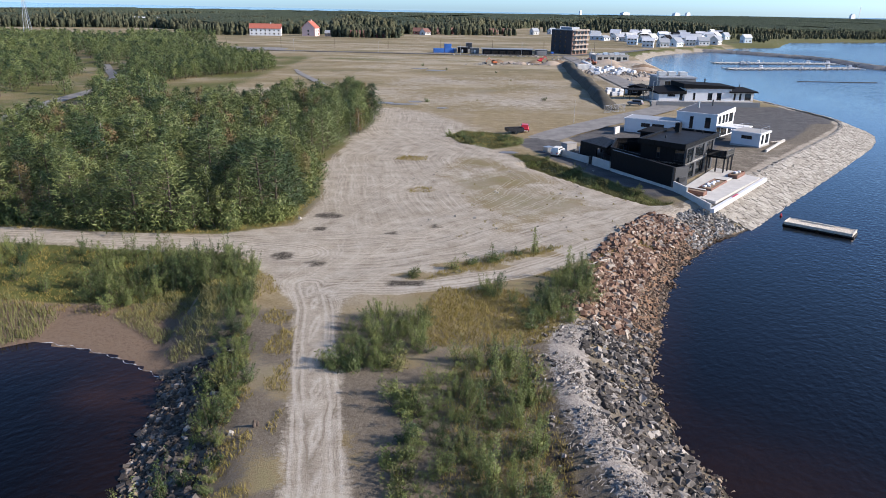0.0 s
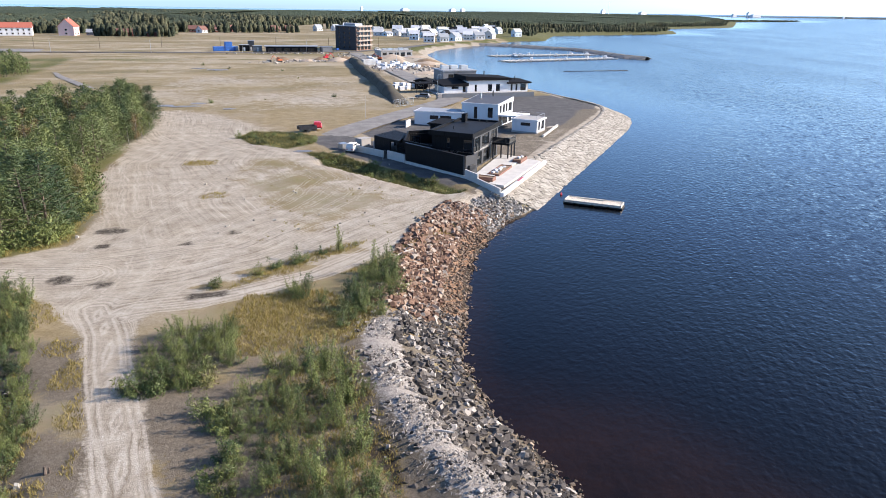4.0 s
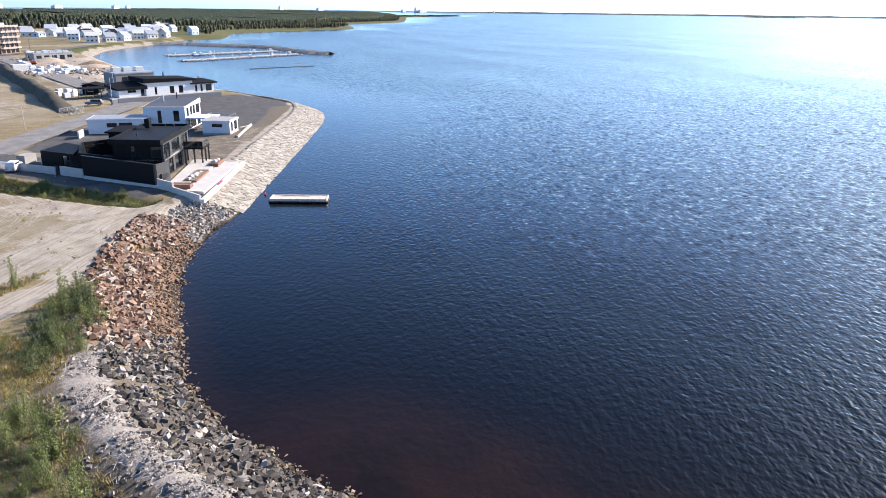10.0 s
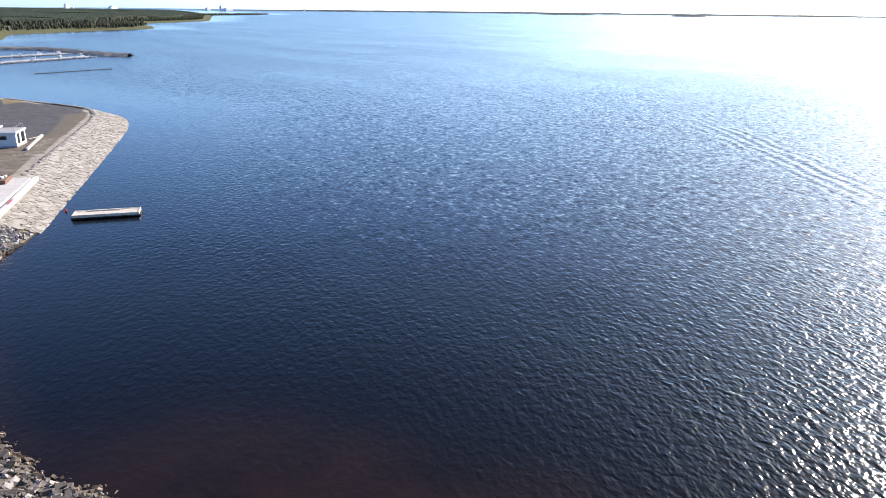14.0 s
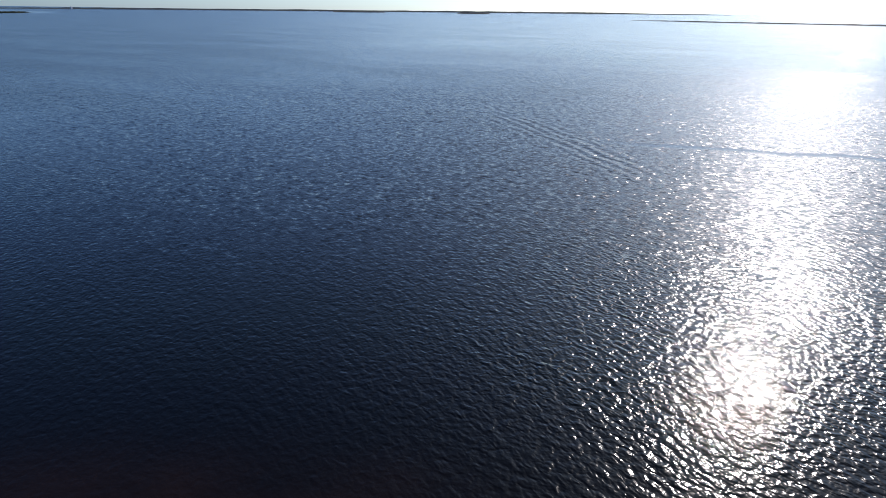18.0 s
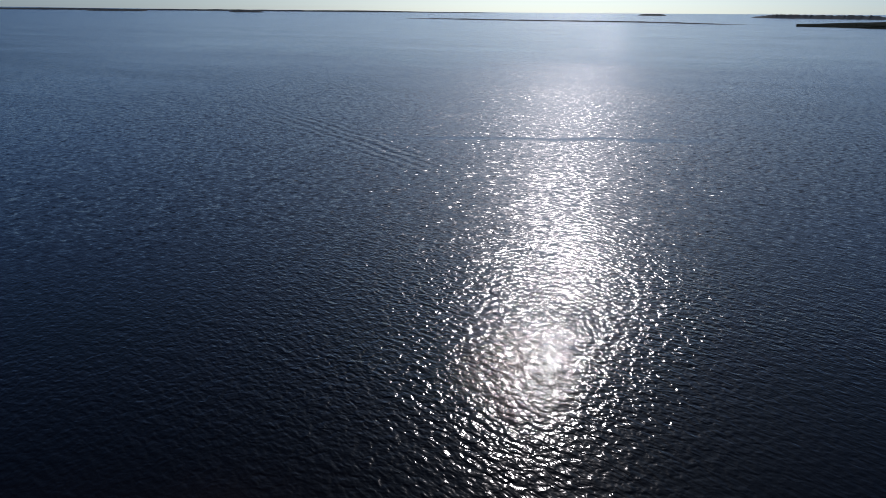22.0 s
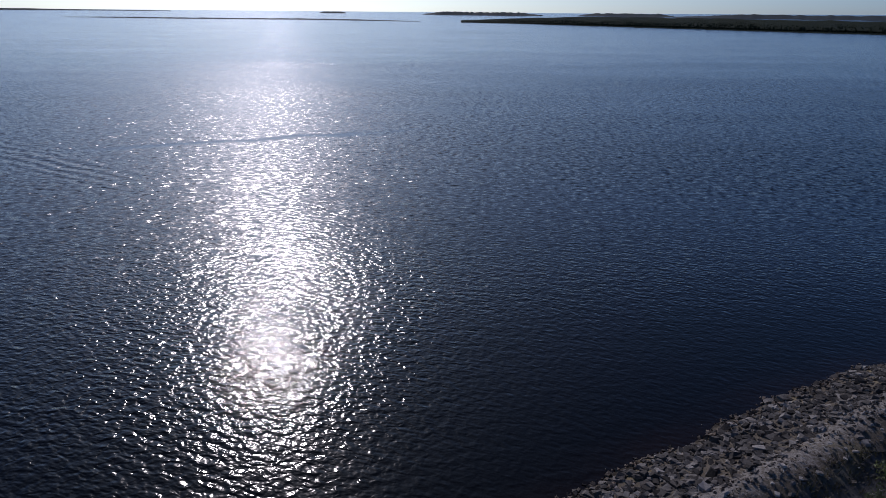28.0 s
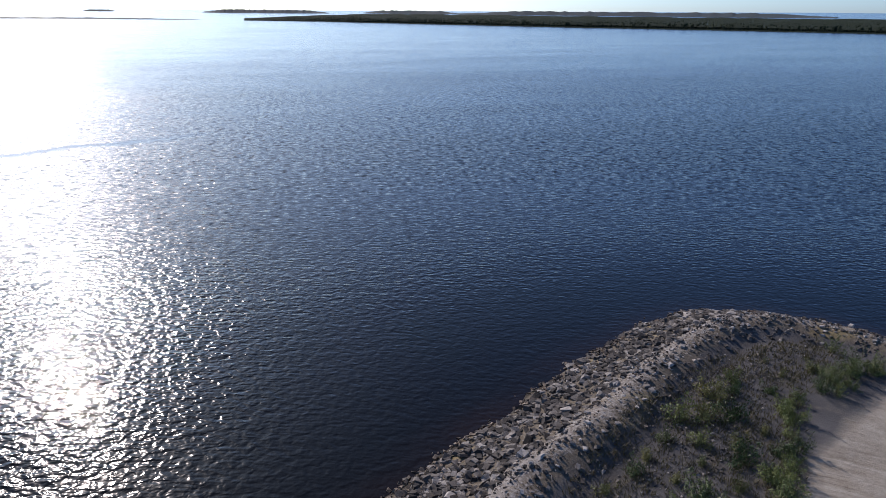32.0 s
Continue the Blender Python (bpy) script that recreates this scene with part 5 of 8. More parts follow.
reeds = fill([(-70, 51.5), (-40, 52), (-35.5, 55.5), (-36, 60), (-44, 63), (-70, 63)], 1100, 0.3)
blades("reeds", reeds, 1.05, 9, M_REED, "yellowing reeds on the lagoon's muddy edge", 0.2, 0.03)
marsh = fill([(-21.5, 50.4), (-19.5, 51), (-18.8, 56), (-20, 62), (-27, 64), (-32, 61.2), (-29, 58.2), (-25, 55)], 800, 0.28, lambda x, y: math.sin(x * 0.9 + 1) + math.sin(y * 1.1 - x * 0.4) > -0.6)
blades("marsh_grass", marsh, 0.55, 9, M_REED, "low yellowing grass behind the muddy shore", 0.4, 0.028)
verge = fill([(-15.0, 30), (-9.6, 30), (-11.0, 44), (-12.6, 55), (-16.5, 58), (-17, 46)], 620, 0.3, lambda x, y: math.sin(x * 1.3 + y * 0.35) + math.sin(y * 0.9 - x) > 0.2)
verge += fill([(-1, 50), (8, 51), (11, 56), (7, 62), (0, 62.5), (-2, 57)], 1200, 0.2)
verge += fill([(0, 30), (8, 30), (7.6, 50), (1, 50)], 700, 0.25) + fill([(14, 69), (9, 66), (12.5, 66), (17, 70), (25, 79), (30, 84.5), (27, 84)], 320, 0.25)
verge += fill([(-34, 60), (-18, 58), (-15, 62), (-22, 71), (-60, 73), (-60, 62)], 1500, 0.3) + fill([(-2, 64.6), (4, 67.6), (11, 73), (14, 76), (10, 75), (2, 70)], 260, 0.2)
patchy = lambda x, y: math.sin(x * 0.9 + y * 0.4) + math.sin(y * 0.7 - x * 0.5) > -0.7
sedge = fill(DITCHGRASS, 1300, 0.25, patchy) + fill(ROADGRASS, 560, 0.35, patchy)
point_grass = fill([(20, -24), (11, -27), (13, -38), (16.5, -46), (17.5, -55), (20, -57.5), (22.2, -54), (23.4, -50), (24, -46), (23, -34)], 1050, 0.25)
blades("rough_grass", point_grass, 0.4, 9, M_DULL, "dull brownish grass on the stony point", 0.5, 0.03)
blades("sedge", sedge, 0.46, 10, M_SEDGE, "long dark green grass in the ditch by the houses", 0.45, 0.035)
verge += fill([(-9, 122.5), (-3.5, 122.5), (-3, 126), (-8, 126)], 60, 0.3) + fill([(-5, 99.5), (-2, 99.5), (-2, 102.5), (-5, 102.5)], 24, 0.3)
verge += [(RNG.uniform(2, 26), RNG.uniform(78, 112)) for _ in range(40)]
verge += fill(DITCHGRASS, 60, 0.35) + fill(ROADGRASS, 320, 0.35)
verge += fill([(-60, 79.3), (-35, 78), (-26, 78.4), (-19, 82), (-18, 97), (-20, 97), (-21, 85), (-27, 81), (-60, 82)], 500, 0.3)
blades("rough_grass", verge, 0.33, 11, M_GRASS, "rough tufted grass, partly dried, on the verges", 0.45, 0.028)


# ---- far woods: lumpy crowns, one mesh for each wood ----
def far_wood(name, spots, label, material=M_FARWOOD):
    """Lumpy crowns, pointed or round, each with its own girth and lean."""
    rng = np.random.default_rng(len(spots))
    sp = np.array(spots)
    z = np.maximum(land_height(sp[:, 0], sp[:, 1]), 0.5)
    k, n = len(sp), 5
    pine = rng.random(k) < 0.5
    girth = sp[:, 2] * np.where(pine, 0.20, 0.30) * rng.uniform(0.75, 1.35, k)
    turn = rng.uniform(0, 6.283, k)
    rows = []
    for z0, r_pine, r_round in ((-0.02, 1.0, 0.8), (0.42, 0.90, 1.0), (0.76, 0.50, 0.72)):
        for j in range(n):
            a = turn + 6.283 * j / n + z0 * 2
            r = girth * np.where(pine, r_pine, r_round) * rng.uniform(0.7, 1.25, k)
            rows.append(np.stack([sp[:, 0] + np.cos(a) * r, sp[:, 1] + np.sin(a) * r, z + sp[:, 2] * (z0 + rng.uniform(-0.05, 0.05, k))], 1))
    rows.append(np.stack([sp[:, 0] + rng.normal(0, 0.03, k) * sp[:, 2], sp[:, 1] + rng.normal(0, 0.03, k) * sp[:, 2], z + sp[:, 2]], 1))
    v = np.stack(rows, 1)
    quads = [(r * n + j, r * n + (j + 1) % n, (r + 1) * n + (j + 1) % n, (r + 1) * n + j) for r in range(2) for j in range(n)]
    tips = [(2 * n + j, 2 * n + (j + 1) % n, 3 * n) for j in range(n)]
    base = np.arange(k)[:, None, None] * (3 * n + 1)
    faces = (base + np.array(quads)).reshape(-1, 4).tolist() + (base + np.array(tips)).reshape(-1, 3).tolist()
    ob = linked(name, v.reshape(-1, 3).tolist(), faces, material, smooth=True)
    ob.data.attributes.new("tone", "FLOAT", "POINT").data.foreach_set("value", np.repeat(rng.random(k), 3 * n + 1).astype(np.float32))
    tagged(ob, label, "woods", kind="stuff")


W_LEFT = fill([(-116, 165), (-122, 190), (-122, 225), (-133, 262), (-150, 290), (-178, 340), (-205, 430), (-330, 470), (-330, 150), (-118, 150)], 1700, 2.6)
W_LEFT += fill([(-106, 240), (-98, 240), (-70, 300), (-80, 322), (-110, 345), (-146, 345), (-128, 290)], 420, 2.2)
W_LEFT += fill([(-96, 196), (-84, 170), (-74, 176), (-80, 205), (-90, 225)], 60, 2.6)
W_LEFT += fill([(-205, 430), (-172, 345), (-120, 330), (-88, 322), (-100, 350), (-150, 420), (-175, 470), (-330, 520), (-330, 470)], 620, 3.0)
W_LEFT += [(-101, 226), (-112, 232), (-100, 205), (-110, 205), (-114, 214), (-95, 190), (-124, 258), (-111, 246), (-103, 232), (-146, 312), (-149, 315), (-151, 319), (-153, 316), (-147, 318), (-155, 321), (-143, 314), (-141, 309), (-152, 324), (-157, 326), (-137, 300), (-131, 272)]
W_LEFT += fill([(-215, 490), (-160, 500), (-170, 540), (-235, 540)], 120, 3.5)
near_left = [p for p in W_LEFT if p[0] > -190 and p[1] < 350]
grove_stuff("young_wood", [(x, y, RNG.uniform(0.8, 1.25)) for x, y in near_left], [("pine", 14, 6), ("pine", 15, 6), ("pine", 18, 6), ("birch", 34, 5)], "young mixed wood beyond the narrow road", M_BARK, M_PINE)
grove_stuff("young_wood", [(x, y, RNG.uniform(0.9, 1.45)) for x, y in W_LEFT if not (x > -190 and y < 350)], [("pine", 16, 12), ("pine", 17, 12), ("birch", 35, 11)], "young mixed wood seen from afar", M_BARK, M_PINE)
NORTH = [(-900, 640), (-408, 764), (-318, 800), (-177, 690), (-102, 715), (-51, 745), (6, 885), (84, 1010), (143, 1175), (388, 1005), (600, 1010), (720, 1160), (1000, 1360), (1600, 2100), (2500, 3500)]


def canopy(name, line, label, depth=700, height=9.5):
    """The closed roof of a far wood, behind its front trees."""
    rng = random.Random(len(line))
    total, verts, faces, n = length(line), [], [], 260
    rows = ((6, 0.3), (9, 0.85), (40, 1.0), (130, 1.0), (320, 1.05), (depth, 1.1), (depth * 2.4, 1.1))
    for k in range(n + 1):
        x, y, tx, ty = along(line, total * k / n)
        for o, h in rows:
            verts.append((x - ty * o * 0.3, y + o, 2.0 + height * h * rng.uniform(0.72, 1.2)))
    m = len(rows)
    for k in range(n):
        for j in range(m - 1):
            i = m * k + j
            faces.append((i, i + m, i + m + 1, i + 1))
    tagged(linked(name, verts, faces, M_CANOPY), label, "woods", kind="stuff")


north = []
for _ in range(25000):
    x, y, tx, ty = along(NORTH, RNG.uniform(0, 1.0) ** 1.35 * length(NORTH))
    d = RNG.random() ** 2.1 * (380 + 0.4 * y)
    north.append((x - ty * d * 0.3 + RNG.uniform(-6, 6), y + d + 2, RNG.uniform(6.5, 13.5) * (0.6 if RNG.random() < 0.35 else 1.0) * (1 + 0.18 * math.sin(x * 0.021 + y * 0.013) + 0.12 * math.sin(x * 0.06))))
for _ in range(5000):
    x, y, tx, ty = along(NORTH, RNG.uniform(0, 1.0) ** 1.5 * length(NORTH))
    north.append((x + RNG.uniform(-4, 4), y + RNG.uniform(-14, 10) * RNG.random(), RNG.uniform(3.0, 10.5)))
for _ in range(3200):
    x, y, tx, ty = along([(600, 890), (650, 985), (690, 1105), (990, 1290), (1050, 1350), (1605, 2055), (2131, 2245)], RNG.random() * 2040)
    north.append((x - RNG.uniform(4, 40), y + RNG.uniform(8, 50), RNG.uniform(4, 9)))
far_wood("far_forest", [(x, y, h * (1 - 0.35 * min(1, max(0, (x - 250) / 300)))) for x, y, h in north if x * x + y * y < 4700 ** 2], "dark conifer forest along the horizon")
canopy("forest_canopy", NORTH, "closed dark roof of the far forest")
clumps = fill([(-238, 640), (-180, 642), (-180, 690), (-245, 690)], 90, 4) + fill([(-100, 640), (-45, 636), (-44, 640), (-100, 645)], 14, 3) + fill([(-46, 736), (70, 744), (75, 775), (-46, 770)], 46, 5) + fill([(-34, 782), (60, 790), (50, 800), (-30, 795)], 40, 4) + fill([(-98, 640), (-66, 640), (-48, 636), (-40, 646), (-66, 648), (-98, 648)], 16, 3.5) + fill([(-98, 660), (-60, 655), (-40, 690), (-100, 700)], 60, 4) + fill([(-40, 770), (40, 790), (60, 850), (-30, 840)], 70, 5) + fill([(100, 880), (200, 900), (330, 900), (380, 960), (150, 980)], 170, 6)
far_wood("garden_trees", [(x, y, RNG.uniform(6, 11)) for x, y in clumps], "trees among the houses by the forest")
cape = fill([(470, 845), (560, 870), (640, 960), (660, 1000), (480, 960)], 520, 3) + fill([(300, 690), (350, 790), (470, 850), (400, 930), (300, 800)], 200, 5)
far_wood("cape_bushes", [(x, y, RNG.uniform(2.5, 6.5)) for x, y in cape if depth_in(np.array([x]), np.array([y]), COAST)[0] > 6], "bushes on the low cape across the bay")


# ---- far shores across the water ----
def isle(name, line, width, height, label, material=M_HAZEDARK):
    """A low wooded strip of land with an uneven top, along a line."""
    rng = random.Random(len(name) + int(line[0][0]))
    total, s, verts, faces = length(line), 0.0, [], []
    n = 70
    for k in range(n + 1):
        x, y, tx, ty = along(line, total * k / n)
        end = min(1, 6 * min(k, n - k) / n)
        h = height * (0.25 + 0.75 * end) * rng.uniform(0.75, 1.1)
        for o, z in ((0, -0.5), (0.02 * width, h * 0.12), (0.12 * width, h * 0.8), (0.5 * width, h), (width, -0.5)):
            verts.append((x - ty * o, y + tx * o, z + float(sea_rise(math.hypot(x, y)))))
    for k in range(n):
        for j in range(4):
            i = 5 * k + j
            faces.append((i, i + 5, i + 6, i + 1))
    ob = linked(name, verts, faces, material)
    return tagged(ob, label, "far shore", kind="structure")


def polar(deg, dist):
    return (dist * math.sin(radians(deg)), dist * math.cos(radians(deg)))


def arc(a0, a1, d0, d1, n=8):
    return [polar(a0 + (a1 - a0) * k / n, d0 + (d1 - d0) * k / n) for k in range(n + 1)]


isle("backdrop", arc(36, 93, 4700, 4800, 20), -60, 9, "thin dark coast along the horizon")
isle("backdrop", arc(63.2, 67.2, 4300, 4300), -60, 9, "small low island far out")
isle("backdrop", arc(72.8, 75.3, 4100, 4100), -60, 10, "small low island far out")
isle("backdrop", arc(103.8, 105.8, 4300, 4300), -60, 9, "small low island far out")
isle("backdrop", arc(112, 121, 3900, 3700), -80, 16, "hazy wooded island far out")
isle("backdrop", arc(124, 131, 3900, 3700), -80, 15, "hazy wooded island far out")
isle("backdrop", arc(131, 158, 3600, 3300), -90, 17, "hazy far coast")
isle("backdrop", [(2380, 150), (2153, -138), (2000, -500), (1750, -690)], -30, 3.0, "low dark sand bar across the water")
SOUTH = [(1600, -735), (1583, -760), (1400, -830), (1191, -868), (813, -942), (556, -1023), (367, -1064), (100, -1120), (-200, -1150)]
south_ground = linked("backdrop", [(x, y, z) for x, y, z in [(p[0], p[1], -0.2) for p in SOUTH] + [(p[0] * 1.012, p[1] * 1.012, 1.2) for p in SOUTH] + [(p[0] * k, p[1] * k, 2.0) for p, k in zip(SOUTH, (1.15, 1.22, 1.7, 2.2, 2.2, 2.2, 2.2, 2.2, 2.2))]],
                      [(r + i, r + i + 1, r + len(SOUTH) + i + 1, r + len(SOUTH) + i) for r in (0, len(SOUTH)) for i in range(len(SOUTH) - 1)], M_SHADEDWOOD)
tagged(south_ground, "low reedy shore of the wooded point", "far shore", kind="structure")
south = []
for _ in range(8600):
    x, y, tx, ty = along(SOUTH, (share := RNG.uniform(0, 1) ** 1.25) * length(SOUTH))
    k = 1.014 + RNG.random() ** 2.2 * 0.75 * min(1, 0.15 + 4 * share)
    south.append((x * k, y * k, RNG.uniform(5, 8.5) * (0.55 if k < 1.03 else 1.0) * min(1, 0.36 + max(0, 1560 - x) / 420)))
ridge = [along(SOUTH, length(SOUTH) * i / 90)[:2] for i in range(91)]
roof = [(x * (1 + (k - 1) * min(1, 0.12 + 4 * i / 90)), y * (1 + (k - 1) * min(1, 0.12 + 4 * i / 90)), 0.8 + h * min(1, 0.22 + max(0, 1560 - x) / 420) * RNG.uniform(0.8, 1.15)) for k, h in ((1.03, 3.0), (1.06, 5.2), (1.3, 6.5), (2.0, 8.0)) for i, (x, y) in enumerate(ridge)]
tagged(linked("forest_canopy", roof, [(91 * r + i, 91 * r + i + 1, 91 * r + i + 92, 91 * r + i + 91) for r in range(3) for i in range(90)], M_SHADEDWOOD), "closed roof of the wood on the point, coloured dark for shade", "woods", kind="stuff")
far_wood("point_forest", south, "forest on the point across the bay, coloured dark for shade", M_SHADEDWOOD)


# ---- floating dock ----
def floating_dock():
    root = thing("floating_dock", "bare wooden floating dock on dark floats", "dock", x=51.86, y=92.49, z=0, turn=-40)
    L, W = 4.25, 1.25
    for k in range(34):
        x0 = -L + k * 2 * L / 34
        part("plank", boxed(x0, x0 + 2 * L / 34 - 0.02, -W, W, 0.50, 0.545), M_TIMBER, root)
    for s in (-1, 1):
        part("beam", boxed(-L, L, s * W - 0.08 if s < 0 else W - 0.06, s * W + 0.06 if s < 0 else W + 0.08, 0.26, 0.62), M_TIMBER, root)
    for s in (-1, 1):
        part("end_beam", boxed(s * L - 0.07, s * L + 0.07, -W - 0.08, W + 0.08, 0.24, 0.64), M_TIMBER, root)
    part("bench_rail", boxed(-2.6, 1.6, 0.72, 0.95, 0.56, 0.70), M_TIMBER, root)
    for k in range(4):
        x = -3.6 + 2.4 * k
        part("float", boxed(x - 0.9, x + 0.9, -W + 0.1, W - 0.1, -0.25, 0.25, 0.06), M_RUBBER, root, "black plastic float")


floating_dock()


# ---- buildings ----
def seat_parts(root):
    """Parts are drawn in world metres; keep them there under a root that stands at the thing's base."""
    inv = root.matrix_basis.inverted()
    for c in root.children:
        c.matrix_parent_inverse = inv


def wall(root, p0, p1, z0, z1, material, openings=(), t=0.25, rise=0.0, name="wall", label="", frame_mat=None, deep=0.10):
    """A wall from p0 to p1, thick to its left; openings: (from, to, sill, head) as metres along and heights over z0.
    rise: how much higher its top is at p1."""
    n = math.hypot(p1[0] - p0[0], p1[1] - p0[1])
    turn = math.atan2(p1[1] - p0[1], p1[0] - p0[0])
    m = Matrix.Translation((p0[0], p0[1], z0)) @ Matrix.Rotation(turn, 4, "Z")
    h = z1 - z0
    xs = sorted({0.0, n, *[v for o in openings for v in o[:2]]})
    zs = sorted({0.0, h, *[v for o in openings for v in o[2:4]]})
    bm, made = bmesh.new(), {}

    def corner(i, j, k):
        if (i, j, k) not in made:
            made[i, j, k] = bm.verts.new((xs[i], k * t, zs[j]))
        return made[i, j, k]

    def solid(i, j):
        if not (0 <= i < len(xs) - 1 and 0 <= j < len(zs) - 1):
            return False
        x, z = (xs[i] + xs[i + 1]) / 2, (zs[j] + zs[j + 1]) / 2
        return not any(o[0] < x < o[1] and o[2] < z < o[3] for o in openings)

    for i in range(len(xs) - 1):
        for j in range(len(zs) - 1):
            if solid(i, j):
                q = ((i, j), (i + 1, j), (i + 1, j + 1), (i, j + 1))
                bm.faces.new([corner(*c, 0) for c in q])
                bm.faces.new([corner(*c, 1) for c in q[::-1]])
                for (di, dj), (c, d) in zip(((0, -1), (1, 0), (0, 1), (-1, 0)), zip(q, q[1:] + q[:1])):
                    if not solid(i + di, j + dj):
                        bm.faces.new((corner(*c, 0), corner(*d, 0), corner(*d, 1), corner(*c, 1)))
    if rise:
        v = [bm.verts.new(q) for q in ((0, 0, h), (n, 0, h), (n, 0, h + rise), (0, t, h), (n, t, h), (n, t, h + rise))]
        for q in ((0, 1, 2), (5, 4, 3), (0, 2, 5, 3), (1, 4, 5, 2)):
            bm.faces.new([v[i] for i in q])
    bm.transform(m)
    part(name, bm, material, root, label)
    for a, b, c, d in [o[:4] for o in openings]:
        fr = bmesh.new()
        w = 0.07
        box(fr, a, b, deep, deep + 0.09, c, c + w)
        box(fr, a, b, deep, deep + 0.09, d - w, d)
        box(fr, a, a + w, deep, deep + 0.09, c + w, d - w)
        box(fr, b - w, b, deep, deep + 0.09, c + w, d - w)
        if b - a > 1.9:
            x = (a + b) / 2
            box(fr, x - w / 2, x + w / 2, deep, deep + 0.09, c + w, d - w)
        fr.transform(m)
        win = part("window", fr, frame_mat or M_DARKMETAL, root)
        pane = boxed(a + w, b - w, deep + 0.03, deep + 0.05, c + w, d - w)
        pane.transform(m)
        part("pane", pane, M_GLASS, win)


def slab(root, poly, z0, z1, material, name="roof", label="", tops=None):
    return part(name, prism(poly, z0, z1, tops), material, root, label)


def grow(poly, by):
    """Push a polygon's corners out from its middle."""
    cx, cy = sum(p[0] for p in poly) / len(poly), sum(p[1] for p in poly) / len(poly)
    out = []
    for x, y in poly:
        d = math.hypot(x - cx, y - cy)
        out.append((cx + (x - cx) * (d + by) / d, cy + (y - cy) * (d + by) / d))
    return out


Z = LAND + 0.05


def black_house():
    root = thing("black_house", "black-clad two-storey modern villa with flat roofs", "house", x=36, y=116, z=Z)
    F, R, B, L = (37.9, 108.9), (46.2, 119.7), (40.3, 124.3), (32.0, 113.5)
    grey = M_DARKPANEL
    # sea side, with its big windows
    wall(root, F, R, Z, 8.0, grey, [(1.2, 4.4, 0.15, 2.5), (5.4, 9.0, 0.15, 2.5), (10.0, 12.8, 0.15, 2.5), (0.5, 3.4, 3.2, 5.1), (4.4, 8.4, 3.1, 5.1), (9.6, 13.0, 3.1, 5.1)], 0.3)
    wall(root, L, F, Z, 8.0, M_BLACK, [(2.6, 3.2, 3.3, 5.0), (5.6, 7.2, 3.2, 4.9)], 0.3)
    wall(root, B, L, Z, 8.0, M_BLACK, [(3.0, 4.2, 3.4, 4.8)], 0.3)
    wall(root, R, B, Z, 8.0, M_BLACK, [(2.0, 4.5, 0.9, 2.3), (2.0, 4.5, 3.6, 5.0)], 0.3)
    slab(root, [(x, y) for x, y in (F, R, B, L)], 5.2, 5.45, M_GREYCONC, "upper_floor")
    big = [(37.2, 107.6), (47.1, 120.3), (40.6, 125.4), (31.2, 113.1)]
    for k in range(4):
        wall(root, big[k], big[(k + 1) % 4], 8.0, 8.75, M_BLACK, (), 0.35, name="parapet")
    slab(root, grow(big, -0.40), 8.0, 8.42, M_WETROOF, "roof", "dark felt flat roof with a wet sheen")
    part("balcony_rail", boxed(0, 3.2, 0, 0.04, 5.5, 6.5), M_GLASS, root).matrix_basis = Matrix.Translation((37.7, 108.4, 0)) @ Matrix.Rotation(radians(52), 4, "Z")
    part("chimney", prism([(40.2, 120.6), (40.9, 121.5), (40.3, 122.0), (39.6, 121.1)], 8.6, 10.1), M_BLACK, root)
    for x, y in ((43.0, 121.0), (43.9, 119.6), (36.0, 114.2)):
        part("roof_vent", rods(((x, y, 8.6), (x, y, 9.05), 0.14, 0.12, 8)), M_DARKMETAL, root)
    # one-storey wing
    wing = [(28.9, 120.5), (32.2, 114.2), (40.2, 124.6), (36.2, 130.0), (31.8, 129.4)]
    for k in range(5):
        a, b = wing[k], wing[(k + 1) % 5]
        ops = [(1.4, 2.6, 0.9, 2.3)] if k in (0,) else [(2.0, 4.0, 0.4, 2.4)] if k == 3 else []
        wall(root, a, b, Z, 5.3, M_BLACK, ops, 0.25)
    rim = grow(wing, 0.35)
    for k in range(5):
        wall(root, rim[k], rim[(k + 1) % 5], 5.3, 5.85, M_BLACK, (), 0.3, name="parapet")
    slab(root, grow(wing, -0.35), Z - 0.1, 3.4, M_ROOF, "court", "dark felt floor of a sunken open court")
    # carport at the street end
    port = [(24.9, 128.0), (28.2, 121.4), (31.4, 128.6), (30.0, 133.2)]
    slab(root, port, 5.05, 5.5, M_BLACK, "carport_roof")
    wall(root, port[0], (27.0, 123.8), Z, 5.05, M_BLACK, (), 0.25)
    wall(root, port[2], port[3], Z, 5.05, M_BLACK, (), 0.25)
    for x, y in ((25.3, 128.2), (29.8, 132.6), (27.8, 122.2)):
        part("post", boxed(x - 0.12, x + 0.12, y - 0.12, y + 0.12, Z, 5.05), M_DARKMETAL, root)
    part("store_door", boxed(0, 1.1, 0, 0.06, Z, 4.7), M_WHITE, root, "white storage door").matrix_basis = Matrix.Translation((27.2, 129.9, 0)) @ Matrix.Rotation(radians(35), 4, "Z")
    # raised middle block
    mid = [(36.3, 130.2), (41.6, 126.3), (45.2, 131.0), (39.9, 135.3)]
    for k in range(4):
        wall(root, mid[k], mid[(k + 1) % 4], Z, 6.9, M_BLACK, [(1.0, 4.4, 3.2, 4.2)] if k == 0 else (), 0.25)
    slab(root, grow(mid, 0.7), 6.9, 7.15, M_BLACK, "fascia")
    slab(root, grow(mid, 0.5), 7.12, 7.20, M_ROOF, "roof")
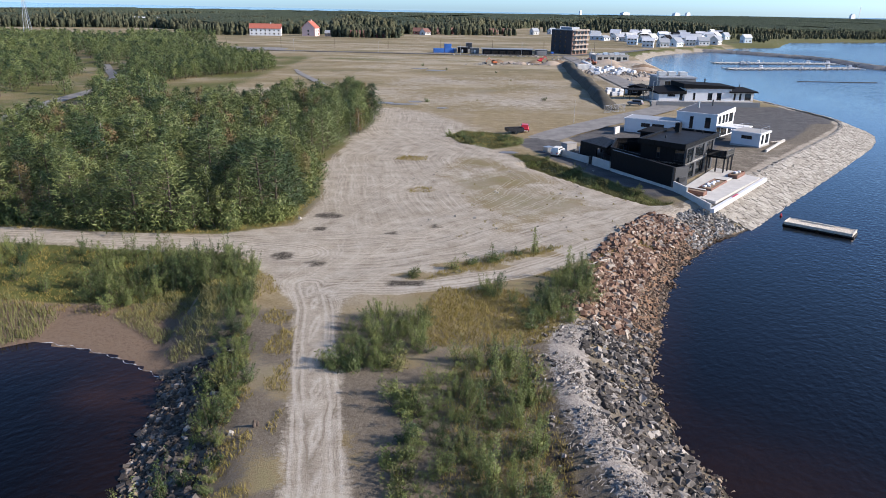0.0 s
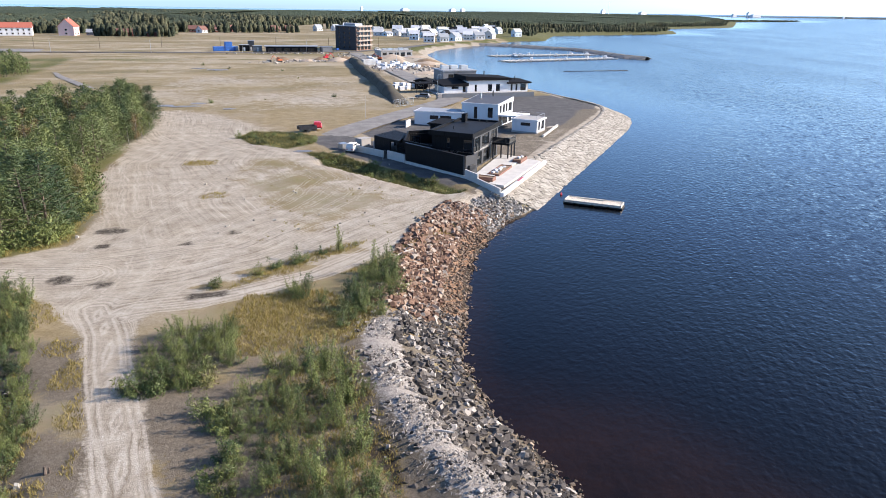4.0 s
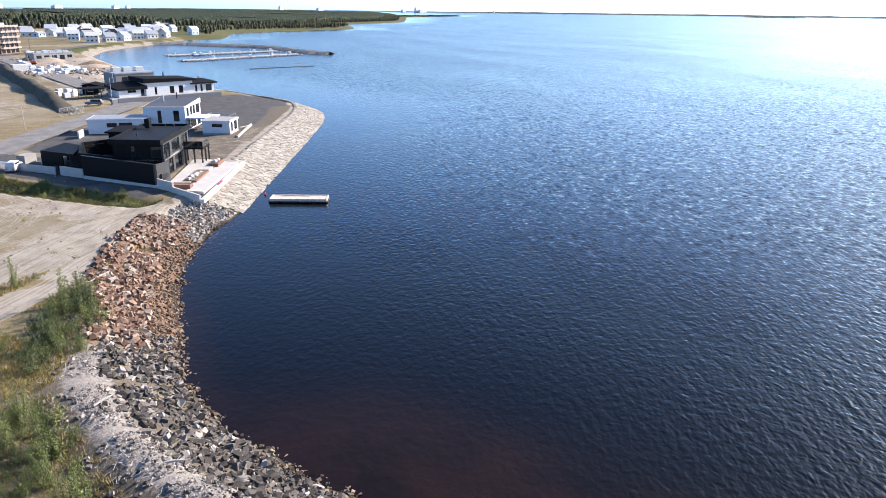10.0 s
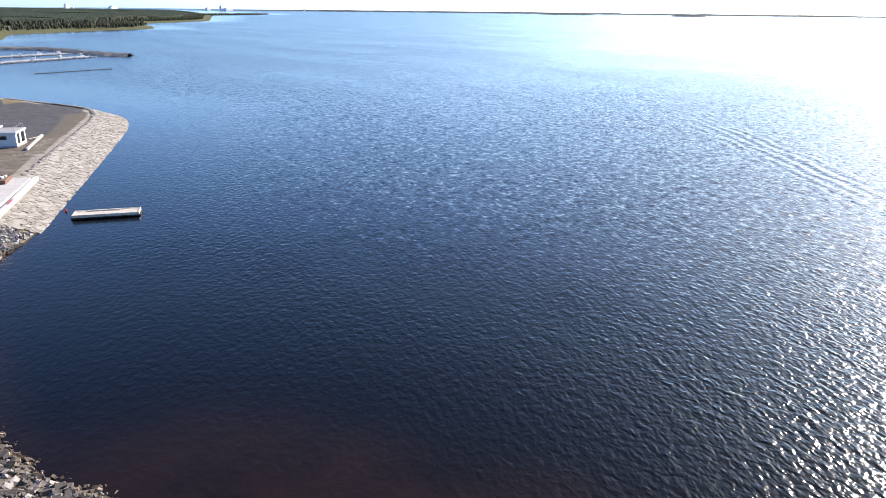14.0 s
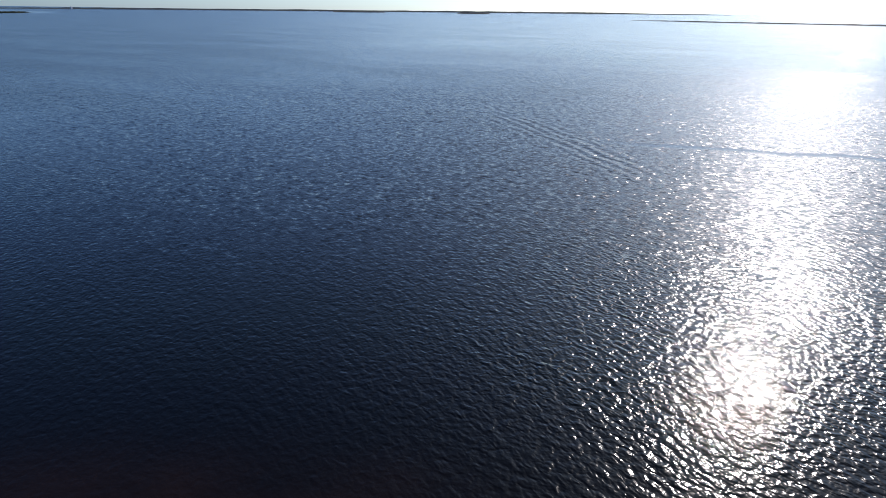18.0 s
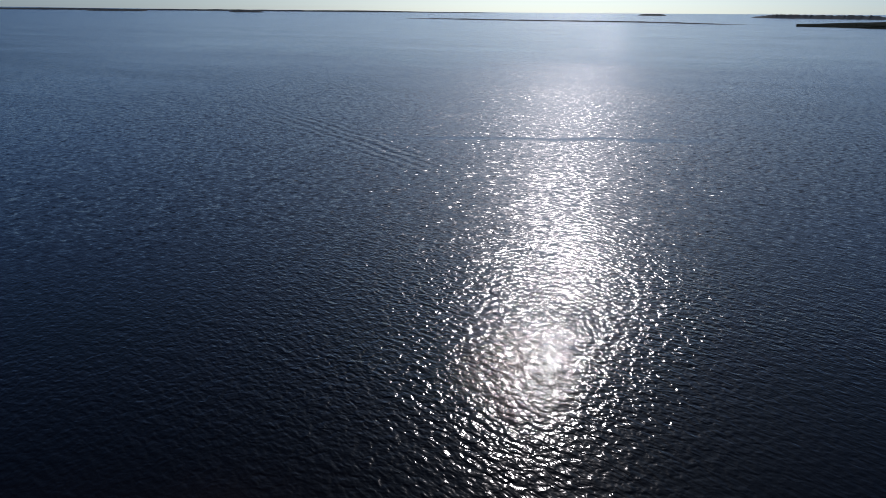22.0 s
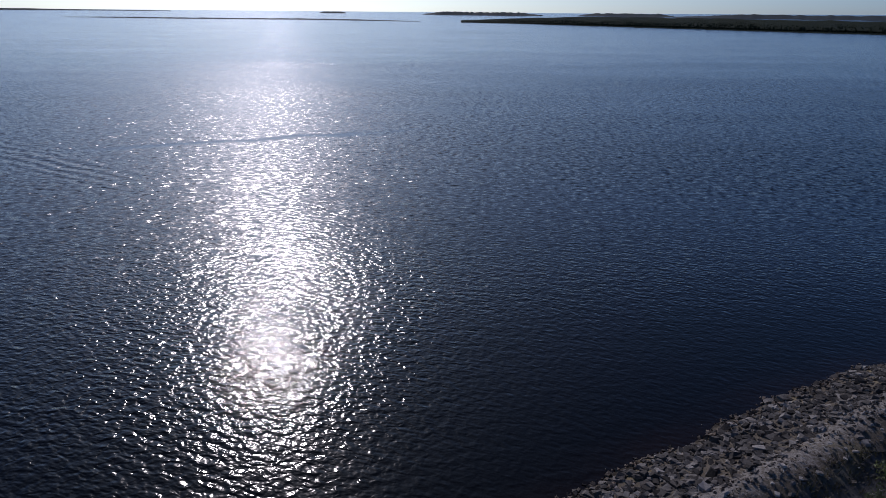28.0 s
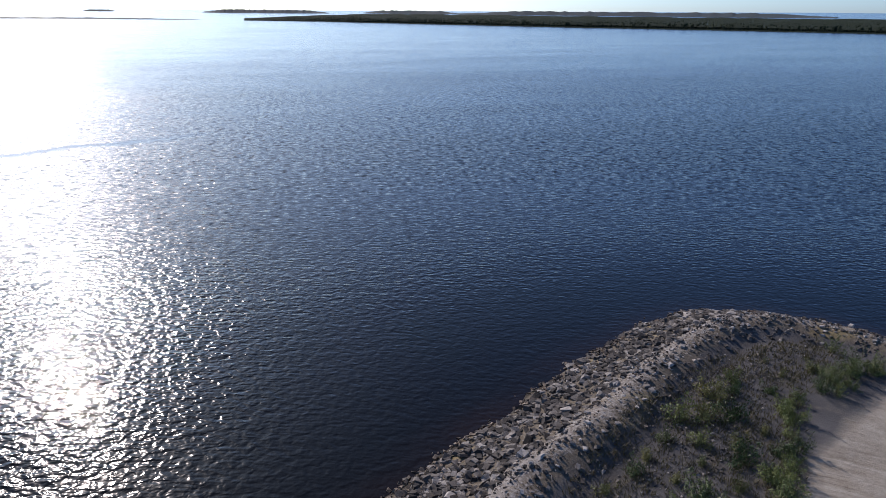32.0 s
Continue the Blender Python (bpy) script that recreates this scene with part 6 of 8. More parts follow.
    # pergola over the garden door
    pg = [(43.9, 116.3), (46.4, 114.3), (49.0, 117.6), (46.6, 119.5)]
    slab(root, pg, 5.25, 5.6, M_BLACK, "pergola_roof")
    for x, y in ((44.1, 116.3), (46.3, 114.6), (48.7, 117.5), (45.3, 115.4), (47.5, 116.0)):
        part("post", boxed(x - 0.1, x + 0.1, y - 0.1, y + 0.1, Z, 5.25), M_DARKMETAL, root)
    for a, b in ((pg[0], pg[1]), (pg[1], pg[2])):
        w = bmesh.new()
        box(w, 0, math.hypot(b[0] - a[0], b[1] - a[1]), 0, 0.03, 5.62, 6.6)
        w.transform(Matrix.Translation((*a, 0)) @ Matrix.Rotation(math.atan2(b[1] - a[1], b[0] - a[0]), 4, "Z"))
        part("glass_rail", w, M_GLASS, root, "glass balcony rail")
    seat_parts(root)

    side = thing("garden_wall", "tall black garden wall on a white concrete plinth", "wall", x=31, y=110, z=Z)
    wall(side, (28.1, 116.7), (34.5, 103.4), Z + 0.4, 6.0, M_BLACK, (), 0.3)
    wall(side, (34.5, 103.4), (37.1, 104.7), Z - 0.1, 6.0, M_DARKPANEL, (), 0.3, label="dark grey panelled end wall")
    wall(side, (28.0, 116.6), (34.45, 103.2), Z - 0.3, Z + 0.4, M_CONCRETE, (), 0.42, name="plinth")
    cap = bmesh.new()
    box(cap, -0.05, 14.8, -0.05, 0.37, 6.0, 6.06)
    cap.transform(Matrix.Translation((28.1, 116.7, 0)) @ Matrix.Rotation(math.atan2(-13.3, 6.4), 4, "Z"))
    part("coping", cap, M_DARKMETAL, side)
    mb = bmesh.new()
    box(mb, 0.9, 2.3, -0.28, -0.01, 1.2, 1.9, 0.03)
    mb.transform(Matrix.Translation((34.5, 103.4, Z)) @ Matrix.Rotation(math.atan2(1.3, 2.6), 4, "Z"))
    part("wall_box", mb, M_DARKMETAL, side, "small dark box fixed to the wall")
    seat_parts(side)

    low = thing("boundary_wall", "low white rendered wall stepping down to the shore", "wall", x=35, y=98, z=Z)
    wall(low, (34.5, 103.2), (35.3, 99.4), Z - 0.2, 4.0, M_CONCRETE, (), 0.25)
    wall(low, (35.3, 99.4), (36.4, 92.6), Z - 0.2, 3.35, M_CONCRETE, (), 0.25)
    seat_parts(low)
    low = thing("boundary_wall", "low white rendered wall beside the driveway", "wall", x=25, y=123, z=Z)
    wall(low, (25.9, 121.4), (28.0, 117.0), Z - 0.2, 3.9, M_CONCRETE, (), 0.25)
    wall(low, (20.9, 129.8), (25.4, 122.3), Z - 0.2, 3.65, M_CONCRETE, (), 0.25)
    part("gate_post", boxed(25.4, 25.75, 121.6, 121.95, Z, 3.9), M_DARKMETAL, low)
    seat_parts(low)

    ter = thing("terrace", "pale concrete garden terrace on two levels", "terrace", x=43, y=110, z=Z)
    slab(ter, [(36.2, 103.6), (38.4, 101.6), (49.9, 114.9), (46.4, 118.6)], Z - 0.2, 2.94, M_CONCRETE, "upper_slab")
    slab(ter, [(36.9, 98.4), (38.6, 96.4), (51.6, 112.2), (49.9, 114.7), (38.6, 101.5)], Z - 0.2, 2.76, M_CONCRETE, "lower_slab")
    slab(ter, [(36.5, 92.6), (36.95, 92.3), (52.8, 112.3), (52.4, 112.7)], Z - 0.4, 2.72, M_WHITE, "kerb", "white concrete kerb above the sea wall")
    seat_parts(ter)
    for x, y, a, l, w, h, word in ((41.6, 106.0, 52.4, 7.6, 2.0, 0.32, "long raised bed of soil edged with red-brown timber"), (37.1, 100.6, -40, 2.9, 1.5, 0.6, "red-brown timber planter at the terrace's lower end"),
                                   (47.9, 112.8, 52, 4.2, 1.5, 0.6, "red-brown timber planter beside the pergola")):
        box_root = thing("timber_planter", word, "planter", "terrace planters", x, y, 2.76, a)
        for y0, y1 in ((-w / 2, -w / 2 + 0.12), (w / 2 - 0.12, w / 2)):
            part("side", boxed(-l / 2, l / 2, y0, y1, 0, h, 0.02), M_BRICKWOOD, box_root)
        for x0, x1 in ((-l / 2, -l / 2 + 0.12), (l / 2 - 0.12, l / 2)):
            part("end", boxed(x0, x1, -w / 2 + 0.12, w / 2 - 0.12, 0, h, 0.02), M_BRICKWOOD, box_root)
        part("soil", boxed(-l / 2 + 0.12, l / 2 - 0.12, -w / 2 + 0.12, w / 2 - 0.12, 0, h - 0.1), M_SOIL, box_root)
    for x, y, s in ((39.6, 104.0, 0.34), (40.4, 104.3, 0.3), (40.6, 105.4, 0.38), (41.4, 105.6, 0.32), (42.0, 106.8, 0.36), (42.9, 107.5, 0.3), (41.6, 106.5, 0.26), (47.6, 112.6, 0.4), (48.5, 113.4, 0.34)):
        sack = thing("white_sack", "white building sack lying in a bed of soil", "sack", "sacks", x, y, 2.98 if x < 45 else 3.26, RNG.uniform(0, 90))
        part("body", boxed(-s, s, -s * 0.7, s * 0.7, 0, s * 0.9, 0.22 * s), M_PLASTIC, sack)
    m = thing("red_mat", "red plastic strip lying on the kerb", "strip", "", 42.8, 100.1, 2.72, 51.6)
    part("strip", boxed(-1.3, 1.3, -0.17, 0.17, 0, 0.05, 0.015), M_REDPAINT, m)


def white_house():
    root = thing("white_house", "white rendered villa with a rising grey roof", "house", x=57, y=156, z=Z)
    C, R, B, L = (57.8, 150.1), (64.4, 157.7), (57.6, 163.2), (50.8, 155.2)
    wall(root, C, R, Z, 7.4, M_WHITE, [(0.8, 2.6, 0.2, 2.4), (3.2, 6.6, 0.2, 2.4), (7.3, 9.4, 0.2, 2.4), (1.0, 2.4, 2.9, 4.7), (3.2, 4.6, 2.9, 4.9), (5.0, 6.4, 2.9, 5.0), (7.0, 9.4, 2.8, 5.2)], 0.3, rise=0.7)
    wall(root, L, C, Z, 7.4, M_WHITE, [(2.9, 3.7, 1.6, 4.3), (6.2, 7.4, 2.0, 4.3), (6.3, 7.6, 0.3, 1.1)], 0.3)
    wall(root, B, L, Z, 7.4, M_WHITE, [(3.0, 5.0, 3.2, 4.6)], 0.3, rise=0.0)
    wall(root, R, B, Z, 7.9, M_WHITE, [(2.0, 4.0, 3.2, 4.8)], 0.3)
    slab(root, grow([C, R, B, L], 0.18), 7.38, 8, M_WHITE, "fascia", "white roof edge", tops=[7.66, 8.42, 8.42, 7.66])
    slab(root, grow([C, R, B, L], -0.12), 7.5, 8, M_SLATE, "roof", "grey felt roof", tops=[7.70, 8.46, 8.46, 7.70])
    part("flue", rods(((56.5, 158.4, 7.9), (56.5, 158.4, 9.4), 0.22, 0.22, 8)), M_METAL, root)
    part("flue", rods(((60.0, 159.6, 8.0), (60.0, 159.6, 9.7), 0.16, 0.16, 8)), M_DARKMETAL, root)
    W = [(40.2, 157.8), (50.4, 152.6), (53.4, 157.6), (43.4, 163.4)]
    wall(root, W[0], W[1], Z, 5.3, M_WHITE, [(3.6, 5.6, 1.3, 2.2), (6.0, 8.6, 1.3, 2.2)], 0.25)
    wall(root, W[2], W[3], Z, 5.3, M_WHITE, (), 0.25)
    wall(root, W[3], W[0], Z, 5.3, M_WHITE, [(1.5, 4.5, 0.1, 2.2)], 0.25)
    slab(root, grow(W, 0.25), 5.3, 5.6, M_WHITE, "parapet")
    slab(root, grow(W, -0.15), 5.5, 5.64, M_GREYROOF, "roof", "pale grey flat roof")
    slab(root, [(57.9, 149.9), (62.4, 146.6), (66.0, 151.0), (61.5, 154.6)], 5.05, 5.32, M_WHITE, "deck", "white balcony deck")
    for x, y in ((62.3, 147.0), (65.6, 151.0)):
        part("post", boxed(x - 0.12, x + 0.12, y - 0.12, y + 0.12, Z, 5.05), M_WHITE, root)
    seat_parts(root)
    gar = thing("white_annex", "small white rendered annex with a flat roof terrace", "annex", x=62.6, y=144, z=Z)
    G = [(63.0, 139.9), (66.9, 144.3), (62.6, 148.0), (58.8, 143.9)]
    wall(gar, G[3], G[0], Z + 0.3, 5.1, M_WHITE, [(2.0, 4.2, 1.2, 1.9)], 0.25)
    wall(gar, G[0], G[1], Z + 0.3, 5.1, M_WHITE, [(0.9, 2.2, 0.2, 2.2), (3.2, 5.2, 0.2, 2.2)], 0.25)
    wall(gar, G[1], G[2], Z + 0.3, 5.1, M_WHITE, (), 0.25)
    wall(gar, G[2], G[3], Z + 0.3, 5.1, M_WHITE, (), 0.25)
    slab(gar, grow(G, 0.1), Z - 0.2, Z + 0.3, M_GREYCONC, "plinth")
    slab(gar, grow(G, 0.3), 5.1, 5.45, M_WHITE, "parapet")
    slab(gar, grow(G, -0.1), 5.4, 5.48, M_GREYCONC, "roof")
    for k in range(4):
        a, b = grow(G, -0.3)[k], grow(G, -0.3)[(k + 1) % 4]
        part("rail", rods(((*a, 6.35), (*b, 6.35), 0.03, 0.03, 5), ((*a, 5.45), (*a, 6.35), 0.03, 0.03, 5)), M_METAL, gar)
    seat_parts(gar)
    kerb = thing("garden_kerb", "white concrete strip edging the unfinished garden", "kerb", x=67, y=142, z=Z)
    slab(kerb, [(62.5, 135.9), (62.8, 135.7), (72.4, 148.9), (72.1, 149.1)], Z - 0.3, 2.95, M_CONCRETE, "strip")
    seat_parts(kerb)
    plank = thing("plank", "loose timber plank leaning on the kerb", "plank", "", 69.6, 146.0, 2.95, 25)
    part("board", boxed(-2.0, 2.0, -0.15, 0.15, 0, 0.08), M_TIMBER, plank)
    stub = thing("white_fence_wall", "short white rendered wall by the drive", "wall", x=38, y=154, z=Z)
    wall(stub, (37.2, 153.4), (38.8, 156.0), Z - 0.1, 4.0, M_CONCRETE, (), 0.3)
    seat_parts(stub)


def far_villa():
    root = thing("long_white_villa", "long white villa with black sloping roofs", "house", x=79, y=219, z=Z)
    z = Z + 0.3
    slab(root, [(61.5, 211.4), (92.6, 212.6), (92.0, 226), (61.0, 225)], Z - 0.4, z, M_GREYCONC, "plinth")
    A = [(72.0, 215), (86.4, 216.0), (85.8, 226), (71.4, 225)]
    wall(root, A[0], A[1], z, 6.6, M_WHITE, [(2.6, 3.3, 0.2, 2.4), (7.2, 8.6, 0.2, 2.4), (10.0, 11.4, 0.2, 2.4)], 0.3)
    for k in (1, 2, 3):
        wall(root, A[k], A[(k + 1) % 4], z, 6.6, M_WHITE, (), 0.3)
    slab(root, grow(A, 0.9), 6.55, 7.5, M_ROOF, "roof", tops=[7.9, 7.2, 7.2, 7.9])
    Bq = [(64.2, 214.6), (71.9, 215.4), (71.4, 224), (63.7, 223.3)]
    wall(root, Bq[0], Bq[1], z, 4.9, M_WHITE, [(2.6, 5.0, 1.2, 1.9), (6.4, 7.5, 0.1, 2.1)], 0.3)
    for k in (1, 2, 3):
        wall(root, Bq[k], Bq[(k + 1) % 4], z, 4.9, M_WHITE, (), 0.3)
    slab(root, grow(Bq, 0.8), 4.85, 5.4, M_ROOF, "roof", tops=[5.2, 5.9, 6.8, 6.0])
    Cq = [(86.5, 216.2), (93.6, 217.0), (93.0, 225), (86.0, 224.6)]
    wall(root, Cq[0], Cq[1], z, 5.4, M_WHITE, [(0.8, 1.5, 0.2, 2.3), (2.6, 3.3, 0.2, 2.3), (4.4, 6.4, 0.2, 2.3)], 0.3)
    for k in (1, 2, 3):
        wall(root, Cq[k], Cq[(k + 1) % 4], z, 5.4, M_WHITE, (), 0.3)
    slab(root, grow(Cq, 1.3), 5.35, 5.7, M_ROOF, "roof", tops=[5.8, 5.8, 6.2, 6.2])
    part("flue", rods(((80, 222, 7.3), (80, 222, 8.9), 0.2, 0.2, 8)), M_DARKMETAL, root)
    part("flue", rods(((90.5, 221, 5.9), (90.5, 221, 7.4), 0.16, 0.16, 8)), M_DARKMETAL, root)
    seat_parts(root)
    low = thing("retaining_wall", "low grey block wall before the long villa", "wall", x=75, y=204, z=Z)
    for k in range(10):
        a, b = (60.5 + 3.0 * k, 203.6 + 0.1 * k), (63.48 + 3.0 * k, 203.7 + 0.1 * k)
        wall(low, a, b, Z - 0.4, 3.9, M_GREYPANEL, (), 0.4, name="block")
    seat_parts(low)
    grey = thing("grey_villa", "unfinished grey villa with plant boxes on its roof", "house", x=78, y=262, z=Z)
    Q = [(75, 252), (88, 253), (87.5, 264), (74.5, 263)]
    for k in range(4):
        wall(grey, Q[k], Q[(k + 1) % 4], Z, 6.2, M_GREYPANEL, [(2, 4, 1, 2.6), (6, 9, 1, 2.6)] if k == 0 else (), 0.3)
    slab(grey, grow(Q, 0.4), 6.2, 6.6, M_GREYROOF, "roof")
    for x in (76, 79.5, 83.5):
        part("roof_box", boxed(x, x + 2.6, 257, 260, 6.6, 8.0, 0.05), M_OFFWHITE, grey)
    seat_parts(grey)


def shed(x, y, turn, l, w, h, rise, wall_mat, roof_mat, name, label, category, group="", windows=2, storeys=1, chimney=False):
    """A gabled house: walls, two roof slopes, windows with frames."""
    root = thing(name, label, category, group, x, y, LAND, turn)
    bm = bmesh.new()
    box(bm, -l / 2, l / 2, -w / 2, w / 2, -0.3, h)
    for s in (-1, 1):
        v = [bm.verts.new(c) for c in ((s * l / 2, -w / 2, h), (s * l / 2, w / 2, h), (s * l / 2, 0, h + rise))]
        bm.faces.new(v)
    part("shell", bm, wall_mat, root)
    for s in (-1, 1):
        o, d = 0.5, rise / (w / 2)
        bm = bmesh.new()
        c = [(-l / 2 - o, s * (w / 2 + o), h - o * d), (l / 2 + o, s * (w / 2 + o), h - o * d), (l / 2 + o, 0, h + rise + 0.03), (-l / 2 - o, 0, h + rise + 0.03)]
        lo, hi = [bm.verts.new(q) for q in c], [bm.verts.new((q[0], q[1], q[2] + 0.18)) for q in c]
        bm.faces.new(lo), bm.faces.new(hi[::-1])
        for k in range(4):
            bm.faces.new((lo[k], lo[(k + 1) % 4], hi[(k + 1) % 4], hi[k]))
        part("roof_slope", bm, roof_mat, root)
    for st in range(storeys):
        for side in (-1, 1):
            for k in range(windows):
                cx = -l / 2 + (k + 0.5) * l / windows
                y0 = side * w / 2
                ww = 0.55 + 0.25 * ((k + st) % 2)
                fr = boxed(cx - ww, cx + ww, y0 - 0.06, y0 + 0.06, 0.9 + st * 2.8, 2.3 + st * 2.8)
                win = part("window", fr, M_OFFWHITE, root)
                part("pane", boxed(cx - ww + 0.1, cx + ww - 0.1, y0 - 0.08, y0 + 0.08, 1.0 + st * 2.8, 2.2 + st * 2.8), M_GLASS, win)
        for side in (-1, 1):
            x0 = side * l / 2
            win = part("window", boxed(x0 - 0.06, x0 + 0.06, -0.9, 0.9, 0.9 + st * 2.8, 2.4 + st * 2.8), M_OFFWHITE, root)
            part("pane", boxed(x0 - 0.08, x0 + 0.08, -0.8, 0.8, 1.0 + st * 2.8, 2.3 + st * 2.8), M_GLASS, win)
    if chimney:
        part("chimney", boxed(l * 0.15, l * 0.15 + 0.9, -0.4, 0.5, h + rise * 0.6, h + rise + 1.2), wall_mat, root)
    return root


M_RAIL = plain("beige_balcony_panel", (0.30, 0.25, 0.21), 0.8, vary=0.12)


def apartment_block():
    root = thing("apartment_block", "five-storey dark apartment block with pale balconies", "apartment block", x=76, y=458, z=LAND)
    A, C, D = (66.2, 463), (76.4, 445.5), (88.2, 458)
    E2 = (A[0] + D[0] - C[0], A[1] + D[1] - C[1])
    z1 = 16.6
    ops = [(3.0 + 5 * k, 4.4 + 5 * k, 1.0 + 2.8 * s, 2.4 + 2.8 * s) for s in range(5) for k in range(3)]
    wall(root, A, C, LAND, z1, plain("dark_brick", (0.032, 0.032, 0.038), 0.85), ops, 0.4)
    balc = [(1.2 + 4.0 * k, 4.2 + 4.0 * k, 0.3 + 2.8 * s, 2.4 + 2.8 * s) for s in range(5) for k in range(4)]
    wall(root, C, D, LAND, z1, plain("brown_brick", (0.22, 0.135, 0.10), 0.85), balc, 0.4)
    wall(root, D, E2, LAND, z1, M_BLACK, (), 0.4)
    wall(root, E2, A, LAND, z1, M_BLACK, (), 0.4)
    slab(root, grow([A, C, D, E2], 0.3), z1, z1 + 0.4, M_GREYROOF, "roof")
    slab(root, grow([A, C, D, E2], -5.5), z1 + 0.4, z1 + 1.7, M_GREYROOF, "penthouse")
    n = math.hypot(D[0] - C[0], D[1] - C[1])
    turn = math.atan2(D[1] - C[1], D[0] - C[0])
    for s in range(5):
        for k in range(4):
            bm = bmesh.new()
            a = 0.8 + 4.0 * k
            box(bm, a, a + 3.6, -1.5, 0, 2.8 * s + 2.55, 2.8 * s + 2.75)
            bm.transform(Matrix.Translation((*C, LAND)) @ Matrix.Rotation(turn, 4, "Z"))
            b = part("balcony", bm, M_GREYCONC, root)
            bm = bmesh.new()
            box(bm, a, a + 3.6, -1.5, -1.44, 2.8 * s + 2.75, 2.8 * s + 3.6)
            bm.transform(Matrix.Translation((*C, LAND)) @ Matrix.Rotation(turn, 4, "Z"))
            part("rail", bm, M_RAIL, b)
    seat_parts(root)


black_house()
white_house()
far_villa()
apartment_block()

WHITES = (M_WHITE, M_OFFWHITE, M_LIGHTBLUE, M_OFFWHITE)
for k, (x, y) in enumerate(((154, 558), (168, 567), (183, 583), (199, 596), (215, 615), (233, 632), (153, 602), (172, 636), (200, 662), (224, 690), (252, 702), (160, 690), (190, 730),
                            (232, 762), (290, 764), (172, 748), (156, 780), (96, 805), (139, 867), (224, 834), (118, 824), (262, 735), (205, 800), (246, 668), (212, 645))):
    shed(x, y, 30 * (k % 3) - 20 + RNG.uniform(-6, 6), RNG.uniform(7.5, 10.5), RNG.uniform(6, 8), 3.8 + 1.2 * (k % 3 == 0), RNG.uniform(2.0, 3.2), WHITES[k % 4], M_GREYROOF if k % 3 else M_WHITE,
         "suburban_house", "pale wooden house with a light roof in the new suburb", "house", "suburban houses", windows=3, storeys=2 if k % 3 == 0 else 1)
for k in range(34):
    u, w = RNG.random(), RNG.random()
    x, y = 120 + 160 * u + 40 * w, 610 + 190 * w + 70 * u
    shed(x, y, RNG.choice((-20, 10, 40)) + RNG.uniform(-6, 6), RNG.uniform(7, 10), RNG.uniform(5.5, 7.5), RNG.choice((2.8, 3.6, 5.0)), RNG.uniform(1.6, 3.0), RNG.choice((M_WHITE, M_OFFWHITE, M_LIGHTBLUE, M_GREYPANEL)),
         RNG.choice((M_GREYROOF, M_WHITE, M_OFFWHITE, M_ROOF)), "suburban_house", "small pale house with a gabled roof in the new suburb", "house", "suburban houses", windows=2)
shed(-161, 650, 8, 27, 11, 6.2, 3.6, M_WHITE, M_REDROOF, "manor_house", "white two-storey house under a red tiled roof", "house", windows=7, storeys=2, chimney=True)
shed(-122, 655, 80, 12, 12, 7.2, 5.5, M_PINK, M_REDROOF, "pink_house", "pale pink house with a steep red roof", "house", windows=2, storeys=2, chimney=True)
shed(-104, 662, 0, 12, 7, 2.6, 2.2, M_GREYPANEL, M_GREYROOF, "outbuilding", "small grey outbuilding by the forest", "outbuilding", windows=3)
shed(-84, 652, 4, 20, 8, 3.0, 2.6, M_REDWALL, M_OLDROOF, "red_barn", "long red barn with a tiled roof", "barn", windows=6)
shed(-57, 645, 80, 12, 8, 3.0, 2.6, M_REDWALL, M_GREYROOF, "red_barn", "small red barn beside birch trees", "barn", windows=2)
for k, (x, y, l) in enumerate(((-30, 752, 9), (-13, 764, 9), (6, 776, 8), (-300, 905, 40), (48, 772, 8), (-22, 734, 9), (64, 792, 8))):
    shed(x, y, 25 * k % 70, l, 7, 3.0, 3.2, M_WHITE if k in (3, 5) else M_REDWALL, M_WHITE if k == 3 else M_OLDROOF, "village_house", "long white hall before the forest" if k == 3 else "low white house under an old red roof" if k == 5 else "red village house among trees", "house", "village houses", windows=4)
for x, y, l in ((-372, 930, 46), (-318, 945, 56), (-270, 905, 24)):
    shed(x, y, 5, l, 22, 7, 1.6, M_OFFWHITE, M_WHITE, "warehouse", "white warehouse at the edge of the forest", "warehouse", "warehouses", windows=6)


# ---- building site ----
def long_shed():
    root = thing("site_barracks", "long low dark building with a pale flat roof", "building", x=34, y=434, z=LAND)
    Q = [(21, 430), (50.5, 429), (51, 438), (21.5, 439)]
    wall(root, Q[0], Q[1], LAND, 5.6, M_BLACK, [(1.2 + 4.6 * k, 4.6 + 4.6 * k, 0.5, 2.3) for k in range(6)], 0.3)
    for k in (1, 2, 3):
        wall(root, Q[k], Q[(k + 1) % 4], LAND, 5.6, M_GREYPANEL, (), 0.3)
    slab(root, grow(Q, 0.8), 5.6, 6.0, M_GREYROOF, "roof")
    seat_parts(root)
    for x, y, l, w, h, mt, word in ((9.5, 443, 5.5, 4, 3.4, M_BLACK, "dark"), (17, 441, 5, 4, 3.0, M_GREYPANEL, "grey"), (56.5, 436, 7, 5, 2.9, M_DARKPANEL, "dark"), (13.6, 447.5, 3.6, 2.4, 5.6, M_DARKPANEL, "dark")):
        hut = thing("site_hut", "%s flat-roofed hut beside the long low building" % word, "hut", "site huts", x, y, LAND)
        part("shell", boxed(-l / 2, l / 2, -w / 2, w / 2, 0, h), mt, hut)
        part("roof", boxed(-l / 2 - 0.3, l / 2 + 0.3, -w / 2 - 0.3, w / 2 + 0.3, h, h + 0.2), M_GREYROOF, hut)
        part("door", boxed(-0.5, 0.5, -w / 2 - 0.05, -w / 2, 0.05, 2.1), M_OFFWHITE, hut)


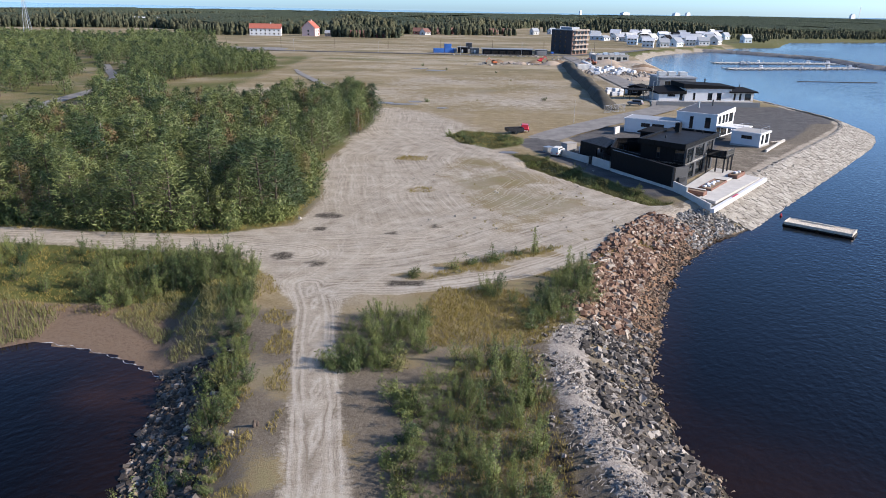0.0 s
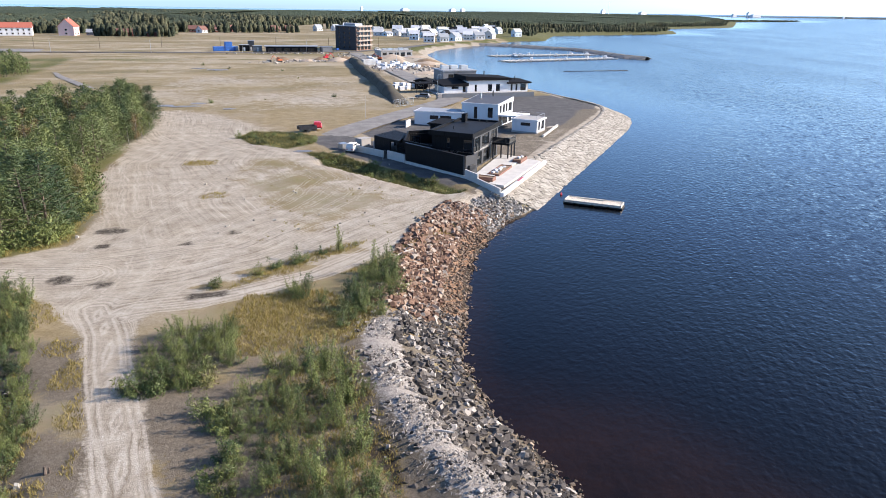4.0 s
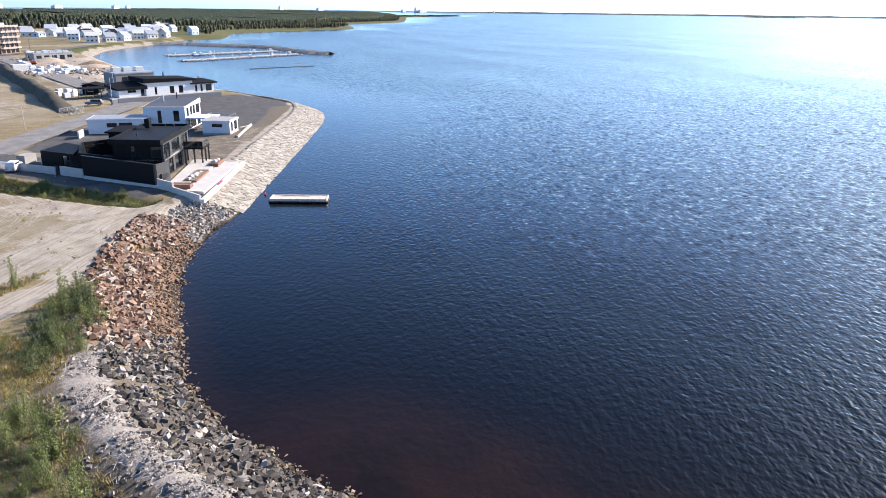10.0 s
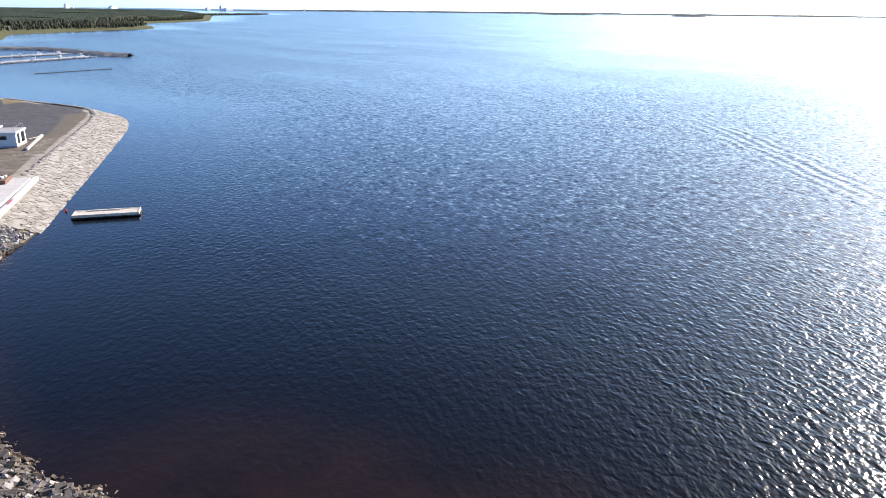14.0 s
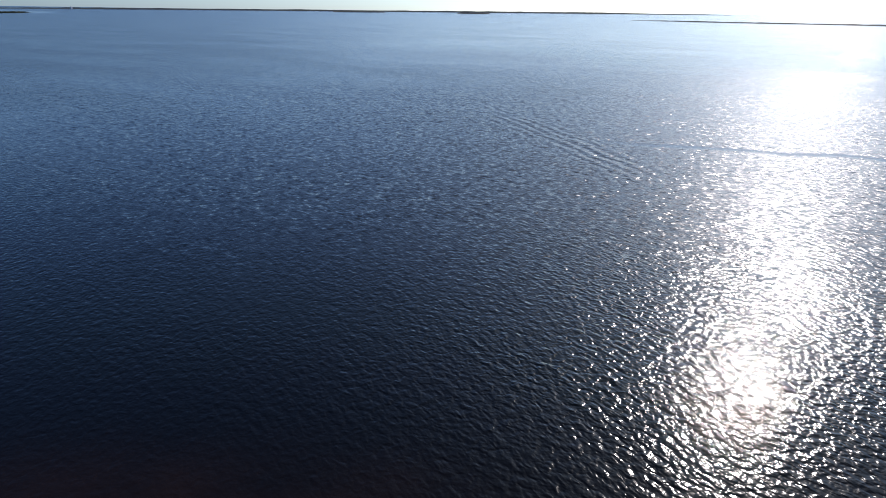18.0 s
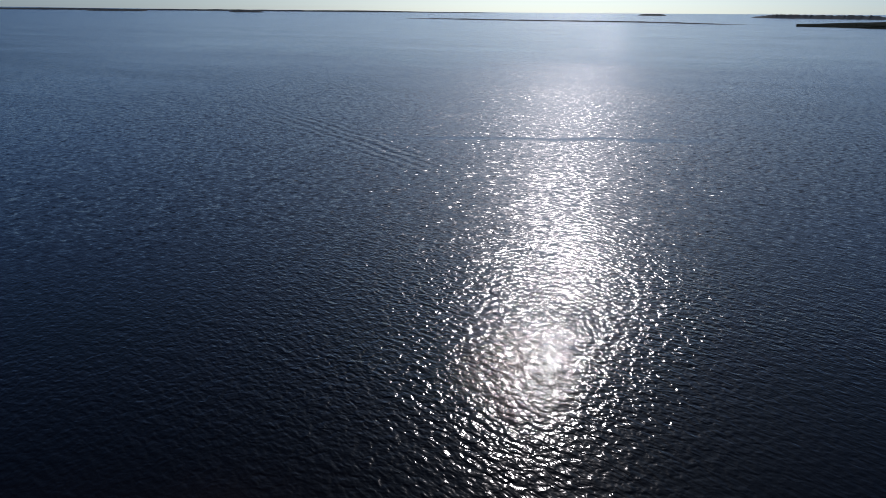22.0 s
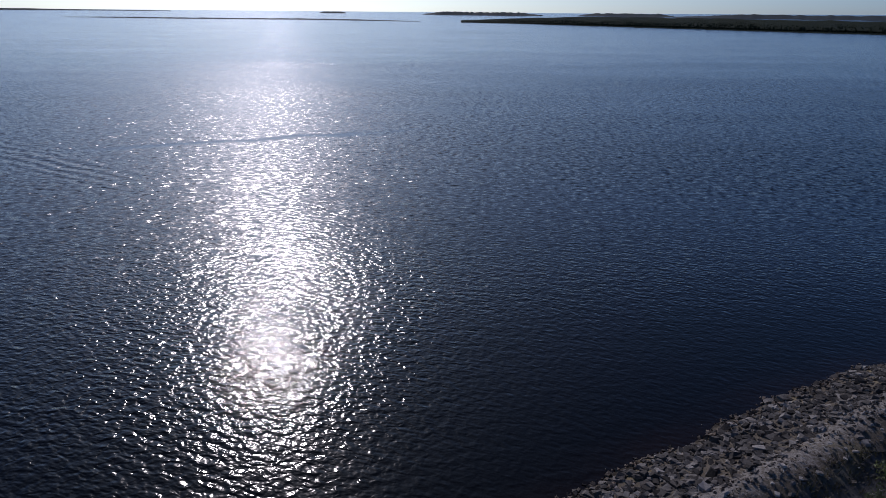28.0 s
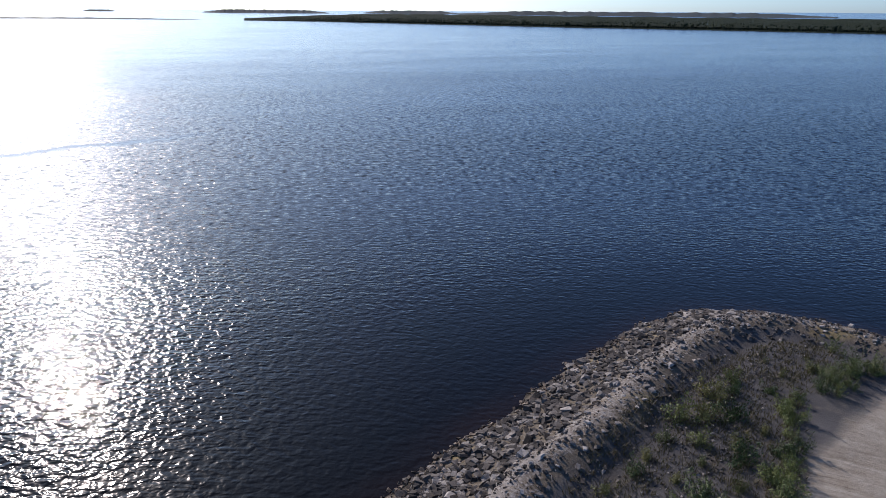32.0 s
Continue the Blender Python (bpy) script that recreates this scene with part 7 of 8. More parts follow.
def unfinished_building():
    """Bare concrete ground floor of a new block, with stacked formwork on top."""
    root = thing("unfinished_building", "unfinished grey concrete building with pale formwork on its flat roof", "building", x=90, y=392, z=LAND)
    Q = [(79.6, 386.5), (98.0, 390.0), (96.2, 399), (77.8, 395.5)]
    wall(root, Q[0], Q[1], LAND, 5.6, M_GREYCONC, [(1.0 + 3.6 * k, 3.4 + 3.6 * k, 0.3 if k % 2 else 0.9, 2.3) for k in range(5)], 0.3)
    for k in (1, 2, 3):
        wall(root, Q[k], Q[(k + 1) % 4], LAND, 5.6, M_GREYCONC, [(2.0, 4.0, 0.8, 2.2)], 0.3)
    slab(root, grow(Q, 0.3), 5.6, 5.95, M_GREYCONC, "roof")
    for k in range(5):
        x, y = 81.5 + 3.1 * k, 389.5 + 0.6 * k
        part("formwork", boxed(x, x + 2.2, y, y + 3.5, 5.95, 6.7 + 0.25 * (k % 2)), M_LIGHTBLUE if k % 2 else M_OFFWHITE, root)
    for k in range(7):
        x, y = 80.2 + 2.8 * k, 386.7 + 0.53 * k
        part("guard_post", rods(((x, y, 5.95), (x, y, 7.0), 0.05, 0.05, 5)), M_METAL, root)
    part("guard_rail", rods(((80.2, 386.7, 6.95), (97.0, 389.9, 6.95), 0.045, 0.045, 5), ((80.2, 386.7, 6.45), (97.0, 389.9, 6.45), 0.04, 0.04, 5)), M_METAL, root)
    seat_parts(root)


unfinished_building()
long_shed()
for x, y, z, l, mt, word in ((-5, 441, 0, 6, M_BLUE, "blue"), (1.4, 443, 0, 6, M_BLUE, "blue"), (0.6, 442.9, 2.6, 4, M_BLUE, "blue"), (4.4, 446.5, 0, 3, M_PLASTIC, "white"), (31, 447, 0, 8, M_SOIL, "brown"),
                              (58, 446, 0, 6, M_OFFWHITE, "white"), (62, 330, 0, 6, M_OFFWHITE, "white"), (56, 430, 0, 6, M_GREYPANEL, "grey")):
    c = thing("site_container", "%s steel container on the building site" % word, "container", "site containers", x, y, LAND + z, 14)
    part("shell", boxed(-l / 2, l / 2, -1.25, 1.25, 0, 2.6, 0.04), mt, c)
    for k in range(int(l / 0.6)):
        part("rib", boxed(-l / 2 + 0.3 + 0.6 * k, -l / 2 + 0.5 + 0.6 * k, -1.31, -1.25, 0.15, 2.45), mt, c)
    part("door", boxed(l / 2, l / 2 + 0.05, -1.1, 1.1, 0.15, 2.45), mt, c)
PALLETS = [(66.8 + 0.075 * k * 3.4 + RNG.uniform(-0.5, 0.5), 318 + 3.4 * k) for k in range(17) if k % 5 != 3] + [(71 + RNG.uniform(0, 12), RNG.uniform(306, 340)) for _ in range(16)]
for x, y in PALLETS + [(64, 306), (66.5, 311), (69, 316), (71.5, 321), (67, 322), (63.5, 314), (74, 327), (70, 331), (76, 316), (66, 327), (73.5, 310), (80, 322), (56, 236), (58.5, 239), (60, 234.5), (55, 241), (53.4, 227.2), (56, 229), (52.5, 232.5)]:
    p = thing("wrapped_pallet", "white-wrapped pallet of building material", "pallet", "wrapped pallets", x, y, LAND, RNG.uniform(0, 60))
    part("load", boxed(-0.95, 0.95, -0.75, 0.75, 0.15, 1.2 + RNG.uniform(-0.3, 0.4), 0.08), M_PLASTIC, p)
    part("pallet_base", boxed(-1.0, 1.0, -0.8, 0.8, 0, 0.15), M_TIMBER, p)


def mound(x, y, rx, ry, h, material, label, name="soil_mound"):
    rng = random.Random(int(x * 7 + y))
    verts, faces, n, rings = [], [], 18, 6
    for r in range(rings + 1):
        k = r / rings
        for i in range(n):
            a = 6.2832 * i / n
            u = (1 - k) * rng.uniform(0.88, 1.12)
            verts.append((math.cos(a) * rx * u, math.sin(a) * ry * u, -0.25 + (h + 0.25) * (1 - (1 - k) ** 1.6) * rng.uniform(0.9, 1.08)))
    for r in range(rings):
        for i in range(n):
            j = (i + 1) % n
            faces.append((r * n + i, r * n + j, (r + 1) * n + j, (r + 1) * n + i))
    verts = [(a, b, c * 0.75) for a, b, c in verts]
    root = thing(name, label, "mound", "soil mounds", x, y, LAND)
    linked("heap", verts, faces, material, root, smooth=True)


M_SANDHEAP = plain("sand_heap", (0.37, 0.30, 0.23), 0.95, vary=0.15, bump=0.5)
mound(80, 344, 5, 4, 2.8, M_SANDHEAP, "heap of light brown sand on the building site")
mound(52, 356, 7, 4, 2.6, M_SANDHEAP, "heap of light brown sand on the building site")
mound(44, 362, 5, 3.5, 2.2, M_SOIL, "heap of dark soil on the building site")
mound(37, 358, 4, 3, 1.6, M_SANDHEAP, "heap of light brown sand on the building site")
mound(26, 366, 4.5, 3, 2.0, M_SOIL, "heap of dark overgrown soil at the meadow's edge")
mound(88, 300, 8, 4, 1.4, M_SANDHEAP, "low heap of sand by the shore")
mound(92, 335, 7, 5, 1.8, M_SANDHEAP, "low heap of sand by the shore")
mound(66, 352, 4, 3, 2.2, M_SOIL, "heap of dark soil on the building site")


def excavator(x, y, turn, paint, word):
    e = thing("excavator", "%s tracked excavator with its arm lowered" % word, "excavator", "excavators", x, y, LAND, turn)
    e.matrix_basis = e.matrix_basis @ Matrix.Diagonal((0.75, 0.75, 0.75, 1))
    for s in (-1, 1):
        part("track", boxed(-1.9, 1.9, s * 1.1 - 0.3, s * 1.1 + 0.3, 0, 0.85, 0.2), M_RUBBER, e)
    part("body", boxed(-2.0, 1.0, -1.3, 1.3, 0.95, 2.1, 0.12), paint, e)
    cab = part("cab", boxed(-0.1, 1.3, 0.2, 1.25, 2.1, 3.2, 0.1), paint, e)
    part("cab_window", boxed(0.0, 1.34, 0.3, 1.29, 2.4, 3.05), M_GLASS, cab)
    part("boom", rods(((0.9, -0.3, 1.8), (3.4, -0.3, 4.3), 0.28, 0.22, 6)), paint, e)
    part("stick", rods(((3.4, -0.3, 4.3), (5.4, -0.3, 1.6), 0.2, 0.16, 6)), paint, e)
    part("bucket", boxed(4.9, 5.8, -0.8, 0.2, 0.4, 1.5, 0.15), M_DARKMETAL, e)


def site_clutter():
    """Broken concrete, timber and wrapped goods strewn over the building site."""
    spots = []
    for cx, cy, rx, ry, n in ((70, 318, 14, 26, 260), (88, 300, 12, 26, 150), (40, 360, 20, 10, 130), (78, 395, 24, 20, 160), (66, 240, 10, 12, 60), (20, 352, 14, 8, 50), (40, 418, 40, 6, 120)):
        for _ in range(n):
            spots.append((cx + RNG.gauss(0, 0.45) * rx, cy + RNG.gauss(0, 0.45) * ry, LAND + 0.15, 0.4 + 1.5 * RNG.random() ** 2.5))
    heap("building_rubble", spots[:520], BLOCKS, M_CREST, "pale broken concrete and slabs strewn over the building site", "rubble")
    heap("building_rubble", spots[520:], BLOCKS + SLABS, M_PALE, "pale building blocks and sheets strewn over the site", "rubble")


site_clutter()
for x, y, rx, ry, h, mt, word in ((84, 378, 8, 5, 2.6, M_SANDHEAP, "light brown sand"), (96, 352, 7, 4, 2.0, M_SOIL, "dark soil"), (86, 322, 8, 5, 1.6, M_SOIL, "dark soil"), (78, 286, 7, 4, 1.3, M_SANDHEAP, "light brown sand"),
                              (94, 312, 6, 4, 1.2, M_SANDHEAP, "light brown sand"), (57, 366, 6, 4, 2.4, M_SOIL, "dark soil"), (98, 382, 8, 4, 1.4, M_SANDHEAP, "light brown sand"), (32, 364, 5, 3, 1.2, M_SANDHEAP, "light brown sand")):
    mound(x, y, rx, ry, h, mt, "heap of %s on the building site" % word)


def earth_bank():
    """A ridge of dumped soil along the street, steep on its meadow side."""
    root = thing("earth_bank", "steep ridge of dumped dark soil with grass on top", "earth bank", x=50, y=243, z=LAND)
    rng = random.Random(41)
    verts, faces, n = [], [], 150
    total = length(BERM)
    for k in range(n + 1):
        x, y, tx, ty = along(BERM, total * k / n)
        e = min(1.0, 8 * min(k, n - k) / n)
        h = (2.5 + 0.3 * math.sin(k * 0.21) + 0.12 * math.sin(k * 0.83)) * (0.15 + 0.85 * e)
        for o, z in ((-2.6, -0.3), (-1.8, 0.55), (-1.0, 0.96), (0.2, 1.0), (1.4, 0.85), (2.5, 0.4), (3.6, -0.3)):
            o += rng.uniform(-0.16, 0.16) + 0.25 * math.sin(k * 0.23)
            verts.append((x + ty * -o, y + tx * o, LAND + (z * h * rng.uniform(0.95, 1.05) if z > 0 else z)))
    for k in range(n):
        for j in range(6):
            i = 7 * k + j
            faces.append((i, i + 1, i + 8, i + 7))
    linked("ridge", verts, faces, M_BANK, root, smooth=True)
    seat_parts(root)


M_BANK = plain("overgrown_soil", (0.058, 0.05, 0.033), 0.95, vary=0.45, scale=0.5, bump=0.6)
earth_bank()
excavator(74, 364, 160, M_ORANGE, "orange")
excavator(48, 371, 20, M_REDPAINT, "red")
excavator(23, 352, 200, M_ORANGE, "orange")


def vehicle(x, y, turn, paint, label, name="car", l=4.4, w=1.8, h=1.5, van=False):
    """A car or van: body, cabin, windows, wheels with rims, lamps."""
    c = thing(name, label, "car" if not van else "van", "", x, y, ground_at(x, y) + (0.25 if y > 135 else 0.02), turn)
    low = 0.55 if not van else 0.9
    bm = boxed(-l / 2, l / 2, -w / 2, w / 2, 0.28, 0.28 + low, 0.14)
    part("body", bm, paint, c)
    x0, x1 = (-l / 2 + 0.25, l / 2 - 1.25) if not van else (-l / 2 + 0.05, l / 2 - 0.9)
    bm = prism([(x0, -w / 2 + 0.1), (x1, -w / 2 + 0.1), (x1, w / 2 - 0.1), (x0, w / 2 - 0.1)], 0.26 + low, h)
    for v in bm.verts:
        if v.co.z > h - 0.01:
            v.co.x = v.co.x * 0.78 - 0.1
            v.co.y *= 0.85
    cabin = part("cabin", bm, paint, c)
    for s in (-1, 1):
        part("side_window", boxed(x0 + 0.35, x1 - 0.35, s * (w / 2 - 0.16) - 0.05, s * (w / 2 - 0.16) + 0.05, 0.36 + low, h - 0.16), M_GLASS, cabin)
    part("windscreen", boxed(x1 - 0.22, x1 - 0.12, -w / 2 + 0.28, w / 2 - 0.28, 0.34 + low, h - 0.18), M_GLASS, cabin)
    for sx in (-1, 1):
        for s in (-1, 1):
            wx, wy = sx * l * 0.31, s * (w / 2 - 0.08)
            wheel = part("wheel", rods(((wx, wy - 0.11, 0.33), (wx, wy + 0.11, 0.33), 0.33, 0.33, 14)), M_RUBBER, c)
            part("rim", rods(((wx, wy - 0.12, 0.33), (wx, wy + 0.12, 0.33), 0.2, 0.2, 10)), M_METAL, wheel)
            part("headlight" if sx > 0 else "tail_light", boxed(sx * (l / 2 - 0.02) - 0.04, sx * (l / 2 - 0.02) + 0.04, s * (w / 2 - 0.3) - 0.15, s * (w / 2 - 0.3) + 0.15, 0.6, 0.75),
                 M_PLASTIC if sx > 0 else M_REDPAINT, c)
    return c


vehicle(17.6, 155.0, 82, M_REDPAINT, "small red car parked beside the meadow", l=4.0)
vehicle(21.0, 129.0, 60, M_OFFWHITE, "white van parked by the low wall", "van", 3.5, 1.6, 1.65, True)
vehicle(54.5, 204, 150, M_GREYPANEL, "grey car parked on the street verge", l=4.5)
vehicle(64, 441, 90, M_BLUE, "blue car parked by the apartment block")
vehicle(90, 447, 20, M_OFFWHITE, "white car parked by the apartment block")


def trailer():
    c = thing("trailer", "dark flatbed trailer standing on the gravel", "trailer", x=15.0, y=152.2, z=ground_at(15, 152.2), turn=15)
    part("bed", boxed(-1.9, 1.9, -0.95, 0.95, 0.6, 0.75), M_DARKMETAL, c)
    for x0, x1, y0, y1 in ((-1.9, 1.9, -0.95, -0.9), (-1.9, 1.9, 0.9, 0.95), (-1.9, -1.85, -0.9, 0.9), (1.85, 1.9, -0.9, 0.9)):
        part("board", boxed(x0, x1, y0, y1, 0.75, 1.35), M_DARKMETAL, c)
    for s in (-1, 1):
        part("wheel", rods(((0, s * 1.0 - 0.1, 0.32), (0, s * 1.0 + 0.1, 0.32), 0.32, 0.32, 12)), M_RUBBER, c)
    part("drawbar", rods(((1.9, 0, 0.6), (3.2, 0, 0.5), 0.05, 0.05, 6)), M_METAL, c)


trailer()
for x, y, sx, sy, h, mt, word in ((23.9, 134.2, 1.2, 0.9, 1.4, M_GREYCONC, "grey"), (26.2, 131.6, 0.6, 0.5, 1.2, M_OFFWHITE, "white"), (19.6, 131.8, 0.7, 0.7, 1.0, M_METAL, "grey")):
    b = thing("storage_box", "%s storage box beside the carport" % word, "box", "storage boxes", x, y, ground_at(x, y), 30)
    part("body", boxed(-sx, sx, -sy, sy, 0, h, 0.04), mt, b)
    part("lid", boxed(-sx - 0.05, sx + 0.05, -sy - 0.05, sy + 0.05, h, h + 0.08), mt, b)


def pole(x, y, h, label, name="street_lamp", arm=1.2, material=M_METAL, r=0.09):
    p = thing(name, label, "lamp" if arm else "pole", "poles", x, y, ground_at(x, y) - 0.05)
    part("mast", rods(((0, 0, 0), (0, 0, h), r, r * 0.6, 8)), material, p)
    if arm:
        part("arm", rods(((0, 0, h - 0.1), (arm, 0, h + 0.15), 0.04, 0.035, 6)), material, p)
        part("lamp_head", boxed(arm - 0.15, arm + 0.45, -0.12, 0.12, h + 0.1, h + 0.2, 0.03), M_GREYPANEL, p)


for x, y in ((59.5, 205.5), (70, 238), (71, 275), (73, 320), (74, 372), (44, 426), (8, 420), (-40, 424), (-90, 428)):
    pole(x, y, 7.0, "grey street lamp beside the road")
pole(31.0, 170, 5.5, "bare wooden pole standing in the meadow", "wooden_pole", 0, M_DRIFT, 0.085)
for k in range(8):
    pole(-140 + 34 * k, 462 + 3 * k, 6.5, "wooden pole along the far road", "wooden_pole", 0, M_BARK, 0.13)


def site_fence():
    f = thing("mesh_fence", "steel mesh fence panels standing on the berm", "fence", x=45, y=188.5, z=ground_at(45, 188.5), turn=35)
    for k in range(3):
        x0 = -4 + 2.7 * k
        part("frame", rods(((x0, 0, 0), (x0, 0, 2), 0.04, 0.04, 5), ((x0 + 2.6, 0, 0), (x0 + 2.6, 0, 2), 0.04, 0.04, 5), ((x0, 0, 2), (x0 + 2.6, 0, 2), 0.04, 0.04, 5), ((x0, 0, 0.15), (x0 + 2.6, 0, 0.15), 0.04, 0.04, 5)), M_METAL, f)
        part("mesh", rods(*[((x0 + 0.22 * i, 0, 0.15), (x0 + 0.22 * i, 0, 2), 0.012, 0.012, 3) for i in range(1, 12)], *[((x0, 0, 0.15 + 0.3 * i), (x0 + 2.6, 0, 0.15 + 0.3 * i), 0.012, 0.012, 3) for i in range(1, 6)]), M_METAL, f)


site_fence()
shed(62.5, 233, 60, 6, 4.5, 2.6, 0.5, M_BLACK, M_ROOF, "dark_shed", "small dark low-roofed shed by the villa", "shed", windows=1)


def carport():
    c = thing("carport", "flat dark carport on slim posts", "carport", x=61, y=222, z=LAND, turn=5)
    part("roof", boxed(-5, 4, -3, 3, 2.7, 2.95), M_ROOF, c)
    for x in (-4.8, -0.5, 3.8):
        for y in (-2.8, 2.8):
            part("post", boxed(x - 0.08, x + 0.08, y - 0.08, y + 0.08, 0, 2.7), M_DARKMETAL, c)


carport()


# ---- marina and breakwater ----
def breakwater():
    line = [(200, 566), (219, 548), (234, 517), (247, 495), (250, 466), (246, 434), (244, 410), (250, 396)]
    verts, faces, n = [], [], 60
    rng = random.Random(3)
    for k in range(n + 1):
        x, y, tx, ty = along(line, length(line) * k / n)
        for o, z in ((-7.5, -0.6), (-4, 0.9), (-1.6, 1.6), (1.6, 1.65), (4, 0.9), (7.5, -0.6)):
            o *= rng.uniform(0.85, 1.15) * (1.0 if k < n else 0.4)
            verts.append((x - ty * o, y + tx * o, z + (rng.uniform(-0.2, 0.2) if z > 0 else 0)))
    for k in range(n):
        for j in range(5):
            i = 6 * k + j
            faces.append((i, i + 1, i + 7, i + 6))
    root = thing("breakwater", "long breakwater of dark grey rock round the marina", "breakwater", x=250, y=470)
    linked("core", verts, faces, M_BREAK, root)
    v, f, base = [], [], 0
    for _ in range(900):
        x, y, tx, ty = along(line, RNG.uniform(0, length(line)))
        o = RNG.uniform(-6.5, 6.5)
        s = RNG.uniform(0.6, 1.7)
        q, g = BLOCKS[RNG.randrange(len(BLOCKS))]
        v.append(q * s + np.array((x - ty * o, y + tx * o, max(-0.1, 1.6 - abs(o) * 0.28))))
        f += [tuple(base + i for i in w) for w in g]
        base += len(q)
    ob = linked("stones", np.concatenate(v).tolist(), f, M_BREAK, root)
    ob["kind"] = "stuff"
    seat_parts(root)


breakwater()


def pontoon(a, b, fingers):
    n = math.hypot(b[0] - a[0], b[1] - a[1])
    root = thing("marina_pontoon", "pale floating pontoon with finger piers", "pontoon", "marina pontoons", a[0], a[1], 0, math.degrees(math.atan2(b[1] - a[1], b[0] - a[0])))
    part("deck", boxed(0, n, -1.3, 1.3, 0.2, 0.6), M_CONCRETE, root)
    for k in range(fingers):
        x = n * (k + 0.5) / fingers
        part("finger", boxed(x - 0.5, x + 0.5, -6.5, -1.3, 0.25, 0.5), M_CONCRETE, root)
        part("finger", boxed(x - 0.5, x + 0.5, 1.3, 6.5, 0.25, 0.5), M_CONCRETE, root)
    for k in range(6):
        x = n * (k + 0.5) / 6
        part("pile", rods(((x, 1.5, -1), (x, 1.5, 2.2), 0.15, 0.15, 6)), M_METAL, root)


pontoon((158, 429), (236, 440), 24)
pontoon((149, 384), (231, 405), 24)


def boat(x, y, turn, l):
    b = thing("motor_boat", "small white motor boat moored at the pontoon", "boat", "moored boats", x, y, 0, turn)
    w = l * 0.17
    bm = bmesh.new()
    ring = [(-l / 2, -w), (l * 0.15, -w), (l / 2, 0), (l * 0.15, w), (-l / 2, w)]
    lo, hi = [bm.verts.new((x * 0.88, y * 0.7, -0.15)) for x, y in ring], [bm.verts.new((x, y, 0.75)) for x, y in ring]
    bm.faces.new(lo[::-1]), bm.faces.new(hi)
    for k in range(5):
        bm.faces.new((lo[k], lo[(k + 1) % 5], hi[(k + 1) % 5], hi[k]))
    part("hull", bm, M_WHITE, b)
    cab = part("cabin", boxed(-l * 0.15, l * 0.2, -w * 0.7, w * 0.7, 0.75, 1.7, 0.1), M_WHITE, b)
    part("cabin_window", boxed(-l * 0.1, l * 0.21, -w * 0.72, w * 0.72, 1.1, 1.5), M_GLASS, cab)


for x, y, l in ((174, 426.5, 8), (178, 427.5, 6), (205, 432, 6), (171, 393, 6), (229, 411, 7), (234, 445, 8), (213, 404, 6), (221, 443, 8), (194, 395, 5), (188, 437, 6)):
    boat(x, y, RNG.uniform(60, 90), l)
boom = thing("floating_boom", "dark floating boom across the marina mouth", "boom", x=180, y=318)
part("line", rods(((156, 319, 0.05), (192, 320, 0.05), 0.18, 0.18, 6)), M_DARKMETAL, boom)
seat_parts(boom)
buoy = thing("red_buoy", "small red buoy floating by the sea wall", "buoy", x=49.6, y=99.2)
part("float", rods(((0, 0, -0.15), (0, 0, 0.15), 0.16, 0.18, 10), ((0, 0, 0.15), (0, 0, 0.4), 0.15, 0.05, 10)), M_REDPAINT, buoy)


# ---- mast and far skyline ----
def lattice_mast(x, y, h, name, label, w=2.2):
    m = thing(name, label, "mast", x=x, y=y, z=LAND)
    legs = [(-1, -1), (1, -1), (1, 1), (-1, 1)]
    for a, b in legs:
        part("leg", rods(((a * w, b * w, 0), (a * 0.4, b * 0.4, h), 0.16, 0.10, 5)), M_METAL, m)
    items = []
    for k in range(12):
        u, v = k / 12, (k + 1) / 12
        for i in range(4):
            (a, b), (c, d) = legs[i], legs[(i + 1) % 4]
            p, q = w + (0.4 - w) * u, w + (0.4 - w) * v
            items.append(((a * p, b * p, h * u), (c * q, d * q, h * v), 0.07, 0.07, 3))
    part("bracing", rods(*items), M_METAL, m)
    part("antenna", rods(((0, 0, h), (0, 0, h + 3), 0.1, 0.06, 5)), M_METAL, m)


lattice_mast(-272, 474, 29, "lattice_mast", "grey steel lattice mast rising from the young wood")
for az, dist, wd, top, kind in ((17.2, 4300, 40, 33, "far_tower_block"), (18.0, 4300, 28, 35, "far_tower_block"), (28.7, 4300, 26, 44, "far_factory"), (29.1, 4250, 3, 90, "far_chimney"), (31.6, 4350, 44, 34, "far_factory"),
                                (38.0, 4500, 28, 30, "far_factory"), (39.0, 4500, 26, 44, "far_factory"), (39.4, 4500, 60, 29, "far_factory"), (13.5, 4200, 50, 31, "far_tower_block"), (10.2, 4300, 14, 38, "far_tower_block"),
                                (45.0, 4600, 14, 26, "far_factory")):
    x, y = polar(az, dist)
    b = thing(kind, "hazy grey %s on the horizon" % kind[4:].replace("_", " "), "building", "far skyline", x, y, 0, 45 - az)
    part("body", boxed(-wd / 2, wd / 2, -wd / 4, wd / 4, 0, top * 0.72), M_HAZE, b)
    part("top", boxed(-wd * 0.3, wd * 0.3, -wd / 5, wd / 5, top * 0.72, top * 0.85), M_HAZE, b)


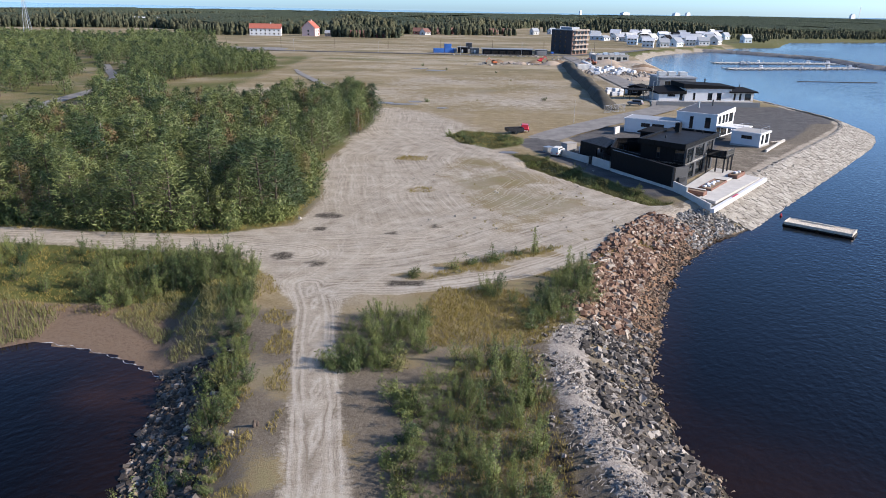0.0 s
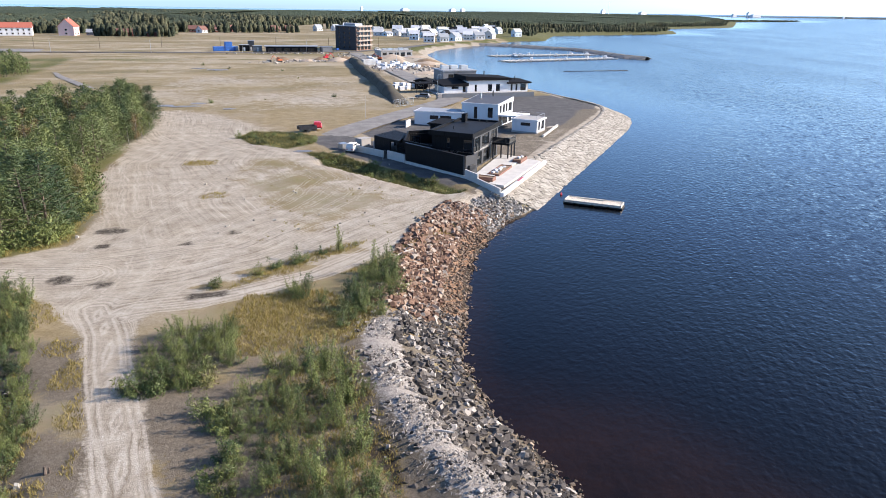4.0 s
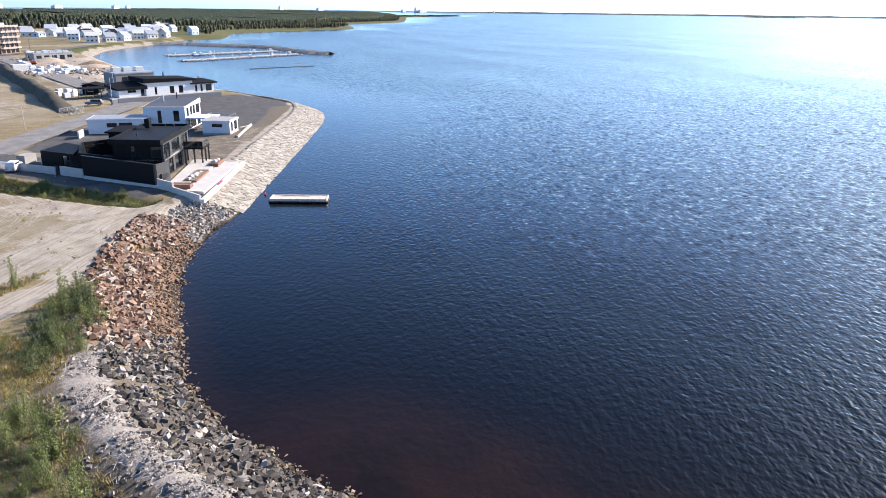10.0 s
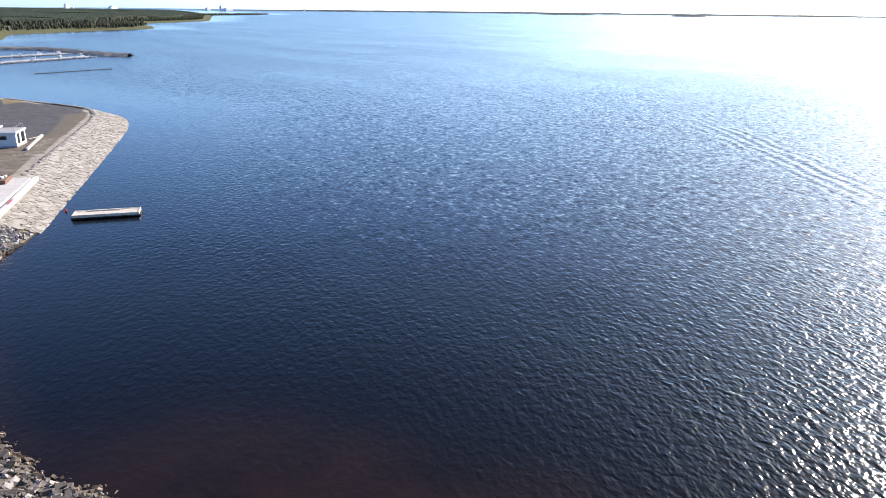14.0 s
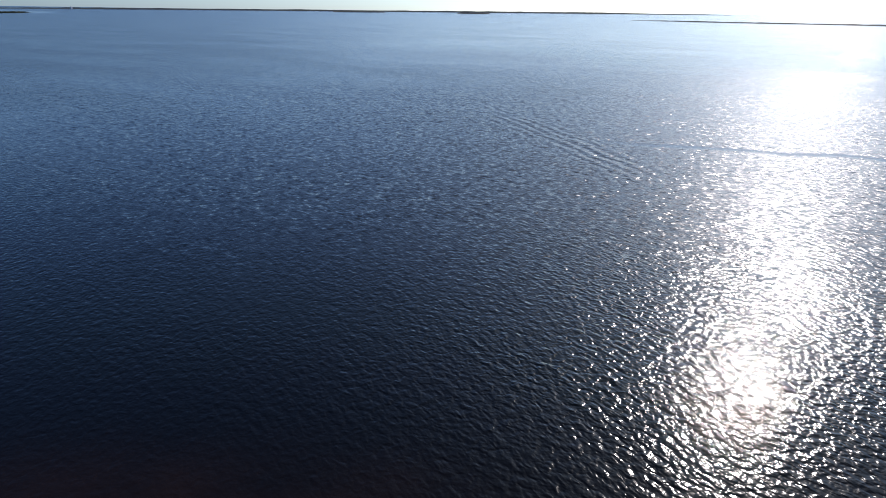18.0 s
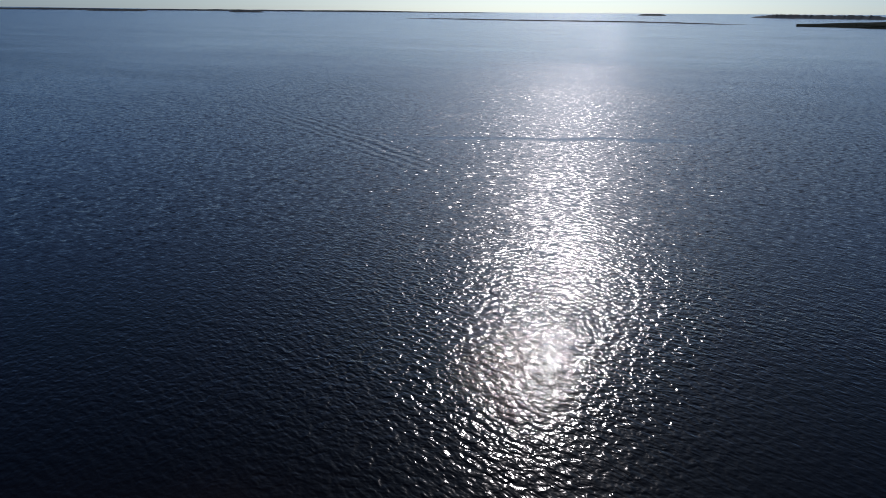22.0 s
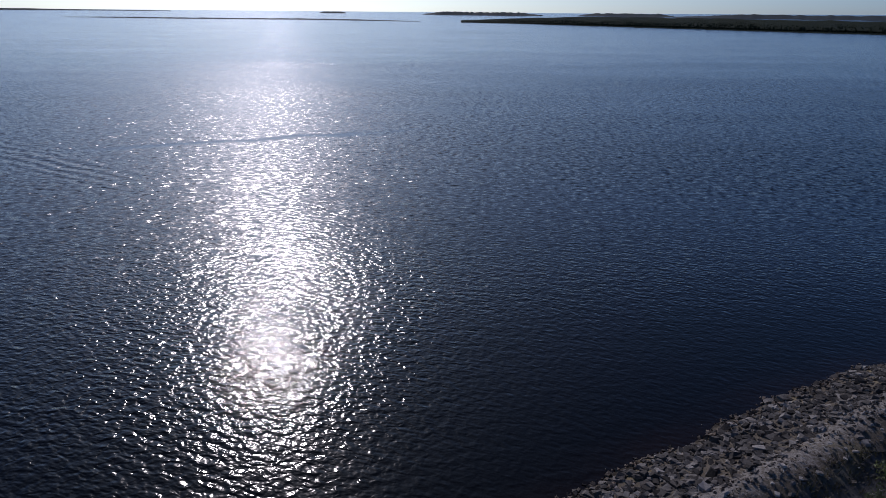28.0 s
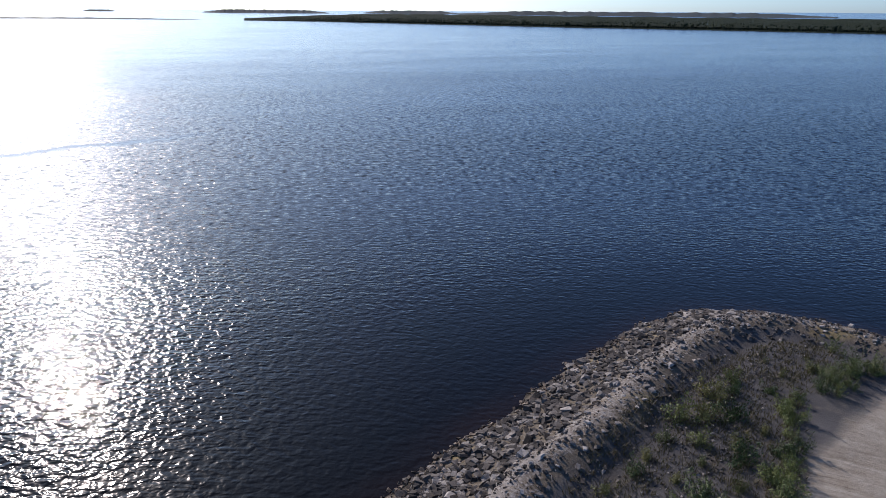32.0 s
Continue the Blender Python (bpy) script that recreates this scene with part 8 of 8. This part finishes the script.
# ---- litter of the shore ----
def driftwood():
    root = thing("driftwood", "bleached driftwood sticks strewn on the stone crest", "driftwood")
    spots = bank_spots(EAST, length(EAST[:12]), S_RED0, 5.2, 9.6, 1500, (0.10, 0.42)) + bank_spots(EAST, 20, 95, 5.4, 9.0, 350, (0.12, 0.4))
    verts, faces = [], []
    for k, (x, y, z, s) in enumerate(spots):
        a = RNG.gauss(0.9, 0.8)
        cx, cy, w, z = math.cos(a) * s, math.sin(a) * s, RNG.uniform(0.006, 0.016), z + RNG.uniform(0.02, 0.14)
        up = RNG.uniform(-0.05, 0.16)
        px, py = -math.sin(a) * w, math.cos(a) * w
        verts += [(x - px, y - py, z), (x + px, y + py, z), (x, y, z + 2 * w), (x + cx - px, y + cy - py, z + up), (x + cx + px, y + cy + py, z + up), (x + cx, y + cy, z + up + 1.4 * w)]
        b = 6 * k
        faces += [(b, b + 1, b + 4, b + 3), (b + 1, b + 2, b + 5, b + 4), (b + 2, b, b + 3, b + 5), (b, b + 2, b + 1), (b + 3, b + 4, b + 5)]
    linked("stick_litter", verts, faces, M_DRIFT, root)["kind"] = "stuff"
    for x, y, a, l in ((10.0, 45.5, 20, 1.5), (11.0, 36.0, -30, 1.6), (14.2, 61.5, 60, 2.0), (16.8, 70.5, 35, 2.4)):
        log = thing("driftwood_log", "pale weathered log lying among the stones", "log", "driftwood logs", x, y, ground_at(x, y) + 0.15, a)
        part("trunk", rods(((-l / 2, 0, 0), (0, 0.06, 0.06), 0.07, 0.08, 6), ((0, 0.06, 0.06), (l / 2, 0, 0.1), 0.08, 0.04, 6), ((l * 0.1, 0, 0.08), (l * 0.3, 0.4, 0.3), 0.03, 0.01, 5)), M_DRIFT, log)


driftwood()
for x, y, s in ((-13.2, 38.0, 0.5), (-1.6, 85.5, 0.45), (1.5, 87, 0.4), (4.0, 86.5, 0.5), (6.5, 82, 0.4), (21.5, 83.4, 0.6), (-18.2, 84.8, 0.6)) + tuple((RNG.uniform(-8, 26), RNG.uniform(76, 122), RNG.uniform(0.15, 0.4)) for _ in range(24)):
    r = thing("loose_stone", "loose pale stone lying on the sand", "stone", "loose stones", x, y, ground_at(x, y) + 0.08, RNG.uniform(0, 360))
    v, f = BLOCKS[RNG.randrange(len(BLOCKS))]
    linked("block", (v * s).tolist(), f, M_PALE, r)
stump = thing("tree_stump", "short broken stump beside the track", "stump", x=-11.9, y=38.6, z=ground_at(-11.9, 38.6))
part("stem", rods(((0, 0, -0.1), (0.05, 0, 0.5), 0.11, 0.09, 8), ((0.2, 0.1, -0.1), (0.24, 0.1, 0.35), 0.08, 0.06, 8)), M_BARK, stump)


def foam():
    """Broken white foam where the lagoon laps the mud."""
    line = [(-22.2, 48.9), (-24.5, 50.4), (-27, 51.9), (-29.2, 52.9), (-31.5, 53.8), (-34.5, 54.5)]
    verts, faces, n = [], [], 90
    for k in range(n + 1):
        x, y, tx, ty = along(line, length(line) * k / n)
        w = max(0.0, 0.035 * math.sin(k * 0.9) + 0.03 * math.sin(k * 2.3) + 0.008)
        o = 0.15 * math.sin(k * 0.5)
        verts += [(x - ty * (o - w), y + tx * (o - w), 0.03), (x - ty * o, y + tx * o, 0.05 + 0.2 * w), (x - ty * (o + w), y + tx * (o + w), 0.03)]
    for k in range(n):
        i = 3 * k
        faces += [(i, i + 1, i + 4, i + 3), (i + 1, i + 2, i + 5, i + 4)]
    tagged(linked("foam_line", verts, faces, M_WHITE), "thin line of white foam lapping the mud", "foam", kind="stuff")


foam()
